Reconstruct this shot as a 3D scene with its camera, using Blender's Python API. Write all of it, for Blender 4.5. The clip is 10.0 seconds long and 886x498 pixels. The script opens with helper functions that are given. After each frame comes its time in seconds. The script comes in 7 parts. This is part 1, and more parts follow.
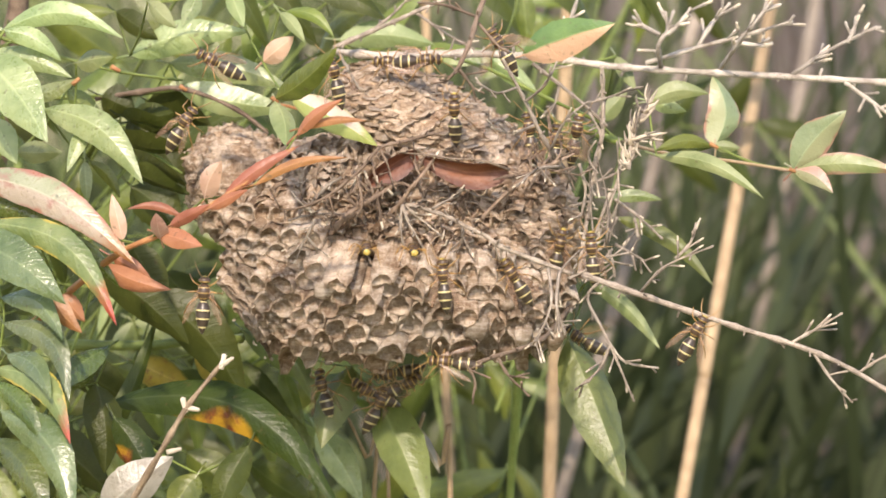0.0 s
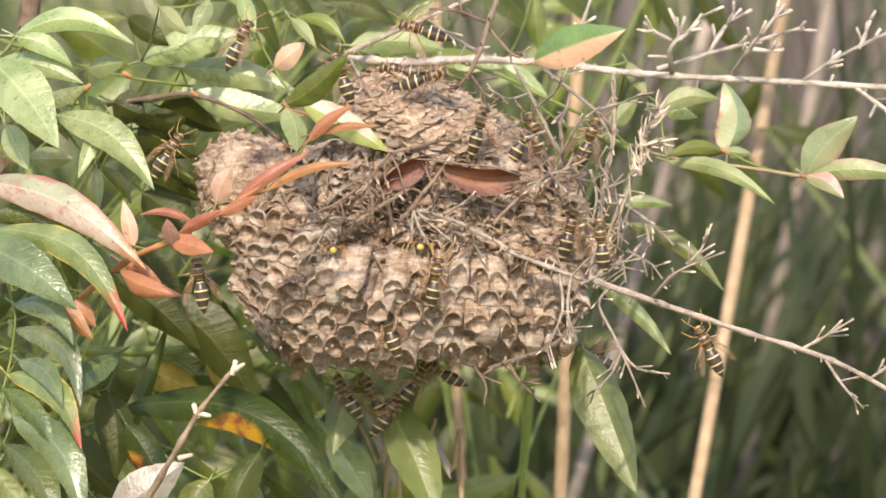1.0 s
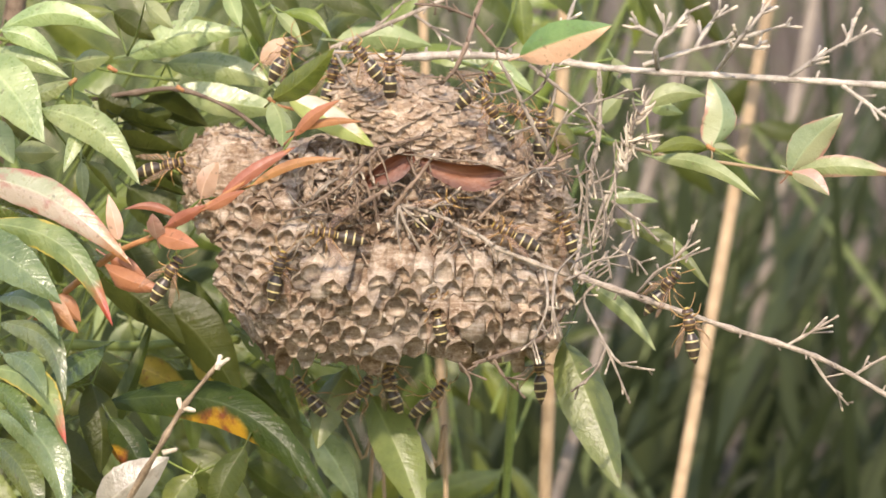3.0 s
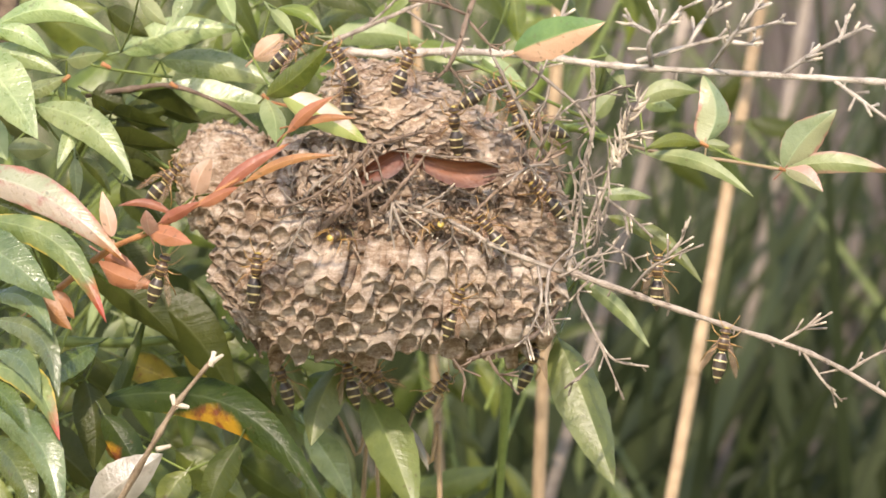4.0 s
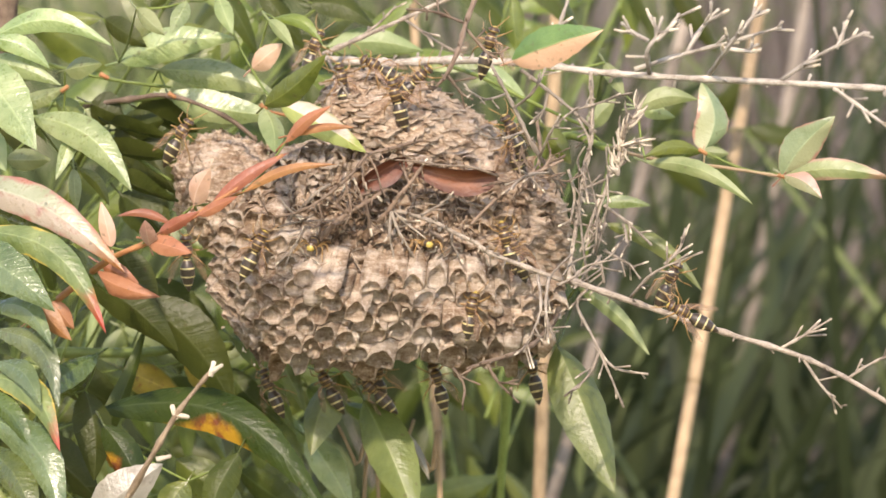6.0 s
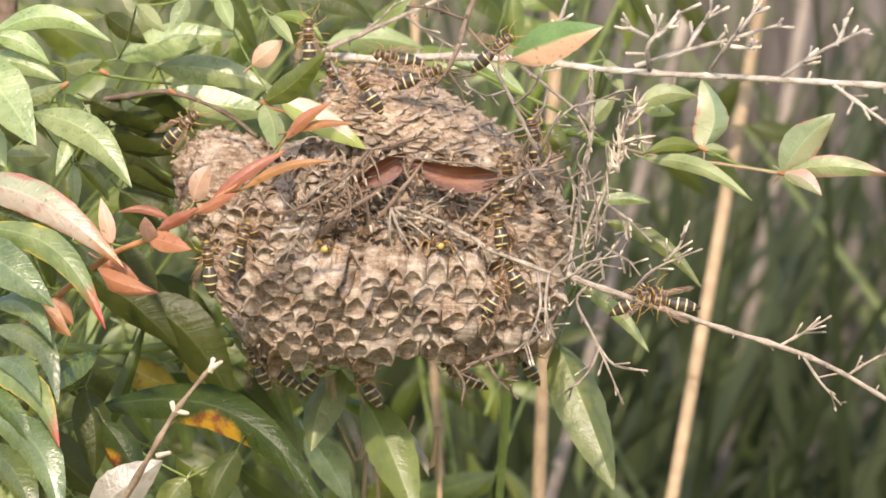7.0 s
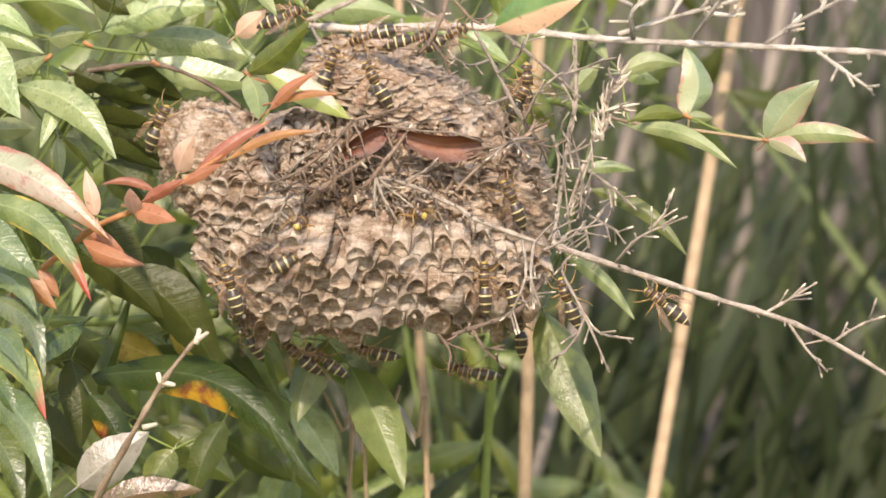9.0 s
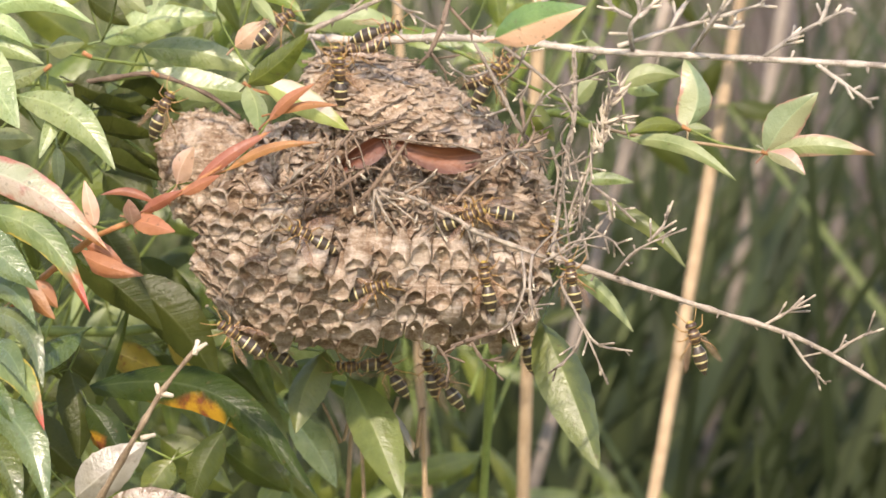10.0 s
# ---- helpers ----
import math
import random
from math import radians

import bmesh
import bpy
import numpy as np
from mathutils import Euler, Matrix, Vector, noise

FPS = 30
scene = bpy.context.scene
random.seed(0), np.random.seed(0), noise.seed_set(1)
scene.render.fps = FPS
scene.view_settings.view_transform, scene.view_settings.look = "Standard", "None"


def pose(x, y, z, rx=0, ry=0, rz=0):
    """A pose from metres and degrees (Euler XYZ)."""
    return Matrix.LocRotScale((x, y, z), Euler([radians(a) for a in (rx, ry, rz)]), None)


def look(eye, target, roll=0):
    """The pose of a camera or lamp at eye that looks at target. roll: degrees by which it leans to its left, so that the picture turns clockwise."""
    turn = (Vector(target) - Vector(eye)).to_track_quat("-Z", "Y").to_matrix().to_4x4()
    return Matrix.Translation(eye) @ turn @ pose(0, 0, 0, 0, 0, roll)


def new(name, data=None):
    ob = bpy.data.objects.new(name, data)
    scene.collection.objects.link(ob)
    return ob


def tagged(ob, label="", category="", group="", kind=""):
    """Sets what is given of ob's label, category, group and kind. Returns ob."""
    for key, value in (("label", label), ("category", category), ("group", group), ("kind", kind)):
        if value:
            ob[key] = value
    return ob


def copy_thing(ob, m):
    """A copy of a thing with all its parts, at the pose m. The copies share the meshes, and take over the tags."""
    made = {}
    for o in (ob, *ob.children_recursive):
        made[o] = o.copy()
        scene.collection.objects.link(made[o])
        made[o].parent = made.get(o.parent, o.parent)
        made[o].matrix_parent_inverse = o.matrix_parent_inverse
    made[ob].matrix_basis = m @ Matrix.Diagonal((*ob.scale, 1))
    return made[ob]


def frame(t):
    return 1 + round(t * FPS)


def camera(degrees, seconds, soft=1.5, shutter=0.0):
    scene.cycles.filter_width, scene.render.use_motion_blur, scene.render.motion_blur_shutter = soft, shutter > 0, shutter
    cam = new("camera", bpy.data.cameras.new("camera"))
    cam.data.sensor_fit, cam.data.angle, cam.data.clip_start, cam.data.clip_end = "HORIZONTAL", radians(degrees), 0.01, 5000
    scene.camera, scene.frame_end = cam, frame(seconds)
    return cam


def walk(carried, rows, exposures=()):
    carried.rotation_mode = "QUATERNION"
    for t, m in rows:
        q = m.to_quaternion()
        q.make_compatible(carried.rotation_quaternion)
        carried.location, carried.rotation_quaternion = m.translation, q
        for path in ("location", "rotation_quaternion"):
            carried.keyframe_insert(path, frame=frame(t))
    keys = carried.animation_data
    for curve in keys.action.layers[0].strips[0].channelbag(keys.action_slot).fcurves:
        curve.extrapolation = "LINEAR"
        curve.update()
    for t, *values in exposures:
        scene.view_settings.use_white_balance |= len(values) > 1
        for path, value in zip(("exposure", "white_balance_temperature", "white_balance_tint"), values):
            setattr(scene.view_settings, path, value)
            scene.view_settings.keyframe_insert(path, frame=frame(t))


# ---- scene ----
cam = camera(10.8, 10.0, soft=1.6, shutter=0.4)
EYE, TILT = 1.25, -8.0
# seconds, yaw, pitch, roll: a long lens held by a standing person
ROWS = [
    (0.0, 0.000, 0.000, -0.000),
    (0.2, 0.048, -0.056, -0.008),
    (0.5, 0.123, 0.039, -0.022),
    (0.7, 0.113, 0.047, -0.010),
    (1.0, 0.137, 0.072, 0.010),
    (1.2, 0.105, 0.140, -0.060),
    (1.5, 0.096, 0.195, -0.182),
    (1.7, 0.079, 0.214, -0.170),
    (2.0, 0.021, 0.255, -0.140),
    (2.2, 0.024, 0.214, -0.133),
    (2.5, -0.040, 0.159, -0.124),
    (2.7, -0.059, 0.074, -0.150),
    (3.0, -0.044, 0.016, -0.183),
    (3.2, -0.074, -0.023, -0.180),
    (4.3, -0.172, -0.026, -0.140),
    (4.5, -0.267, 0.014, -0.138),
    (5.0, -0.350, 0.052, -0.012),
    (5.2, -0.347, 0.037, 0.050),
    (5.5, -0.221, 0.084, 0.164),
    (5.7, -0.135, 0.096, 0.165),
    (6.8, -0.163, 0.006, 0.080),
    (7.0, -0.134, 0.039, 0.073),
    (7.5, -0.080, -0.075, 0.249),
    (8.0, -0.057, -0.225, 0.227),
    (8.5, -0.293, -0.272, 0.451),
    (9.0, -0.317, -0.335, 0.497),
    (9.5, -0.365, -0.291, 0.364),
    (10.0, -0.331, -0.195, 0.341),
]

walk(cam, [(t, pose(0, 0, EYE, TILT) @ pose(0, 0, 0, 90 + pitch, roll, yaw)) for t, yaw, pitch, roll in ROWS],
     exposures=[(0.0, 1.3, 7350, 18), (10.0, 1.3, 7350, 18)])
cam.data.dof.use_dof = True
cam.data.dof.focus_distance = 1.47
cam.data.dof.aperture_fstop = 21.0

# ---- light ----
SUN_FROM = Vector((-0.10, -0.70, 0.66)).normalized()
world = bpy.data.worlds.new("sky")
scene.world = world
world.use_nodes = True
wn, wl = world.node_tree.nodes, world.node_tree.links
sky = wn.new("ShaderNodeTexSky")
sky.sky_type = "NISHITA"
sky.sun_disc = False
sky.sun_elevation = math.asin(SUN_FROM.z)
sky.sun_rotation = math.atan2(SUN_FROM.x, SUN_FROM.y)
wl.new(sky.outputs[0], wn["Background"].inputs[0])
wn["Background"].inputs[1].default_value = 0.15
sun = new("sun", bpy.data.lights.new("sun", "SUN"))
sun.data.energy, sun.data.angle, sun.data.color = 2.15, radians(2.0), (1.0, 0.94, 0.84)
sun.matrix_world = look((0, 0, 6), Vector((0, 0, 6)) - SUN_FROM)


# ---- materials ----
def material(name, rough=0.7, spec=0.4):
    m = bpy.data.materials.new(name)
    m.use_nodes = True
    n, l = m.node_tree.nodes, m.node_tree.links
    b = n["Principled BSDF"]
    b.inputs["Roughness"].default_value = rough
    b.inputs["Specular IOR Level"].default_value = spec
    return m, n, l, b


def tex_noise(n, l, coord, scale, detail=4.0, rough=0.6, stretch=(1, 1, 1)):
    mp = n.new("ShaderNodeMapping")
    mp.inputs["Scale"].default_value = stretch
    l.new(coord, mp.inputs[0])
    t = n.new("ShaderNodeTexNoise")
    t.inputs["Scale"].default_value, t.inputs["Detail"].default_value, t.inputs["Roughness"].default_value = scale, detail, rough
    l.new(mp.outputs[0], t.inputs["Vector"])
    return t.outputs["Fac"]


def ramp(n, l, fac, stops):
    r = n.new("ShaderNodeValToRGB")
    e = r.color_ramp.elements
    while len(e) < len(stops):
        e.new(0.5)
    for k, (p, c) in zip(e, stops):
        k.position, k.color = p, (*c, 1)
    l.new(fac, r.inputs[0])
    return r.outputs[0]


def calc(n, l, op, a, b=None):
    m = n.new("ShaderNodeMath")
    m.operation = op
    for i, v in enumerate((a, b)):
        if v is None:
            continue
        if isinstance(v, (int, float)):
            m.inputs[i].default_value = v
        else:
            l.new(v, m.inputs[i])
    return m.outputs[0]


def blend(n, l, fac, a, b, how="MIX"):
    m = n.new("ShaderNodeMix")
    m.data_type, m.blend_type = "RGBA", how
    for i, v in ((0, fac), (6, a), (7, b)):
        if isinstance(v, (int, float)):
            m.inputs[i].default_value = v
        elif isinstance(v, tuple):
            m.inputs[i].default_value = (*v, 1)
        else:
            l.new(v, m.inputs[i])
    return m.outputs[2]


def bump(n, l, b, height, strength, dist):
    k = n.new("ShaderNodeBump")
    k.inputs["Strength"].default_value, k.inputs["Distance"].default_value = strength, dist
    l.new(height, k.inputs["Height"])
    l.new(k.outputs[0], b.inputs["Normal"])


def leaf_material(name, dark, light, edge=None, edge_at=0.75, tip=None, rough=0.34, through_light=0.3, blotch=None, patch=None, spec=0.75, half=None, rib_relief=0.5):
    """A waxy leaf: u across (-1 to 1) and v along it are kept in its UV map."""
    m, n, l, b = material(name, rough, spec)
    tc = n.new("ShaderNodeTexCoord")
    sp = n.new("ShaderNodeSeparateXYZ")
    l.new(tc.outputs["UV"], sp.inputs[0])
    u = calc(n, l, "ABSOLUTE", calc(n, l, "SUBTRACT", calc(n, l, "MULTIPLY", sp.outputs[0], 2.0), 1.0))
    v = sp.outputs[1]
    big = tex_noise(n, l, tc.outputs["Object"], 90, 4)
    fine = tex_noise(n, l, tc.outputs["Object"], 900, 3)
    info = n.new("ShaderNodeObjectInfo")
    col = ramp(n, l, big, [(0.3, dark), (0.72, light)])
    if half:
        k = calc(n, l, "ADD", sp.outputs[0], calc(n, l, "MULTIPLY", calc(n, l, "SUBTRACT", big, 0.5), 0.12))
        col = blend(n, l, ramp(n, l, k, [(0.46, (1, 1, 1)), (0.53, (0, 0, 0))]), col, half)
    if blotch:
        col = blend(n, l, ramp(n, l, tex_noise(n, l, tc.outputs["Object"], 160, 5, 0.7), [(0.52, (0, 0, 0)), (0.68, (1, 1, 1))]), col, blotch)
    if edge:
        k = calc(n, l, "ADD", u, calc(n, l, "MULTIPLY", calc(n, l, "SUBTRACT", big, 0.5), 1.1))
        col = blend(n, l, ramp(n, l, k, [(edge_at - 0.15, (0, 0, 0)), (min(edge_at + 0.2, 1), (1, 1, 1))]), col, edge)
    if tip:
        k = calc(n, l, "ADD", v, calc(n, l, "MULTIPLY", calc(n, l, "SUBTRACT", big, 0.5), 0.5))
        col = blend(n, l, ramp(n, l, k, [(0.74, (0, 0, 0)), (0.92, (1, 1, 1))]), col, tip)
    if patch:
        k = calc(n, l, "SUBTRACT", calc(n, l, "ADD", calc(n, l, "MULTIPLY", calc(n, l, "SUBTRACT", 1.0, sp.outputs[0]), 0.9), calc(n, l, "MULTIPLY", big, 0.7)), calc(n, l, "MULTIPLY", calc(n, l, "ABSOLUTE", calc(n, l, "SUBTRACT", v, 0.46)), 2.4))
        inner = calc(n, l, "MULTIPLY", tex_noise(n, l, tc.outputs["Object"], 150, 4), 1.0)
        col = blend(n, l, ramp(n, l, k, [(0.78, (0, 0, 0)), (0.98, (1, 1, 1))]), col, ramp(n, l, inner, [(0.42, patch), (0.58, (0.17, 0.045, 0.02))]))
    rib = ramp(n, l, u, [(0.03, (1, 1, 1)), (0.09, (0, 0, 0))])
    col = blend(n, l, calc(n, l, "MULTIPLY", rib, 0.22), col, tuple(min(1, 1.5 * c + 0.06) for c in light))
    spots = ramp(n, l, tex_noise(n, l, tc.outputs["Object"], 420, 2, 0.5), [(0.66, (0, 0, 0)), (0.74, (1, 1, 1))])
    col = blend(n, l, calc(n, l, "MULTIPLY", spots, 0.5), col, (0.10, 0.07, 0.03))
    hs = n.new("ShaderNodeHueSaturation")
    l.new(col, hs.inputs["Color"])
    l.new(calc(n, l, "ADD", calc(n, l, "MULTIPLY", info.outputs["Random"], 0.03), 0.485), hs.inputs["Hue"])
    l.new(calc(n, l, "ADD", calc(n, l, "MULTIPLY", info.outputs["Random"], 0.4), 0.8), hs.inputs["Value"])
    col = hs.outputs[0]
    l.new(col, b.inputs["Base Color"])
    worn = tex_noise(n, l, tc.outputs["Object"], 240, 3)
    l.new(calc(n, l, "ADD", calc(n, l, "MULTIPLY", calc(n, l, "ADD", fine, worn), 0.28), rough - 0.24), b.inputs["Roughness"])
    vv = n.new("ShaderNodeCombineXYZ")
    l.new(calc(n, l, "SUBTRACT", v, calc(n, l, "MULTIPLY", u, 0.10)), vv.inputs[0])
    l.new(calc(n, l, "MULTIPLY", info.outputs["Random"], 40.0), vv.inputs[1])
    veins = tex_noise(n, l, vv.outputs[0], 22, 2)
    h = calc(n, l, "ADD", calc(n, l, "MULTIPLY", veins, rib_relief), calc(n, l, "ADD", big, calc(n, l, "MULTIPLY", fine, 0.3)))
    bump(n, l, b, h, 0.8, 0.0009)
    tr = n.new("ShaderNodeBsdfTranslucent")
    l.new(blend(n, l, 0.75, col, (1.0, 1.0, 0.35), "MULTIPLY"), tr.inputs[0])
    mx = n.new("ShaderNodeMixShader")
    mx.inputs[0].default_value = through_light
    l.new(b.outputs[0], mx.inputs[1])
    l.new(tr.outputs[0], mx.inputs[2])
    l.new(mx.outputs[0], n["Material Output"].inputs[0])
    return m


GREEN = leaf_material("leaf_green", (0.082, 0.115, 0.016), (0.20, 0.235, 0.044), rough=0.3)
GLOSSY = leaf_material("leaf_glossy_green", (0.042, 0.070, 0.010), (0.12, 0.15, 0.028), rough=0.24, spec=1.0, edge=(0.34, 0.30, 0.08), edge_at=1.15)
BROAD = leaf_material("leaf_broad_green", (0.095, 0.130, 0.030), (0.20, 0.235, 0.070), rough=0.36, spec=0.75, rib_relief=0.3)
# light green leaf, a little bluish sheen mixed into the colour
LIGHT = leaf_material("leaf_light_green_sheen", (0.17, 0.235, 0.078), (0.40, 0.455, 0.222), rough=0.27, spec=1.0)
# leaf green with deep shade put into its colour
SHADED_GREEN = leaf_material("leaf_shaded_green", (0.042, 0.057, 0.011), (0.074, 0.090, 0.019), rough=0.34, spec=0.3)
GREY = leaf_material("leaf_grey_green", (0.19, 0.25, 0.09), (0.36, 0.40, 0.19), rough=0.42, rib_relief=0.3)
PINK = leaf_material("leaf_red_edged", (0.32, 0.37, 0.21), (0.54, 0.55, 0.38), half=(0.62, 0.52, 0.40), rough=0.28, spec=1.0, edge=(0.50, 0.25, 0.16), edge_at=0.92, tip=(0.48, 0.22, 0.06), blotch=(0.50, 0.26, 0.19))
FLUSH = leaf_material("leaf_red_tipped", (0.10, 0.16, 0.045), (0.28, 0.34, 0.13), tip=(0.45, 0.07, 0.03), edge=(0.50, 0.40, 0.08), edge_at=1.08)
ORANGE = leaf_material("leaf_orange", (0.33, 0.115, 0.048), (0.50, 0.22, 0.11), rough=0.4, rib_relief=0.15)
BROWNED = leaf_material("leaf_orange_brown", (0.24, 0.085, 0.035), (0.42, 0.18, 0.08), rough=0.42, rib_relief=0.15)
SALMON = leaf_material("leaf_salmon", (0.56, 0.30, 0.21), (0.76, 0.52, 0.42), rough=0.4, rib_relief=0.15)
SHEEN = leaf_material("leaf_waxy_grey_green", (0.075, 0.112, 0.038), (0.19, 0.232, 0.100), rough=0.20, spec=1.0, edge=(0.38, 0.36, 0.12), edge_at=1.15)
# turning leaf: yellow patch its own, green base darkened to stand for shade
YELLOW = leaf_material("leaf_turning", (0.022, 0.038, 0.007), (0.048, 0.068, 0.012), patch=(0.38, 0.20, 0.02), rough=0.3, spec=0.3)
DULL = leaf_material("leaf_dull_brown", (0.13, 0.085, 0.035), (0.27, 0.19, 0.10), rough=0.26, spec=0.9, blotch=(0.16, 0.17, 0.05))
AMBER = leaf_material("leaf_amber", (0.26, 0.19, 0.035), (0.50, 0.32, 0.05), blotch=(0.24, 0.075, 0.03), edge=(0.16, 0.15, 0.03), edge_at=0.9)
RUST = leaf_material("leaf_dead_red", (0.11, 0.033, 0.018), (0.22, 0.075, 0.040), edge=(0.10, 0.04, 0.03), rib_relief=0.1, rough=0.42, through_light=0.10, spec=0.35)
VARIED = leaf_material("leaf_variegated", (0.48, 0.35, 0.26), (0.66, 0.49, 0.43), half=(0.38, 0.42, 0.15), tip=(0.34, 0.37, 0.10), edge=(0.30, 0.30, 0.12), edge_at=0.98)
BROWNTIP = leaf_material("leaf_brown_tipped", (0.17, 0.23, 0.08), (0.33, 0.37, 0.17), edge=(0.42, 0.27, 0.18), edge_at=0.98, tip=(0.40, 0.24, 0.15), rough=0.34)
REDRIM = leaf_material("leaf_red_rimmed", (0.20, 0.27, 0.13), (0.35, 0.41, 0.24), edge=(0.45, 0.24, 0.17), edge_at=1.03, rough=0.30, rib_relief=0.3, half=(0.40, 0.42, 0.24))
WHITE = leaf_material("leaf_pale_back", (0.19, 0.18, 0.14), (0.36, 0.33, 0.275), rib_relief=0.2, rough=0.3, through_light=0.15, blotch=(0.20, 0.17, 0.13))
PEACH = leaf_material("leaf_peach_half", (0.065, 0.12, 0.03), (0.14, 0.21, 0.055), half=(0.58, 0.33, 0.23), rib_relief=0.2, through_light=0.12)
ROSY = leaf_material("leaf_rosy", (0.34, 0.15, 0.11), (0.52, 0.34, 0.26), half=(0.30, 0.30, 0.16), rough=0.3, spec=0.9, rib_relief=0.3, through_light=0.15)


def wood_material(name, a, c, rough=0.75, scale=1.0):
    m, n, l, b = material(name, rough, 0.25)
    tc = n.new("ShaderNodeTexCoord")
    big = tex_noise(n, l, tc.outputs["Object"], 150 * scale, 4)
    sp = n.new("ShaderNodeSeparateXYZ")
    l.new(tc.outputs["UV"], sp.inputs[0])
    turn = calc(n, l, "MULTIPLY", sp.outputs[0], math.tau)
    round_about = n.new("ShaderNodeCombineXYZ")
    l.new(calc(n, l, "COSINE", turn), round_about.inputs[0])
    l.new(calc(n, l, "SINE", turn), round_about.inputs[1])
    l.new(calc(n, l, "MULTIPLY", sp.outputs[1], 80.0), round_about.inputs[2])
    bark = tex_noise(n, l, round_about.outputs[0], 2.6, 5, 0.65)
    fine = calc(n, l, "ADD", calc(n, l, "MULTIPLY", tex_noise(n, l, tc.outputs["Object"], 1500 * scale, 4), 0.4), calc(n, l, "MULTIPLY", bark, 0.6))
    col = ramp(n, l, calc(n, l, "ADD", calc(n, l, "MULTIPLY", big, 0.45), calc(n, l, "MULTIPLY", fine, 0.55)), [(0.36, a), (0.62, c)])
    info = n.new("ShaderNodeObjectInfo")
    hs = n.new("ShaderNodeHueSaturation")
    l.new(col, hs.inputs["Color"])
    l.new(calc(n, l, "ADD", calc(n, l, "MULTIPLY", info.outputs["Random"], 0.5), 0.75), hs.inputs["Value"])
    l.new(hs.outputs[0], b.inputs["Base Color"])
    bump(n, l, b, fine, 0.8, 0.0006)
    return m


TWIG = wood_material("dead_twig", (0.080, 0.060, 0.045), (0.42, 0.355, 0.28))
TWIG_PALE = wood_material("bleached_twig", (0.11, 0.09, 0.07), (0.56, 0.50, 0.42))
TWIG_DARK = wood_material("dark_twig", (0.080, 0.051, 0.034), (0.27, 0.198, 0.142))
TWIG_BROWN = wood_material("brown_twig", (0.13, 0.085, 0.05), (0.42, 0.32, 0.21))
LITTER = wood_material("litter_twig", (0.11, 0.074, 0.048), (0.46, 0.36, 0.265), 0.85)
BUD = wood_material("pale_bud", (0.42, 0.35, 0.26), (0.66, 0.58, 0.45))
STEM = wood_material("green_stem", (0.10, 0.14, 0.03), (0.21, 0.26, 0.07), 0.5)
REDSTEM = wood_material("red_stem", (0.28, 0.11, 0.05), (0.42, 0.22, 0.09), 0.5)
CANE = wood_material("straw_cane", (0.22, 0.152, 0.086), (0.41, 0.30, 0.182), 0.6)
CANE_GREY = wood_material("grey_cane", (0.16, 0.13, 0.10), (0.30, 0.25, 0.20), 0.8)


def paper_material(name, dark, mid, light, grain=(0.5, 0.5, 2.4), thin=0.34):
    """Chewed wood fibre: bands of grey and brown, fine fibres, stains."""
    m, n, l, b = material(name, 0.88, 0.2)
    tc = n.new("ShaderNodeTexCoord")
    co = tc.outputs["Object"]
    bands = tex_noise(n, l, co, 260, 5, 0.65, grain)
    big = tex_noise(n, l, co, 75, 3)
    fine = tex_noise(n, l, co, 1700, 3, 0.7, (1, 1, 0.35))
    k = calc(n, l, "ADD", calc(n, l, "MULTIPLY", bands, 0.5), calc(n, l, "ADD", calc(n, l, "MULTIPLY", big, 0.3), calc(n, l, "MULTIPLY", fine, 0.2)))
    col = ramp(n, l, k, [(0.38, dark), (0.5, mid), (0.61, light)])
    stain = ramp(n, l, tex_noise(n, l, co, 190, 5, 0.7), [(0.5, (0, 0, 0)), (0.66, (1, 1, 1))])
    col = blend(n, l, calc(n, l, "MULTIPLY", stain, 0.68), col, tuple(0.75 * c * w for c, w in zip(dark, (1.25, 1.0, 0.8))))
    specks = ramp(n, l, tex_noise(n, l, co, 620, 4, 0.7), [(0.54, (0, 0, 0)), (0.64, (1, 1, 1))])
    col = blend(n, l, calc(n, l, "MULTIPLY", specks, 0.6), col, light)
    ash = ramp(n, l, tex_noise(n, l, co, 55, 4, 0.65), [(0.5, (0, 0, 0)), (0.62, (1, 1, 1))])
    col = blend(n, l, calc(n, l, "MULTIPLY", ash, 0.3), col, tuple(0.2 * w + 0.8 * c for c, w in zip(light, (1.0, 0.92, 0.82))))
    info = n.new("ShaderNodeObjectInfo")
    hs = n.new("ShaderNodeHueSaturation")
    l.new(col, hs.inputs["Color"])
    l.new(calc(n, l, "ADD", calc(n, l, "MULTIPLY", info.outputs["Random"], 0.4), 0.8), hs.inputs["Value"])
    l.new(hs.outputs[0], b.inputs["Base Color"])
    bump(n, l, b, calc(n, l, "ADD", bands, calc(n, l, "MULTIPLY", fine, 0.6)), 1.0, 0.0010)
    tr = n.new("ShaderNodeBsdfTranslucent")
    l.new(hs.outputs[0], tr.inputs[0])
    mx = n.new("ShaderNodeMixShader")
    mx.inputs[0].default_value = thin
    l.new(b.outputs[0], mx.inputs[1])
    l.new(tr.outputs[0], mx.inputs[2])
    l.new(mx.outputs[0], n["Material Output"].inputs[0])
    return m


PAPER = paper_material("nest_paper", (0.185, 0.120, 0.074), (0.41, 0.298, 0.206), (0.72, 0.605, 0.475))
PAPER_PALE = paper_material("nest_paper_pale", (0.25, 0.178, 0.118), (0.53, 0.42, 0.312), (0.84, 0.745, 0.63), thin=0.44)
SCALED = paper_material("nest_paper_scaled", (0.17, 0.109, 0.066), (0.35, 0.256, 0.173), (0.58, 0.47, 0.35), (0.9, 0.9, 1.2), 0.08)
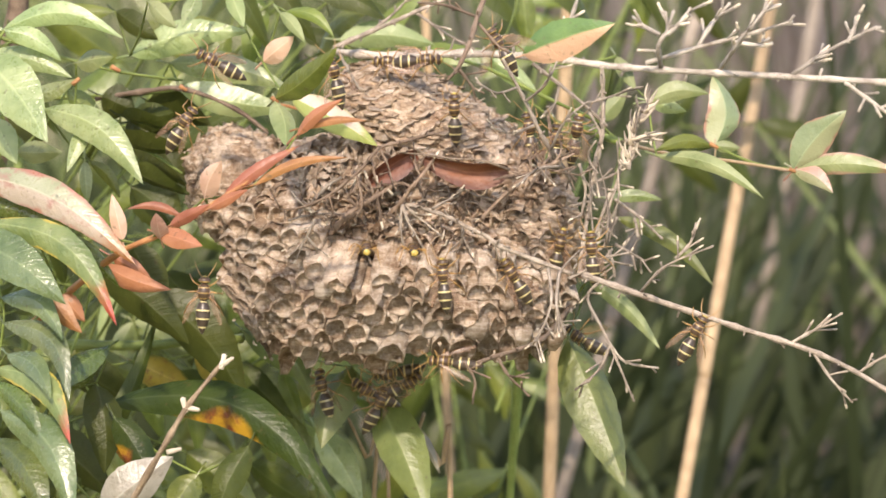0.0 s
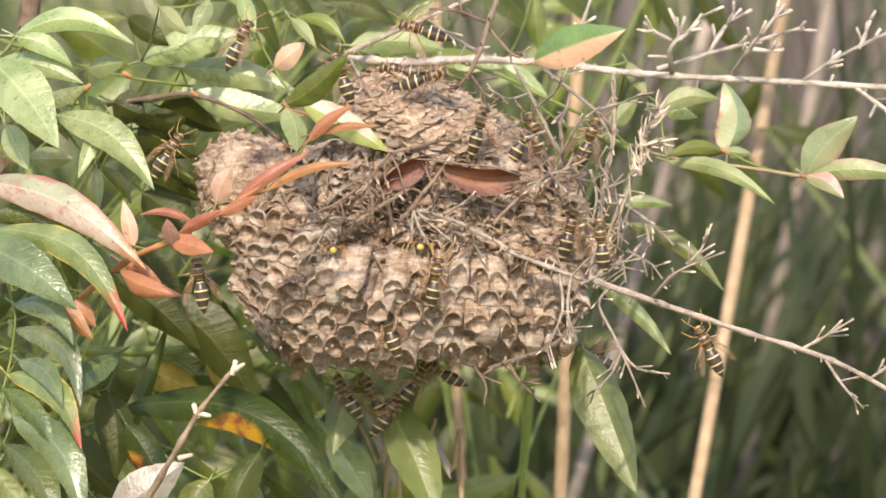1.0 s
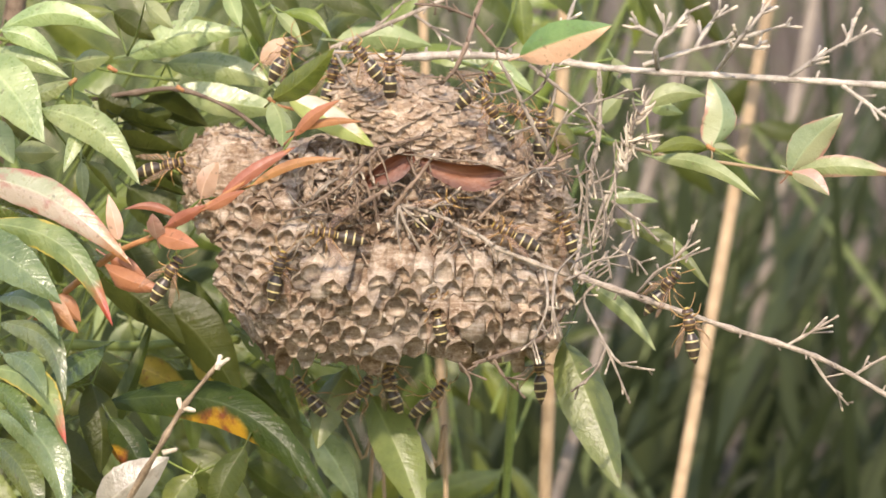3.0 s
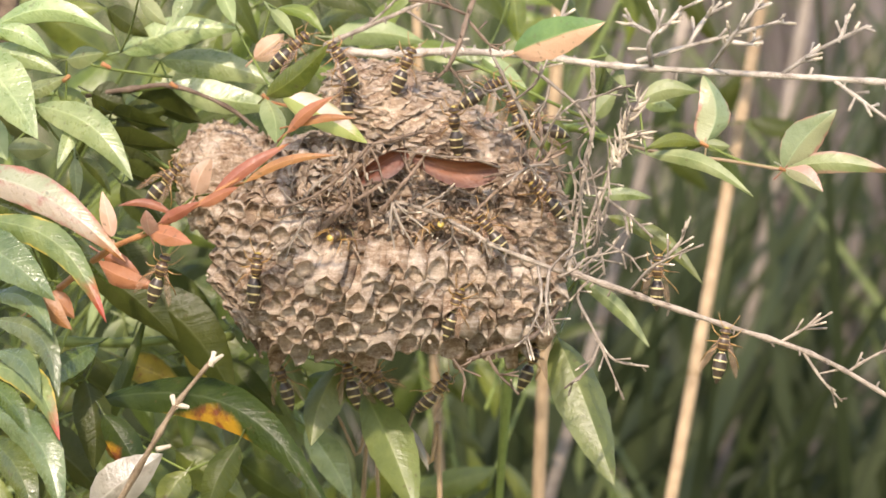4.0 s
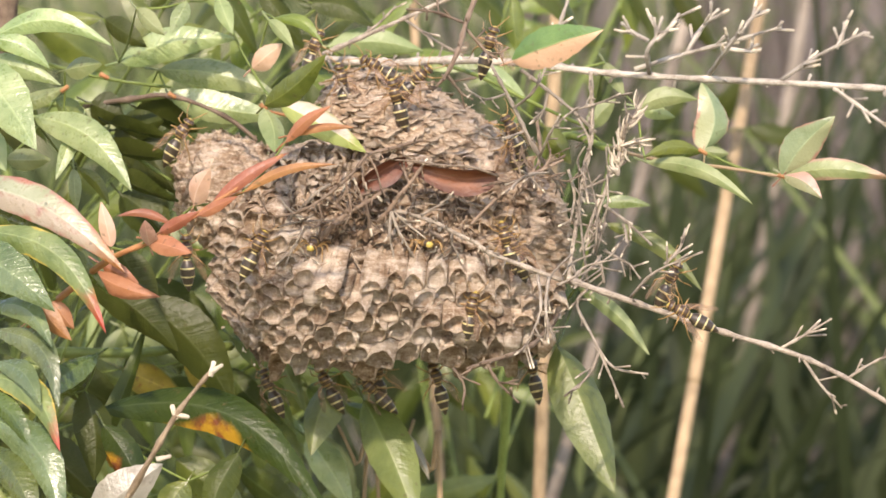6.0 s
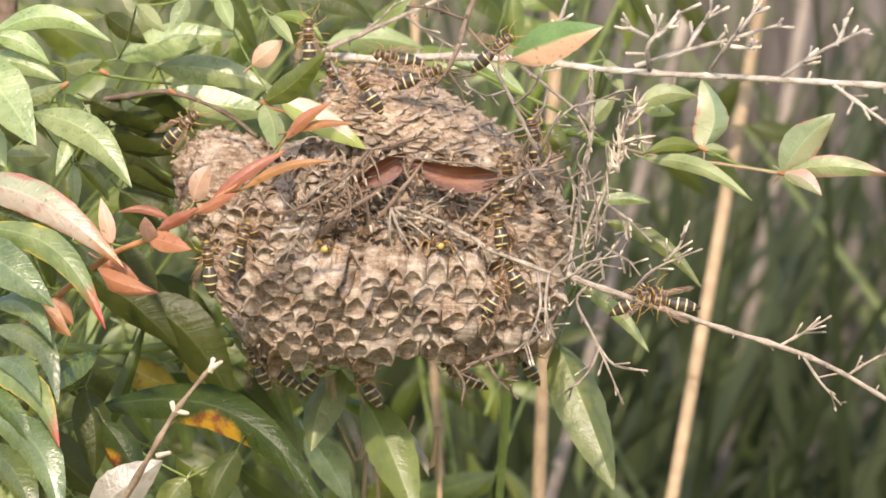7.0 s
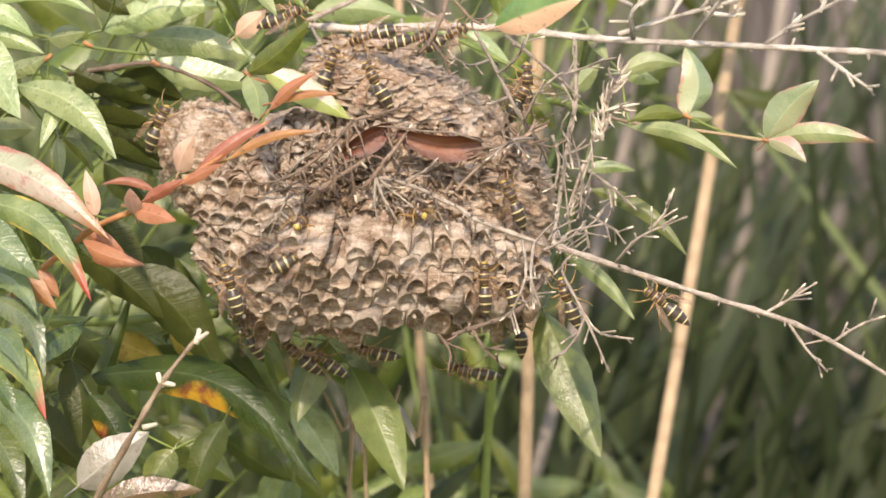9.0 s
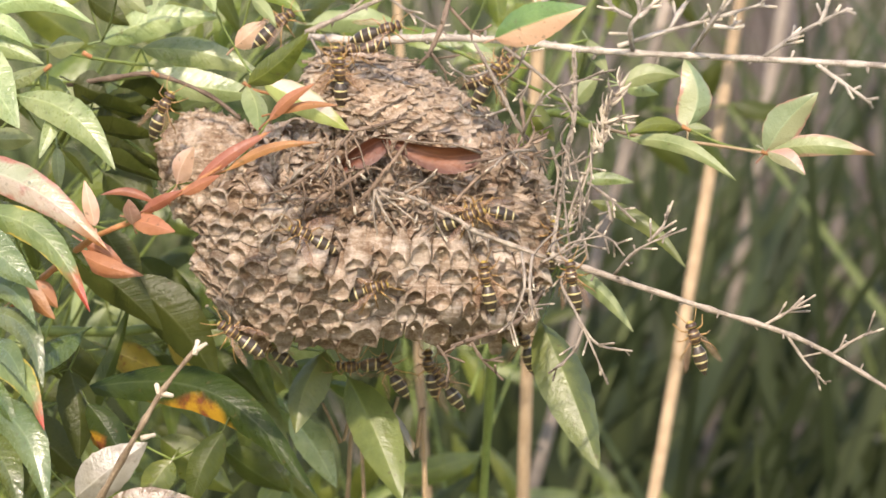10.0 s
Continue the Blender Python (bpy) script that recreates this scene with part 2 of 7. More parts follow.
PAPER_BROWN = paper_material("nest_paper_brown", (0.12, 0.070, 0.040), (0.28, 0.187, 0.118), (0.50, 0.40, 0.29), thin=0.05)


# ---- builders ----
def link(name, bm, mat, parent=None, label="", smooth=True):
    me = bpy.data.meshes.new(name)
    bm.to_mesh(me)
    bm.free()
    me.materials.append(mat)
    if smooth:
        me.shade_smooth()
    ob = new(name, me)
    if parent:
        ob.parent = parent
        ob.matrix_parent_inverse = parent.matrix_world.inverted()
    if label:
        ob["label"] = label
    return ob


def thing(name, at, label, category, group="", kind="", turn=None):
    ob = new(name)
    ob.empty_display_size = 0.01
    ob.matrix_world = Matrix.Translation(at) @ (turn or Matrix())
    return tagged(ob, label, category, group, kind)


def glide(pts, steps=4):
    """A smooth line through the points."""
    p = [Vector(q) for q in pts]
    if len(p) == 2:
        return [p[0].lerp(p[1], i / steps) for i in range(steps + 1)]
    out = []
    for i in range(len(p) - 1):
        a, b, c, d = p[max(i - 1, 0)], p[i], p[i + 1], p[min(i + 2, len(p) - 1)]
        for k in range(steps):
            t = k / steps
            out.append(0.5 * ((2 * b) + (c - a) * t + (2 * a - 5 * b + 4 * c - d) * t * t + (3 * b - a - 3 * c + d) * t ** 3))
    return out + [p[-1]]


def tube(bm, line, r0, r1, sides=6, rough=0.12, knob=0.0, nodes=0, streak=True):
    rings, count = [], len(line) - 1
    up = Vector((0.3, 0.8, 0.5)).normalized()
    for i, p in enumerate(line):
        t = i / count
        way = (line[min(i + 1, count)] - line[max(i - 1, 0)]).normalized()
        a = way.cross(up)
        if a.length < 0.05:
            a = way.cross(Vector((1, 0, 0)))
        a.normalize()
        b = way.cross(a)
        r = (r0 + (r1 - r0) * t) * (1 + rough * random.uniform(-1, 1))
        if nodes and i % nodes == 0 and 0 < i < count:
            r *= 1.35
        if knob and i == count:
            r *= knob
        rings.append([bm.verts.new(p + r * (math.cos(k * math.tau / sides) * a + math.sin(k * math.tau / sides) * b)) for k in range(sides)])
    uv = bm.loops.layers.uv.verify() if streak else None
    far = random.uniform(0, 3)
    for i, (q, s) in enumerate(zip(rings, rings[1:])):
        near, far = far, far + (line[i + 1] - line[i]).length
        for k in range(sides):
            f = bm.faces.new((q[k], q[(k + 1) % sides], s[(k + 1) % sides], s[k]))
            if uv:
                for lp, place in zip(f.loops, ((k, near), (k + 1, near), (k + 1, far), (k, far))):
                    lp[uv].uv = (place[0] / sides, place[1])
    way = (line[-1] - line[-2]).normalized()
    end = bm.verts.new(line[-1] + way * r1 * (1.3 if knob else 0.6))
    start = bm.verts.new(line[0])
    for k in range(sides):
        bm.faces.new((rings[-1][k], rings[-1][(k + 1) % sides], end))
        bm.faces.new((rings[0][(k + 1) % sides], rings[0][k], start))


def twig(parent, pts, r0, r1, mat=None, name="twig", knob=0.0, nodes=0, steps=4, sides=6):
    bm = bmesh.new()
    tube(bm, glide(pts, steps), r0, r1, sides, knob=knob, nodes=nodes)
    return link(name, bm, mat or TWIG, parent)


def bud(parent, at, way, size=0.0016, mat=None):
    bm = bmesh.new()
    way = Vector(way).normalized()
    tube(bm, [Vector(at) + way * size * s for s in (-0.6, 0.3, 1.2, 2.2)], size * 0.55, size * 0.45, 6, 0.2)
    return link("bud", bm, mat or BUD, parent)


LEAF_BASES = []


def leaf(parent, base, tip, width, mat, bow=0.0, sag=0.06, fold=-0.42, face=(-0.14, -0.96, 0.2), name="leaf", wave=0.03, stalk=True):
    """One leaflet from base to tip: bow curves it in its plane, sag out of it, fold lifts both halves from the midrib."""
    base, tip = Vector(base), Vector(tip)
    if stalk and name == "leaf":
        LEAF_BASES.append((parent, base))
    way = tip - base
    size = way.length
    way.normalize()
    nrm = Matrix.Rotation(radians(random.uniform(-12, 12)), 3, way) @ Vector(face).normalized()
    nrm = (nrm - nrm.dot(way) * way).normalized()
    side = nrm.cross(way)
    if side.z < 0 or (abs(side.z) < 0.2 and side.x < 0):
        side = -side
    bm = bmesh.new()
    uv = bm.loops.layers.uv.new("across_along")
    rows_n, cols = 16, 8
    ph = random.uniform(0, 6)
    grid = []
    for i in range(rows_n + 1):
        t = i / rows_n
        half = 0.5 * width * (math.sin(math.pi * t ** 0.82) ** 0.85 * (1 - 0.25 * t) * 1.08 + 0.012)
        mid = base + way * size * t + side * bow * size * math.sin(math.pi * t) + nrm * sag * size * (math.sin(math.pi * t * 0.9) - 0.4 * t * t)
        row = []
        for j in range(cols + 1):
            s = 2 * j / cols - 1
            lift = half * fold * (0.35 * abs(s) + 0.55 * s * s) + wave * width * abs(s) * math.sin(9 * t + ph + (2 if s > 0 else 0))
            jag = 1 + 0.03 * math.sin(40 * t + ph) * (abs(s) > 0.9)
            row.append((bm.verts.new(mid + side * half * s * jag * math.cos(fold * 0.7) + nrm * lift), (j / cols, t)))
        grid.append(row)
    for a, b in zip(grid, grid[1:]):
        for j in range(cols):
            q = (a[j], a[j + 1], b[j + 1], b[j])
            f = bm.faces.new([x[0] for x in q])
            for lp, x in zip(f.loops, q):
                lp[uv].uv = x[1]
    for a, b in zip(grid, grid[1:]):
        bm.edges.get((a[cols // 2][0], b[cols // 2][0])).smooth = False
    for f in bm.faces:
        f.smooth = True
    tube(bm, [base - way * 0.005 - nrm * 0.001, base - way * 0.002, base + way * 0.002], 0.00035, 0.0003, 5, 0.05, streak=False)
    return link(name, bm, mat, parent, smooth=False)


# ---- ground and the thicket behind ----
m, n, l, b = material("soil_and_litter", 0.95, 0.1)
tc = n.new("ShaderNodeTexCoord")
g1 = tex_noise(n, l, tc.outputs["Object"], 3.0, 6)
g2 = tex_noise(n, l, tc.outputs["Object"], 45.0, 5)
l.new(ramp(n, l, calc(n, l, "ADD", calc(n, l, "MULTIPLY", g1, 0.5), calc(n, l, "MULTIPLY", g2, 0.5)), [(0.35, (0.10, 0.085, 0.05)), (0.5, (0.22, 0.21, 0.10)), (0.66, (0.42, 0.36, 0.23))]), b.inputs["Base Color"])
bump(n, l, b, g2, 1.0, 0.02)
SOIL = m
bm = bmesh.new()
bmesh.ops.create_grid(bm, x_segments=90, y_segments=90, size=60)
for v in bm.verts:
    d = math.hypot(v.co.x, v.co.y - 1.5)
    v.co.z = 0.0 if d < 4 else min(1.0, (d - 4) / 20) * 0.5 * noise.noise(v.co * 0.11)
tagged(link("ground", bm, SOIL), "rough ground covered with soil, litter and weeds", "ground", kind="structure")


def blade(vs, fs, root, tip, width, droop, turn, segs=7):
    root, tip = Vector(root), Vector(tip)
    side = Vector((math.cos(turn), math.sin(turn), 0))
    start = len(vs)
    for i in range(segs + 1):
        t = i / segs
        p = root.lerp(tip, t) + droop * (t * t) * Vector((0, 0, -1)) + Vector((0, 0, 0.35 * droop * math.sin(math.pi * t)))
        w = 0.5 * width * (1 - t ** 2.2) + 0.0004
        k = Vector((0, 0, 0.25 * w))
        vs += [p - side * w + k, p - k, p + side * w + k]
    for i in range(segs):
        a = start + 3 * i
        fs += [(a, a + 1, a + 4, a + 3), (a + 1, a + 2, a + 5, a + 4)]


def grass(name, mat, label, count, xs, ys, hs, ws, lean, droop, seed, bias=0.0):
    r = random.Random(seed)
    vs, fs = [], []
    for _ in range(count):
        x, y = r.uniform(*xs), r.uniform(*ys)
        h = r.uniform(*hs)
        a = r.uniform(-1, 1)
        blade(vs, fs, (x, y, 0), (x + (lean * a + bias) * h + r.gauss(0, 0.05), y + r.gauss(0, 0.12), h), r.uniform(*ws), droop * r.random() * h, r.uniform(-0.9, 0.9))
    me = bpy.data.meshes.new(name)
    me.from_pydata(vs, [], fs)
    me.materials.append(mat)
    me.shade_smooth()
    return tagged(new(name, me), label, "grass", kind="stuff")


def blade_material(name, a, c, d):
    m, n, l, b = material(name, 0.45, 0.4)
    geo = n.new("ShaderNodeNewGeometry")
    tc = n.new("ShaderNodeTexCoord")
    f = tex_noise(n, l, tc.outputs["Object"], 60, 4, 0.6, (1, 1, 0.15))
    k = calc(n, l, "ADD", calc(n, l, "MULTIPLY", geo.outputs["Random Per Island"], 0.7), calc(n, l, "MULTIPLY", f, 0.3))
    col = ramp(n, l, k, [(0.15, a), (0.5, c), (0.85, d)])
    l.new(col, b.inputs["Base Color"])
    tr = n.new("ShaderNodeBsdfTranslucent")
    l.new(col, tr.inputs[0])
    mx = n.new("ShaderNodeMixShader")
    mx.inputs[0].default_value = 0.3
    l.new(b.outputs[0], mx.inputs[1])
    l.new(tr.outputs[0], mx.inputs[2])
    l.new(mx.outputs[0], n["Material Output"].inputs[0])
    return m


GRASS = blade_material("grass_blade", (0.044, 0.062, 0.021), (0.085, 0.115, 0.039), (0.17, 0.20, 0.07))
STRAW = blade_material("dry_grass_blade", (0.105, 0.080, 0.068), (0.17, 0.136, 0.116), (0.29, 0.245, 0.215))
grass("long_grass", GRASS, "tall green grass and broad leaves standing behind the nest", 560, (-1.2, 1.2), (2.2, 3.3), (0.85, 1.3), (0.010, 0.024), 0.65, 0.45, 4)
# sedge greens far below the other grass: shade on the stand is painted in
SEDGE = blade_material("shaded_sedge_blade", (0.029, 0.039, 0.014), (0.037, 0.050, 0.018), (0.062, 0.078, 0.030))
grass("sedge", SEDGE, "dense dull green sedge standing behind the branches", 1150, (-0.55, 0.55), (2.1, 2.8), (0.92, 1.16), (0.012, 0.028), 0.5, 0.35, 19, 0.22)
grass("far_grass", GRASS, "rank green grass further off", 2600, (-3.5, 3.5), (3.3, 7.5), (0.6, 1.25), (0.008, 0.022), 0.6, 0.4, 44)
grass("arching_grass", GRASS, "broad arching green grass leaves behind the canes", 75, (-0.2, 0.12), (1.95, 2.3), (0.82, 1.12), (0.007, 0.015), 0.7, 0.4, 27, 0.2)
grass("low_grass", GRASS, "shorter green grass in shade under the shrubs", 700, (-1.0, 1.0), (1.9, 3.4), (0.45, 0.85), (0.008, 0.02), 0.5, 0.4, 5)
grass("dry_grass", STRAW, "grey withered grass stems standing behind the shrub", 900, (0.2, 1.6), (3.0, 4.6), (0.9, 1.45), (0.004, 0.016), 0.3, 0.2, 6)
grass("dry_litter", STRAW, "loose withered grass lying between the green stems", 160, (-0.8, 0.9), (2.0, 3.3), (0.5, 0.95), (0.004, 0.012), 0.8, 0.5, 8)

grass("fallen_straw", STRAW, "bent withered straw leaning among the sedge", 90, (-0.05, 0.45), (1.95, 2.3), (0.80, 0.95), (0.003, 0.008), 1.3, 0.5, 61)


def cane(low, high, radius, mat, label, group="canes"):
    """A dry jointed cane from the ground through the two points."""
    low, high = Vector(low), Vector(high)
    way = (high - low).normalized()
    root = low - way * (low.z / way.z)
    top = high + way * 0.25
    ob = thing("dry_cane", root, label, "cane", group)
    count = 11
    for i in range(count):
        a, c = root.lerp(top, i / count), root.lerp(top, (i + 1) / count)
        bm = bmesh.new()
        w = (c - a).normalized()
        tube(bm, [a, a + w * 0.004, a.lerp(c, 0.3), a.lerp(c, 0.7), c - w * 0.003, c], radius * 1.0, radius * 0.97, 10, 0.03)
        link("joint", bm, mat, ob)
    return ob


cane((0.0969, 1.8674, 0.8855), (0.1338, 1.9525, 1.0594), 0.0027, CANE, "straw-coloured dry cane leaning behind the branches")
cane((0.0408, 1.7692, 0.9047), (0.0428, 1.7765, 0.9567), 0.0027, CANE, "short straw-coloured cane standing under the nest")
cane((0.0035, 1.7888, 0.9009), (0.0007, 1.7959, 0.9513), 0.0018, CANE, "thin straw-coloured cane standing under the nest")
cane((0.0682, 2.0232, 0.9160), (0.1142, 2.0944, 1.0633), 0.0030, CANE_GREY, "grey weathered cane leaning behind the shrub")
cane((0.1495, 2.4080, 0.7800), (0.1992, 2.4942, 1.0337), 0.0035, CANE_GREY, "dull grey cane far back in the grass")

for top, mid, low, radius in (((-0.0317, 1.5511, 0.9745), (-0.0258, 1.5511, 0.9612), (-0.0179, 1.5508, 0.9397), 0.0007), ((-0.0108, 1.5440, 0.9757), (-0.0009, 1.5445, 0.9599), (0.0026, 1.5446, 0.9408), 0.0010), ((-0.0063, 1.5639, 0.9741), (-0.0126, 1.5650, 0.9564), (-0.0239, 1.5659, 0.9367), 0.0008)):
    foot = Vector(low) + (Vector(low) - Vector(mid)) * 0.3
    foot.z = 0.0
    straw = thing("dry_straw", foot, "thin bent straw standing under the nest", "straw", "straws")
    twig(straw, [foot, foot.lerp(Vector(low), 0.6), low, mid, top], radius * 1.4, radius * 0.7, CANE, "stalk", nodes=9, steps=6)

# ---- the paper nest ----
U = 0.000181  # the unit of the plan of the nest, in metres
NEST = thing("wasp_nest", (-0.0165, 1.5256, 1.0395), "large grey-brown paper wasp nest with open cells, hung in dry twigs", "wasp nest", turn=pose(0, 0, 0, TILT))


def inside(name, bm, mat, parent, label="", smooth=True):
    """A part given in its thing's own space."""
    me = bpy.data.meshes.new(name)
    bm.to_mesh(me)
    bm.free()
    me.materials.append(mat)
    if smooth:
        me.shade_smooth()
    ob = new(name, me)
    ob.parent = parent
    if label:
        ob["label"] = label
    return ob


def lump(name, mat, centre, radii, label, power=2.3, rows_n=90, cols=150, shape=None, turn=0.0, lean=0.0):
    """A closed rounded body with its own relief; x right, y away, z up, in units of the plan."""
    bm = bmesh.new()
    c = Vector(centre)
    spin = Matrix.Rotation(radians(turn), 3, "Y")
    rings = []
    for i in range(1, rows_n):
        lat = math.pi * i / rows_n - math.pi / 2
        ring = []
        for j in range(cols):
            lon = math.tau * j / cols
            d = Vector((math.cos(lat) * math.cos(lon), math.cos(lat) * math.sin(lon), math.sin(lat)))
            e = 2 / power
            p = Vector([math.copysign(abs(k) ** e, k) for k in d])
            rad = [radii[0] if p.x > 0 else radii[1], radii[2], radii[3] if p.z > 0 else radii[4]]
            q = Vector((p.x * rad[0], p.y * rad[1], p.z * rad[2]))
            nn = Vector((d.x / rad[0], d.y / rad[1], d.z / rad[2])).normalized()
            if shape:
                q += nn * shape(q, d)
            q.y += lean * q.z
            ring.append(bm.verts.new((c + spin @ q) * U))
        rings.append(ring)
    for a, k in zip(rings, rings[1:]):
        for j in range(cols):
            bm.faces.new((a[j], a[(j + 1) % cols], k[(j + 1) % cols], k[j]))
    bm.faces.new(rings[-1])
    bm.faces.new(rings[0][::-1])
    return inside(name, bm, mat, NEST, label)


def scales(u, v, wide, high, seed=0.0):
    """Overlapping curved scales: 0 at the upper edge to 1 at the lip."""
    warp = 1.1 * noise.noise(Vector((u / 50 + seed, v / 50, 1.3))) + 0.9 * noise.noise(Vector((u / 17, v / 17, 5.1 + seed)))
    row = math.floor(v / high + warp)
    x = u / wide + 0.5 * (row % 2) + 0.35 * math.sin(row * 2.3)
    k = v / high + warp + 0.38 * abs(math.sin(math.pi * x)) ** 0.8
    return 1 - (k - math.floor(k))


def domes(u, v, wide, high):
    """Rounded cell bases side by side, with sharp creases between."""
    sway = Vector((6 * noise.noise(Vector((u / 40, v / 40, 1.0))), 4 * noise.noise(Vector((u / 40, v / 40, 4.0))), 0))
    near = noise.voronoi(Vector(((u + sway.x) / wide, (v + sway.y) / high, 0.5)))[0][0]
    return max(0.0, 1 - 1.5 * near * near)


def rough(q, fine=1.0):
    return 7 * noise.noise(q * 0.012) + fine * (4 * noise.noise(q * 0.045 + Vector((3, 1, 7))) + 2.4 * noise.noise(q * 0.13))


def dent(q):
    x, z = q.x - 35, q.z - 62
    return math.exp(-(x / 215) ** 2 - (z / 72) ** 2) if q.y < 0 else 0.0


def under(x, z):
    """1 where the open cells cover the core, 0 in the matted middle."""
    return min(1.0, max(0.0, (upper_edge(x) + 6 - z) / 26))


def body_shape(q, d):
    k = dent(q)
    out = rough(q, 1.0 + 2.2 * k) - 55 * k + k * (16 * noise.noise(q * 0.03) + 9 * noise.noise(q * 0.08))
    out -= 46 * under(q.x, q.z) * max(0.0, min(1.0, -1.6 * d.y + 0.9))
    if q.x > 120 and q.z > -60:
        out += 13 * scales(q.x, q.z + 0.25 * q.x, 44, 21, 2.0) + 6 * noise.noise(q * 0.09) - 6
    return out


def upper_edge(x):
    """Where the open cells begin, below the matted middle."""
    if x < -190:
        return 52
    if x < -90:
        return 52 - 88 * (x + 190) / 100
    if x < 200:
        return -36 + 0.02 * (x + 90)
    return -30 - 0.35 * (x - 200)


lump("comb", PAPER, (0, 0, 0), (345, 318, 250, 195, 214), "brown papery core of the nest", 2.35, 170, 300, body_shape)
SIDE = lump("side_comb", PAPER, (-288, 25, 105), (95, 85, 140, 92, 105), "bulging grey side of the nest", 2.2, 120, 200,
     lambda q, d: rough(q, 2.4) + 3.5 * scales(q.x, q.z, 22, 15, 4.0) + 2.5 * noise.noise(q * 0.25), 0.0, 0.5)
UPPER = lump("upper_comb", SCALED, (70, 35, 202), (204, 190, 190, 80, 80), "upper comb with rows of scale-like cell bases", 2.3, 210, 360,
     lambda q, d: rough(q, 0.6) + 7 * domes(q.x + 0.2 * q.y, q.z * 0.8 - 0.65 * q.y + 0.25 * q.x, 25, 14) + 5 * scales(q.x + 0.2 * q.y, q.z * 0.8 - 0.65 * q.y, 34, 20, 7.0) ** 1.6 + 2.5 * noise.noise(q * 0.22) + 6 * noise.noise(q * 0.06) - 6, 26, 1.05)


def front(x, z):
    a = 345 if x > 0 else 318
    k = 1 - (abs(x) / a) ** 2.35 - (abs(z) / (195 if z > 0 else 205)) ** 2.35
    return -250 * max(k, 0.0) ** (1 / 2.35)


# rows of cells grow narrower as the comb curls under
LEVELS = [66.0]
while LEVELS[-1] > -262:
    LEVELS.append(LEVELS[-1] - (25 + 15 * min(1.0, max(0.0, (LEVELS[-1] + 225) / 140))))


def comb_place(u, v):
    """A place on the rounded mouth of the comb: u along the rows, v down them."""
    v = min(max(v, 0.0), len(LEVELS) - 1.001)
    i = int(v)
    z = LEVELS[i] + (LEVELS[i + 1] - LEVELS[i]) * (v - i)
    u += 0.24 * (z + 90) * math.exp(-((u + 70) / 150) ** 2)
    a = 348 if u > 0 else 326
    x = u - 0.13 * u ** 3 / a ** 2
    bend = max(0.0, 1 - (abs(x) / a) ** 2.6) ** 0.42
    z = 30 + (z - 30) * (bend if z < 30 else 1.0) + 17 * noise.noise(Vector((u / 85, v / 2.6, 2.0))) - 0.05 * u
    k = 1 - (abs(x) / (a + 4)) ** 2.4 - ((-z / 246) ** 4.2 if z < 0 else (z / 205) ** 2.4)
    y = -262 * max(k, 0.0) ** (1 / 2.4) + 14 * noise.noise(Vector((x / 80, z / 80, 7.0)))
    return Vector((x + 9 * noise.noise(Vector((u / 70, v / 2.5, 5.0))), y, z))


CORNERS = ((0.0, -0.667), (0.5, -0.333), (0.5, 0.333), (0.0, 0.667), (-0.5, 0.333), (-0.5, -0.333))
PITCH = 39.0
CELL_SPOTS = []


